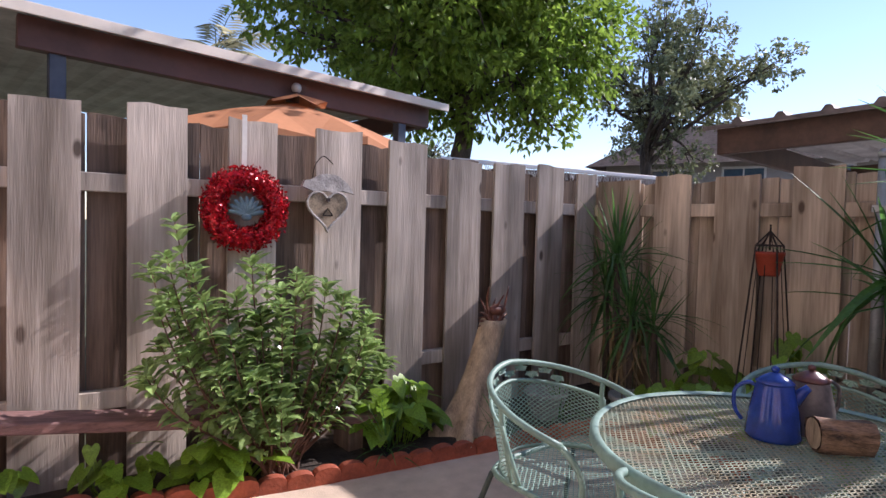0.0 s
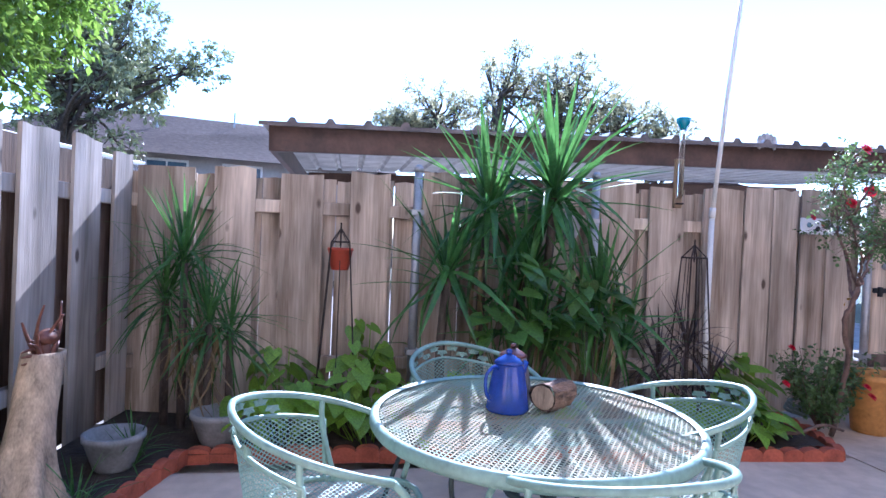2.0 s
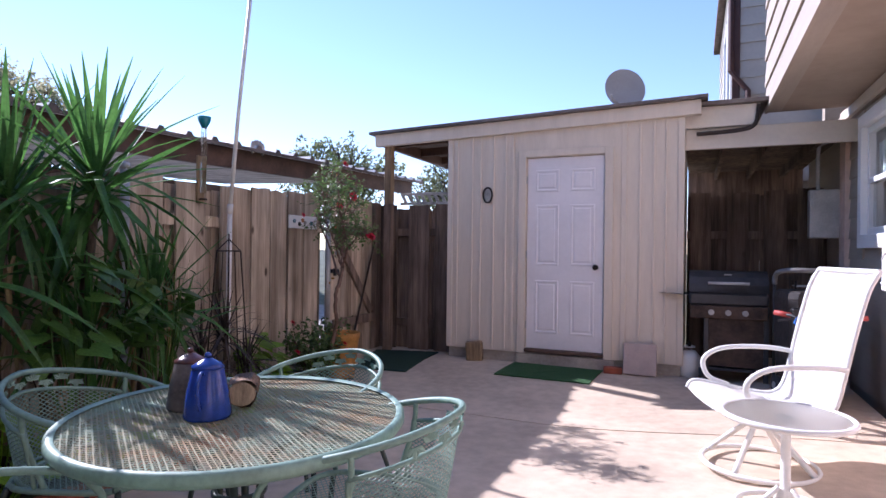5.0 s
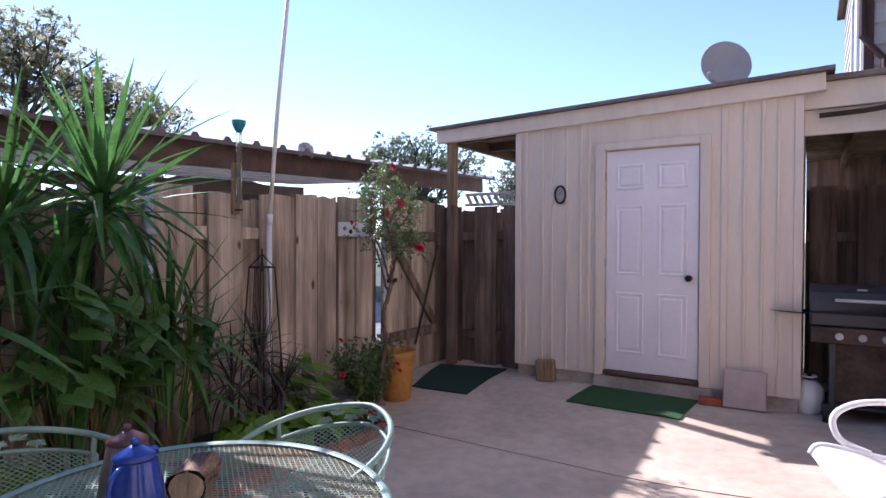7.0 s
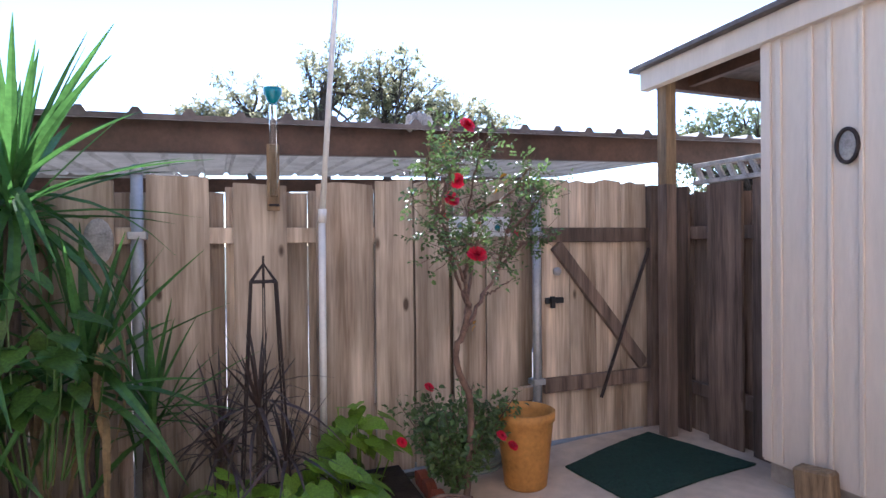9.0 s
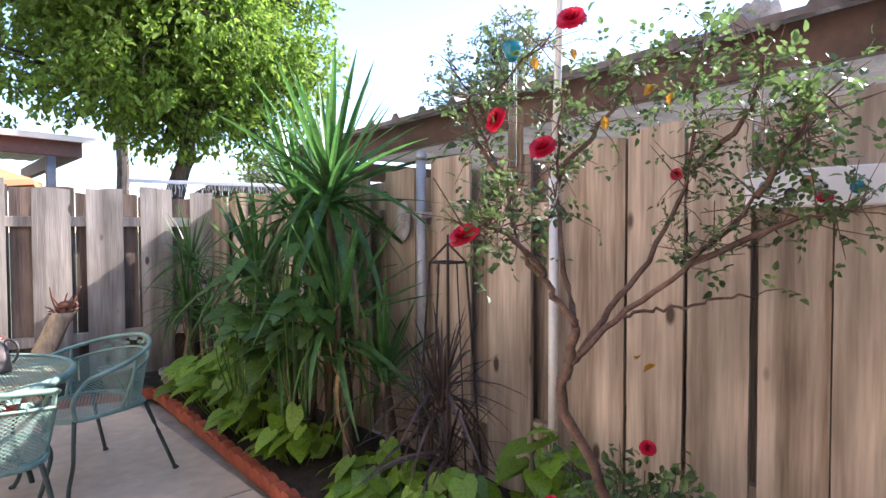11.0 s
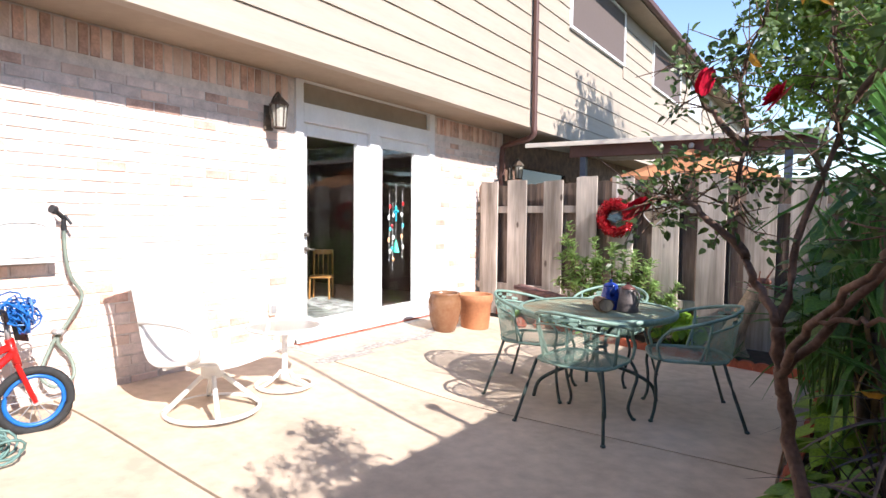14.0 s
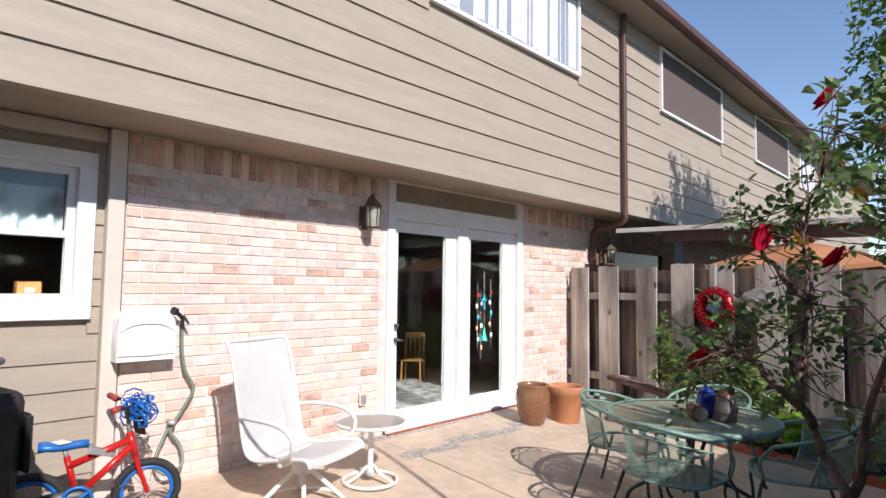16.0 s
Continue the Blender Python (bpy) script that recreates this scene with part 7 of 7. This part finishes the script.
# ---- posts, trellises and ornaments along the east fence ----
pl = thing("white_pole", "tall leaning white pole beside the fence", "pole", 4.45, -.88, .05)
part("lower_tube", tube(B(), [(0, 0, 0), (0, -.005, 1.55)], .021, 12), WPVC, pl, smooth=True)
part("coupling", tube(B(), [(0, -.005, 1.52), (-.002, -.008, 1.60)], .025, 12), WPVC, pl, smooth=True)
part("upper_tube", tube(B(), [(-.002, -.008, 1.58), (-.03, -.06, 2.4), (-.10, -.17, 3.9)], .017, 12), WPVC, pl, smooth=True)
rgauge = thing("glass_tube_feeder", "glass tube on wooden slat topped by turquoise bowl", "garden ornament", 4.507, -.62, 1.62)
part("slat", box(B(), -.012, .012, -.035, .035, .02, .40, .004), W_POST, rgauge)
part("glass_tube", tube(B(), [(-.035, 0, .10), (-.035, 0, .66)], .022, 14), glass_mat("clear_tube", (.95, .95, .92)), rgauge)
part("tube_holder", ring(B(), -.035, 0, .05, .026, .006, 14, 6), RUST, rgauge)
part("bowl", lathe(B(), [(.018, .62), (.03, .64), (.05, .68), (.052, .71), (.046, .71), (.03, .67), (.015, .66)], 18, -.035, 0), TURQ, rgauge, smooth=True)


def obelisk(label, x, y, top, foot, spread, group=""):
    o = thing("wire_trellis", label, "trellis", x, y, .05, 0, group)
    part("top_spike", tube(B(), [(0, 0, top - .16), (0, 0, top)], .006, 6), RUST, o)
    sh_ = .085
    for i in range(4):
        a = radians(45 + 90 * i)
        c, s = math.cos(a), math.sin(a)
        part("wire_leg", tube(B(), [(0, 0, top - .04), (c * sh_, s * sh_, top - .13), (c * spread, s * spread, foot)], .0055, 6), RUST, o)
    part("hoop", tube(B(), [(math.cos(radians(45 + 90 * i)) * sh_, math.sin(radians(45 + 90 * i)) * sh_, top - .13) for i in range(4)], .006, 6, closed=True), RUST, o)
    for i in range(4):
        a = radians(90 * i)
        part("wire_leg", tube(B(), [(math.cos(a) * sh_ * .7, math.sin(a) * sh_ * .7, top - .13), (math.cos(a) * spread * .75, math.sin(a) * spread * .75, foot)], .003, 5), RUST, o)
    part("hoop", tube(B(), [(math.cos(radians(45 + 90 * i)) * spread * .9, math.sin(radians(45 + 90 * i)) * spread * .9, foot + .12) for i in range(4)], .005, 6, closed=True), RUST, o)
    return o


obelisk("rusty wire obelisk trellis over the dark dracaena", 4.11, -.53, 1.34, .02, .17, "wire trellises")
ob2 = obelisk("rusty wire obelisk trellis holding a red pot", 4.33, 1.95, 1.35, .02, .20, "wire trellises")
rp_ = thing("red_pot", "small red clay pot hanging inside the wire trellis", "pot", 4.33, 1.95, 1.08)
part("pot_body", lathe(B(), [(.055, 0), (.06, .01), (.082, .13), (.088, .135), (.086, .15), (.07, .14), (.05, .02)], 20), mat("bright_red_clay", (.42, .06, .025), .7, var=.15), rp_, smooth=True)
bm = B()
for i in range(3):
    a = 2.1 * i
    tube(bm, [(.08 * math.cos(a), .08 * math.sin(a), .14), (0, 0, .27)], .003, 4)
part("hanging_wire", bm, RUST, rp_)
pk = thing("mosaic_plank", "whitewashed wall plank set with coloured stones", "wall ornament", 4.50, -1.92, 1.55)
bm = B()
box(bm, -.02, 0, -.22, .22, -.065, .065, .006)
part("plank", bm, WHITE, pk)
for y, m_ in ((.15, TEAL), (.07, RUST), (-.02, PALEM), (-.12, TURQ), (.02, TERRAP)):
    part("stone", blob(B(), (-.024, y, random.uniform(-.02, .02)), .012, .022, .022, 8), m_, pk)
rc = thing("carved_stone", "pale oval carved face-less stone hung on the fence", "wall ornament", 4.48, .25, 1.47)
bm = B()
blob(bm, (0, 0, 0), .02, .07, .12, 16)
for z in (-.04, 0, .04):
    box(bm, -.026, -.018, -.04, .04, z - .004, z + .004)
part("stone_body", bm, PALEM, rc)
hs = thing("coiled_hose", "grey coiled hose ring leaning at the fence foot", "hose", 4.36, -1.78, .05)
bm = B()
for k_ in range(3):
    ring(bm, 0, 0, .03 + .025 * k_, .19 - .01 * k_, .013, 28, 6)
part("hose_coils", bm, HOSE, hs, smooth=True)
for x, y, r in ((3.95, 2.62, .15), (3.58, 3.06, .14)):
    gp = thing("grey_planter", "low grey stone planter bowl in corner bed", "pot", x, y, .05, group="grey planters")
    part("bowl", lathe(B(), [(r * .6, 0), (r * .7, .02), (r, .15), (r * 1.08, .16), (r * 1.08, .19), (r * .92, .19), (r * .8, .1)], 24), mat("grey_stone", (.28, .28, .27), .9, var=.2, scale=9), gp, smooth=True)

# ---- ornaments on the north fence ----
Wx, Wz = 1.70, 1.40
Wy = fence_y(Wx) - .06
wr = thing("wreath", "red tinsel wreath with painted shell centre on fence", "wreath", Wx, Wy, Wz, ang)
bm = B()
ring(bm, 0, 0, 0, .165, .045, 30, 8, 'y')
part("wreath_core", bm, REDT, wr)
n_t = 3200
rs = np.random.RandomState(5)
th = rs.uniform(0, 6.283, n_t)
ph = rs.uniform(0, 6.283, n_t)
rr = .045 + .022 * rs.uniform(0, 1, n_t)
cx_ = np.stack([np.cos(th), 0 * th, np.sin(th)], 1)
P = cx_ * .165 + cx_ * (np.cos(ph) * rr)[:, None] + np.stack([0 * th, np.sin(ph) * rr, 0 * th], 1)
D = rs.normal(size=(n_t, 3))
D /= np.linalg.norm(D, axis=1)[:, None]
N2 = rs.normal(size=(n_t, 3))
N2 -= D * np.sum(N2 * D, axis=1)[:, None]
N2 /= np.linalg.norm(N2, axis=1)[:, None]
tin = fast_leaves("tinsel", P, D, N2, .024, .014, REDT, wr, "glittering red tinsel foil")
for i in range(9):
    a = radians(-80 + 20 * i)
    part("shell_rib", blob(B(), (0, 0, 0), .015, .012, .05, 8, Matrix.Translation((.05 * math.sin(a), -.02, -.03 + .05 * math.cos(a))) @ pose(0, 0, 0, 0, math.degrees(a), 0)), TEAL, wr, "blue-grey scalloped shell rib", True)
part("shell_hinge", blob(B(), (0, -.024, -.045), .028, .014, .02, 10), TEAL, wr, "blue-grey shell hinge", True)
part("ribbon", box(B(), -.013, .013, .03, .034, .17, .50), WPVC, wr, "white hanging ribbon")
Hx = 2.16
hr = thing("heart_sign", "grey carved bird and heart sign hung on fence", "wall ornament", Hx, fence_y(Hx) - .05, 1.42, ang)
bm = B()
pts = []
for i in range(28):
    t = 2 * math.pi * i / 28
    pts.append((.0078 * 16 * math.sin(t) ** 3, 0, .0078 * (13 * math.cos(t) - 5 * math.cos(2 * t) - 2 * math.cos(3 * t) - math.cos(4 * t))))
f_ = bm.faces.new([bm.verts.new(q) for q in pts])
r_ = bmesh.ops.extrude_face_region(bm, geom=[f_])
for v in r_["geom"]:
    if isinstance(v, bmesh.types.BMVert):
        v.co.y -= .025
bmesh.ops.recalc_face_normals(bm, faces=bm.faces[:])
part("heart", bm, mat("weathered_heart_wood", (.40, .31, .21), .8, var=.35, scale=16), hr)
part("heart_rim", tube(B(), [(p[0], -.026, p[2]) for p in pts], .007, 6, closed=True), PALEM, hr, "pale raised rim")
bm = B()
prof = [(-.155, .12), (-.14, .155), (-.10, .16), (-.05, .19), (.0, .20), (.06, .19), (.12, .15), (.165, .09), (.09, .105), (.03, .095), (-.03, .10), (-.08, .09)]
f_ = bm.faces.new([bm.verts.new((x, 0, z)) for x, z in prof])
r_ = bmesh.ops.extrude_face_region(bm, geom=[f_])
for v in r_["geom"]:
    if isinstance(v, bmesh.types.BMVert):
        v.co.y -= .03
bmesh.ops.recalc_face_normals(bm, faces=bm.faces[:])
part("bird_board", bm, PALEM, hr)
bm = B()
box(bm, -.012, .012, -.033, -.030, .04, .06)
box(bm, -.03, .03, -.028, -.026, -.045, -.037)
tube(bm, [(-.03, -.028, -.04), (0, -.028, 0), (.03, -.028, -.04)], .004, 5)
part("carving", bm, RUST, hr)
part("wire_hook", tube(B(), curve_pts([(-.09, 0, .13), (-.07, 0, .24), (-.02, .0, .30), (.04, .0, .26)], 5), .003, 5), RUST, hr)
bd = thing("bench_plank", "weathered maroon plank bench along the grey fence", "bench", 0, 0, 0)
for x0, x1 in ((.42, 2.40),):
    p0, p1 = Vector((x0, fence_y(x0) - .16, .50)), Vector((x1, fence_y(x1) - .20, .22))
    d = p1 - p0
    bm = B()
    box(bm, 0, d.length, -.10, .10, -.03, .02, .006, Matrix.Translation(p0) @ pose(0, 0, 0, 0, math.degrees(math.atan2(-d.z, d.xy.length)), math.degrees(math.atan2(d.y, d.x))))
    part("seat_plank", bm, mat("faded_maroon_wood", (.24, .13, .115), .85, var=.3, scale=7, bump=.4, stretch=(.5, 6, 6)), bd)
    for t in (.08, .92):
        c = p0.lerp(p1, t)
        bm = B()
        box(bm, c.x - .05, c.x + .05, c.y - .08, c.y + .08, .03, c.z - .02, .004)
        part("bench_leg", bm, W_DARK, bd)

# carved stump with dark twisted wood on top
sp = thing("stump_post", "tall pale hollow tree stump with flared base", "stump", 2.94, 3.19, .05)
bm = B()
rg = []
for i in range(15):
    t = i / 14
    z = .68 * t
    cx, cy = .29 * t ** 1.15, .05 * t
    r = .088 + .10 * (1 - t) ** 4
    rr = []
    for k_ in range(20):
        a = 2 * math.pi * k_ / 20
        fl_ = 1 + (1 - t) ** 2.5 * .45 * math.sin(5 * a + .7) + .05 * noise.noise((3 * math.cos(a), 3 * math.sin(a), z * 6))
        rr.append(bm.verts.new((cx + r * fl_ * math.cos(a), cy + r * fl_ * math.sin(a), z)))
    rg.append(rr)
inner = [bm.verts.new((.29 + .072 * math.cos(2 * math.pi * k_ / 20), .05 + .072 * math.sin(2 * math.pi * k_ / 20), .68)) for k_ in range(20)]
deep = [bm.verts.new((.29 + .066 * math.cos(2 * math.pi * k_ / 20), .05 + .066 * math.sin(2 * math.pi * k_ / 20), .60)) for k_ in range(20)]
rg += [inner, deep]
for a, b in zip(rg, rg[1:]):
    for k_ in range(20):
        bm.faces.new((a[k_], a[(k_ + 1) % 20], b[(k_ + 1) % 20], b[k_]))
bm.faces.new(deep)
part("stump_body", bm, LOGE, sp, smooth=True)
dw = thing("driftwood", "dark red-brown twisted driftwood resting in the stump", "driftwood", 3.23, 3.24, .68)
random.seed(99)
DRIFT = mat("oiled_driftwood", (.17, .06, .035), .6, var=.3, scale=10)
part("knot", blob(B(), (.03, 0, .11), .08, .04, .04, 12), DRIFT, dw, smooth=True)
part("stem", tube(B(), [(0, 0, -.06), (0, 0, .12)], .025, 8), DRIFT, dw, smooth=True)
for i in range(12):
    a = random.uniform(0, 6.28)
    e = Vector((.13 * math.cos(a), .07 * math.sin(a), random.uniform(-.02, .28)))
    part("root", tube(B(), curve_pts([(0, 0, -.05), e * .5 + rnd_dir() * .03, e], 4), .014, 6, .004), DRIFT, dw, smooth=True)

# sun catchers behind the second door pane
for y, z1, items in ((2.16, 1.30, "beads"), (2.28, 1.42, "cross"), (2.40, 1.34, "stars"), (2.22, 1.20, "disc")):
    sc = thing("sun_catcher", "string of coloured glass charms hung behind glass", "sun catcher", XB - .10, y, z1, group="sun catchers")
    part("string", tube(B(), [(0, 0, .35), (0, 0, -.45)], .002, 4), BULBW, sc)
    if items == "cross":
        bm = B()
        box(bm, -.006, .006, -.015, .015, -.09, .09, .003)
        box(bm, -.006, .006, -.05, .05, .01, .04, .003)
        part("cross_charm", bm, TURQ, sc)
        part("tassel", lathe(B(), [(.006, -.30), (.02, -.36), (.042, -.46)], 10), mat("teal_tassel", (.02, .35, .25), .6), sc)
    else:
        for i in range(5):
            m_ = (REDT, BULBW, TURQ, TERRAP, PALEM)[(i + len(items)) % 5]
            part("bead", blob(B(), (0, .012 * (-1) ** i, .2 - .13 * i), .01, .022, .028, 8), m_, sc)

# ---- brick edging of the beds ----


def edging_mesh():
    bm = B()
    n = 8
    out = [(-.068, 0)] + [(-.068 * math.cos(math.pi * i / n), .06 + .032 * math.sin(math.pi * i / n)) for i in range(n + 1)] + [(.068, 0)]
    f = [bm.verts.new((x, -.028, z)) for x, z in out]
    r = [bm.verts.new((x, .028, z)) for x, z in out]
    bm.faces.new(f)
    bm.faces.new(r[::-1])
    for i in range(len(out)):
        j = (i + 1) % len(out)
        bm.faces.new((f[j], f[i], r[i], r[j]))
    bmesh.ops.recalc_face_normals(bm, faces=bm.faces[:])
    me = bpy.data.meshes.new("edging_brick")
    bm.to_mesh(me)
    bm.free()
    me.materials.append(TERRA)
    return me


EM = edging_mesh()
random.seed(5)


def edging(name, label, pts):
    e = tagged(new(name), label, "edging", "", "structure")
    for (x0, y0), (x1, y1) in zip(pts, pts[1:]):
        L = math.hypot(x1 - x0, y1 - y0)
        n = max(1, int(L / .128))
        a = math.degrees(math.atan2(y1 - y0, x1 - x0))
        for i in range(n):
            t = (i + .5) / n
            x, y = x0 + (x1 - x0) * t, y0 + (y1 - y0) * t
            ob = new("edging_brick", EM)
            ob.parent = e
            ob.matrix_basis = pose(x, y, max(0, floor_z(x, y)) - .01 + random.uniform(-.006, .004), random.uniform(-3, 3), random.uniform(-2, 2), a + random.uniform(-2, 2))
    return e


def ny_(x):
    return 3.36 - .235 * (x - 1.35)


edging("edging_north", "scalloped red terracotta edging along the north bed", [(.15, ny_(.15)), (1.5, ny_(1.5)), (2.7, ny_(2.7)), (3.80, ny_(3.80) - .02)])
edging("edging_east", "scalloped red terracotta edging along the east bed", [(3.80, 2.76), (3.74, 1.4), (3.66, 0.1), (3.58, -1.28), (3.95, -1.42), (4.40, -1.45)])

# ---- bricks of the house wall ----
random.seed(6)


def brick_mesh(L, H, D, material):
    bm = B()
    box(bm, 0, D, -L / 2, L / 2, -H / 2, H / 2)
    es = [e for e in bm.edges if all(v.co.x > D * .5 for v in e.verts)]
    bmesh.ops.bevel(bm, geom=es, offset=.004, segments=1, affect='EDGES')
    me = bpy.data.meshes.new("brick")
    bm.to_mesh(me)
    bm.free()
    me.materials.append(material)
    return me


BM_ = [brick_mesh(.196, .066, .009, m_) for m_ in (BRICK_W, BRICK_W, BRICK_W, BRICK_W, BRICK_W, BRICK_W, BRICK_W, BRICK, BRICK, BRICK, BRICK, BRICK_O)]
HALF = [brick_mesh(.094, .066, .009, m_) for m_ in (BRICK_W, BRICK_W, BRICK, BRICK_O)]
SOLD = [brick_mesh(.062, .205, .009, m_) for m_ in (BRICK, BRICK_O, BRICK, BRICK_O, BRICK)]
stuff_v = {0: [], 1: [], 2: []}
count = 0
PITCH = .0775
rows_ = int((2.43 - .12) / PITCH)


def place_brick(me, y, z, near):
    global count
    x = XB - .012 + random.uniform(-.003, .001)
    if near and count < 300:
        ob = new("brick", me)
        ob.parent = brick_wall
        ob.matrix_basis = pose(x, y, z, random.uniform(-.5, .5), 0, 0)
        count += 1
    else:
        k_ = {BRICK_W.name: 0, BRICK.name: 1, BRICK_O.name: 2}[me.materials[0].name]
        stuff_v[k_].append((me, x, y, z))


for r in range(rows_):
    z = .155 + r * PITCH
    y = -1.72 + (.105 if r % 2 else 0) + .104
    if r % 2:
        place_brick(random.choice(HALF), -1.72 + .05, z, True)
    while y + .1 < 4.72:
        a, b = y - .098, y + .098
        if b < .655 or a > 2.905:
            place_brick(random.choice(BM_), y, z, b < .655)
        elif a < .655 - .09:
            place_brick(random.choice(HALF), a + .047, z, True)
        elif b > 2.905 + .09:
            place_brick(random.choice(HALF), b - .047, z, False)
        y += .2085
y = -1.68
while y < 4.70:
    if y < .62 or y > 2.94:
        place_brick(random.choice(SOLD), y, 2.545, False)
    y += .0745
for k_, lst in stuff_v.items():
    vs, fs = [], []
    for me, x, y, z in lst:
        o = len(vs)
        vs += [(v.co.x + x, v.co.y + y, v.co.z + z) for v in me.vertices]
        fs += [tuple(i + o for i in p.vertices) for p in me.polygons]
    me = bpy.data.meshes.new("brick_mass")
    me.from_pydata(vs, [], fs)
    me.materials.append((BRICK_W, BRICK, BRICK_O)[k_])
    ob = new("brick_mass", me)
    ob.parent = brick_wall
    ob["kind"] = "stuff"
# brick step under the doors
bs = tagged(new("door_step"), "row of dark red bricks under the door sill", "step", "", "structure")
ST = brick_mesh(.098, .055, .10, TERRA)
y = .70
while y < 2.88:
    ob = new("brick", ST)
    ob.parent = bs
    ob.matrix_basis = pose(XB - .03, y, .135)
    y += .108
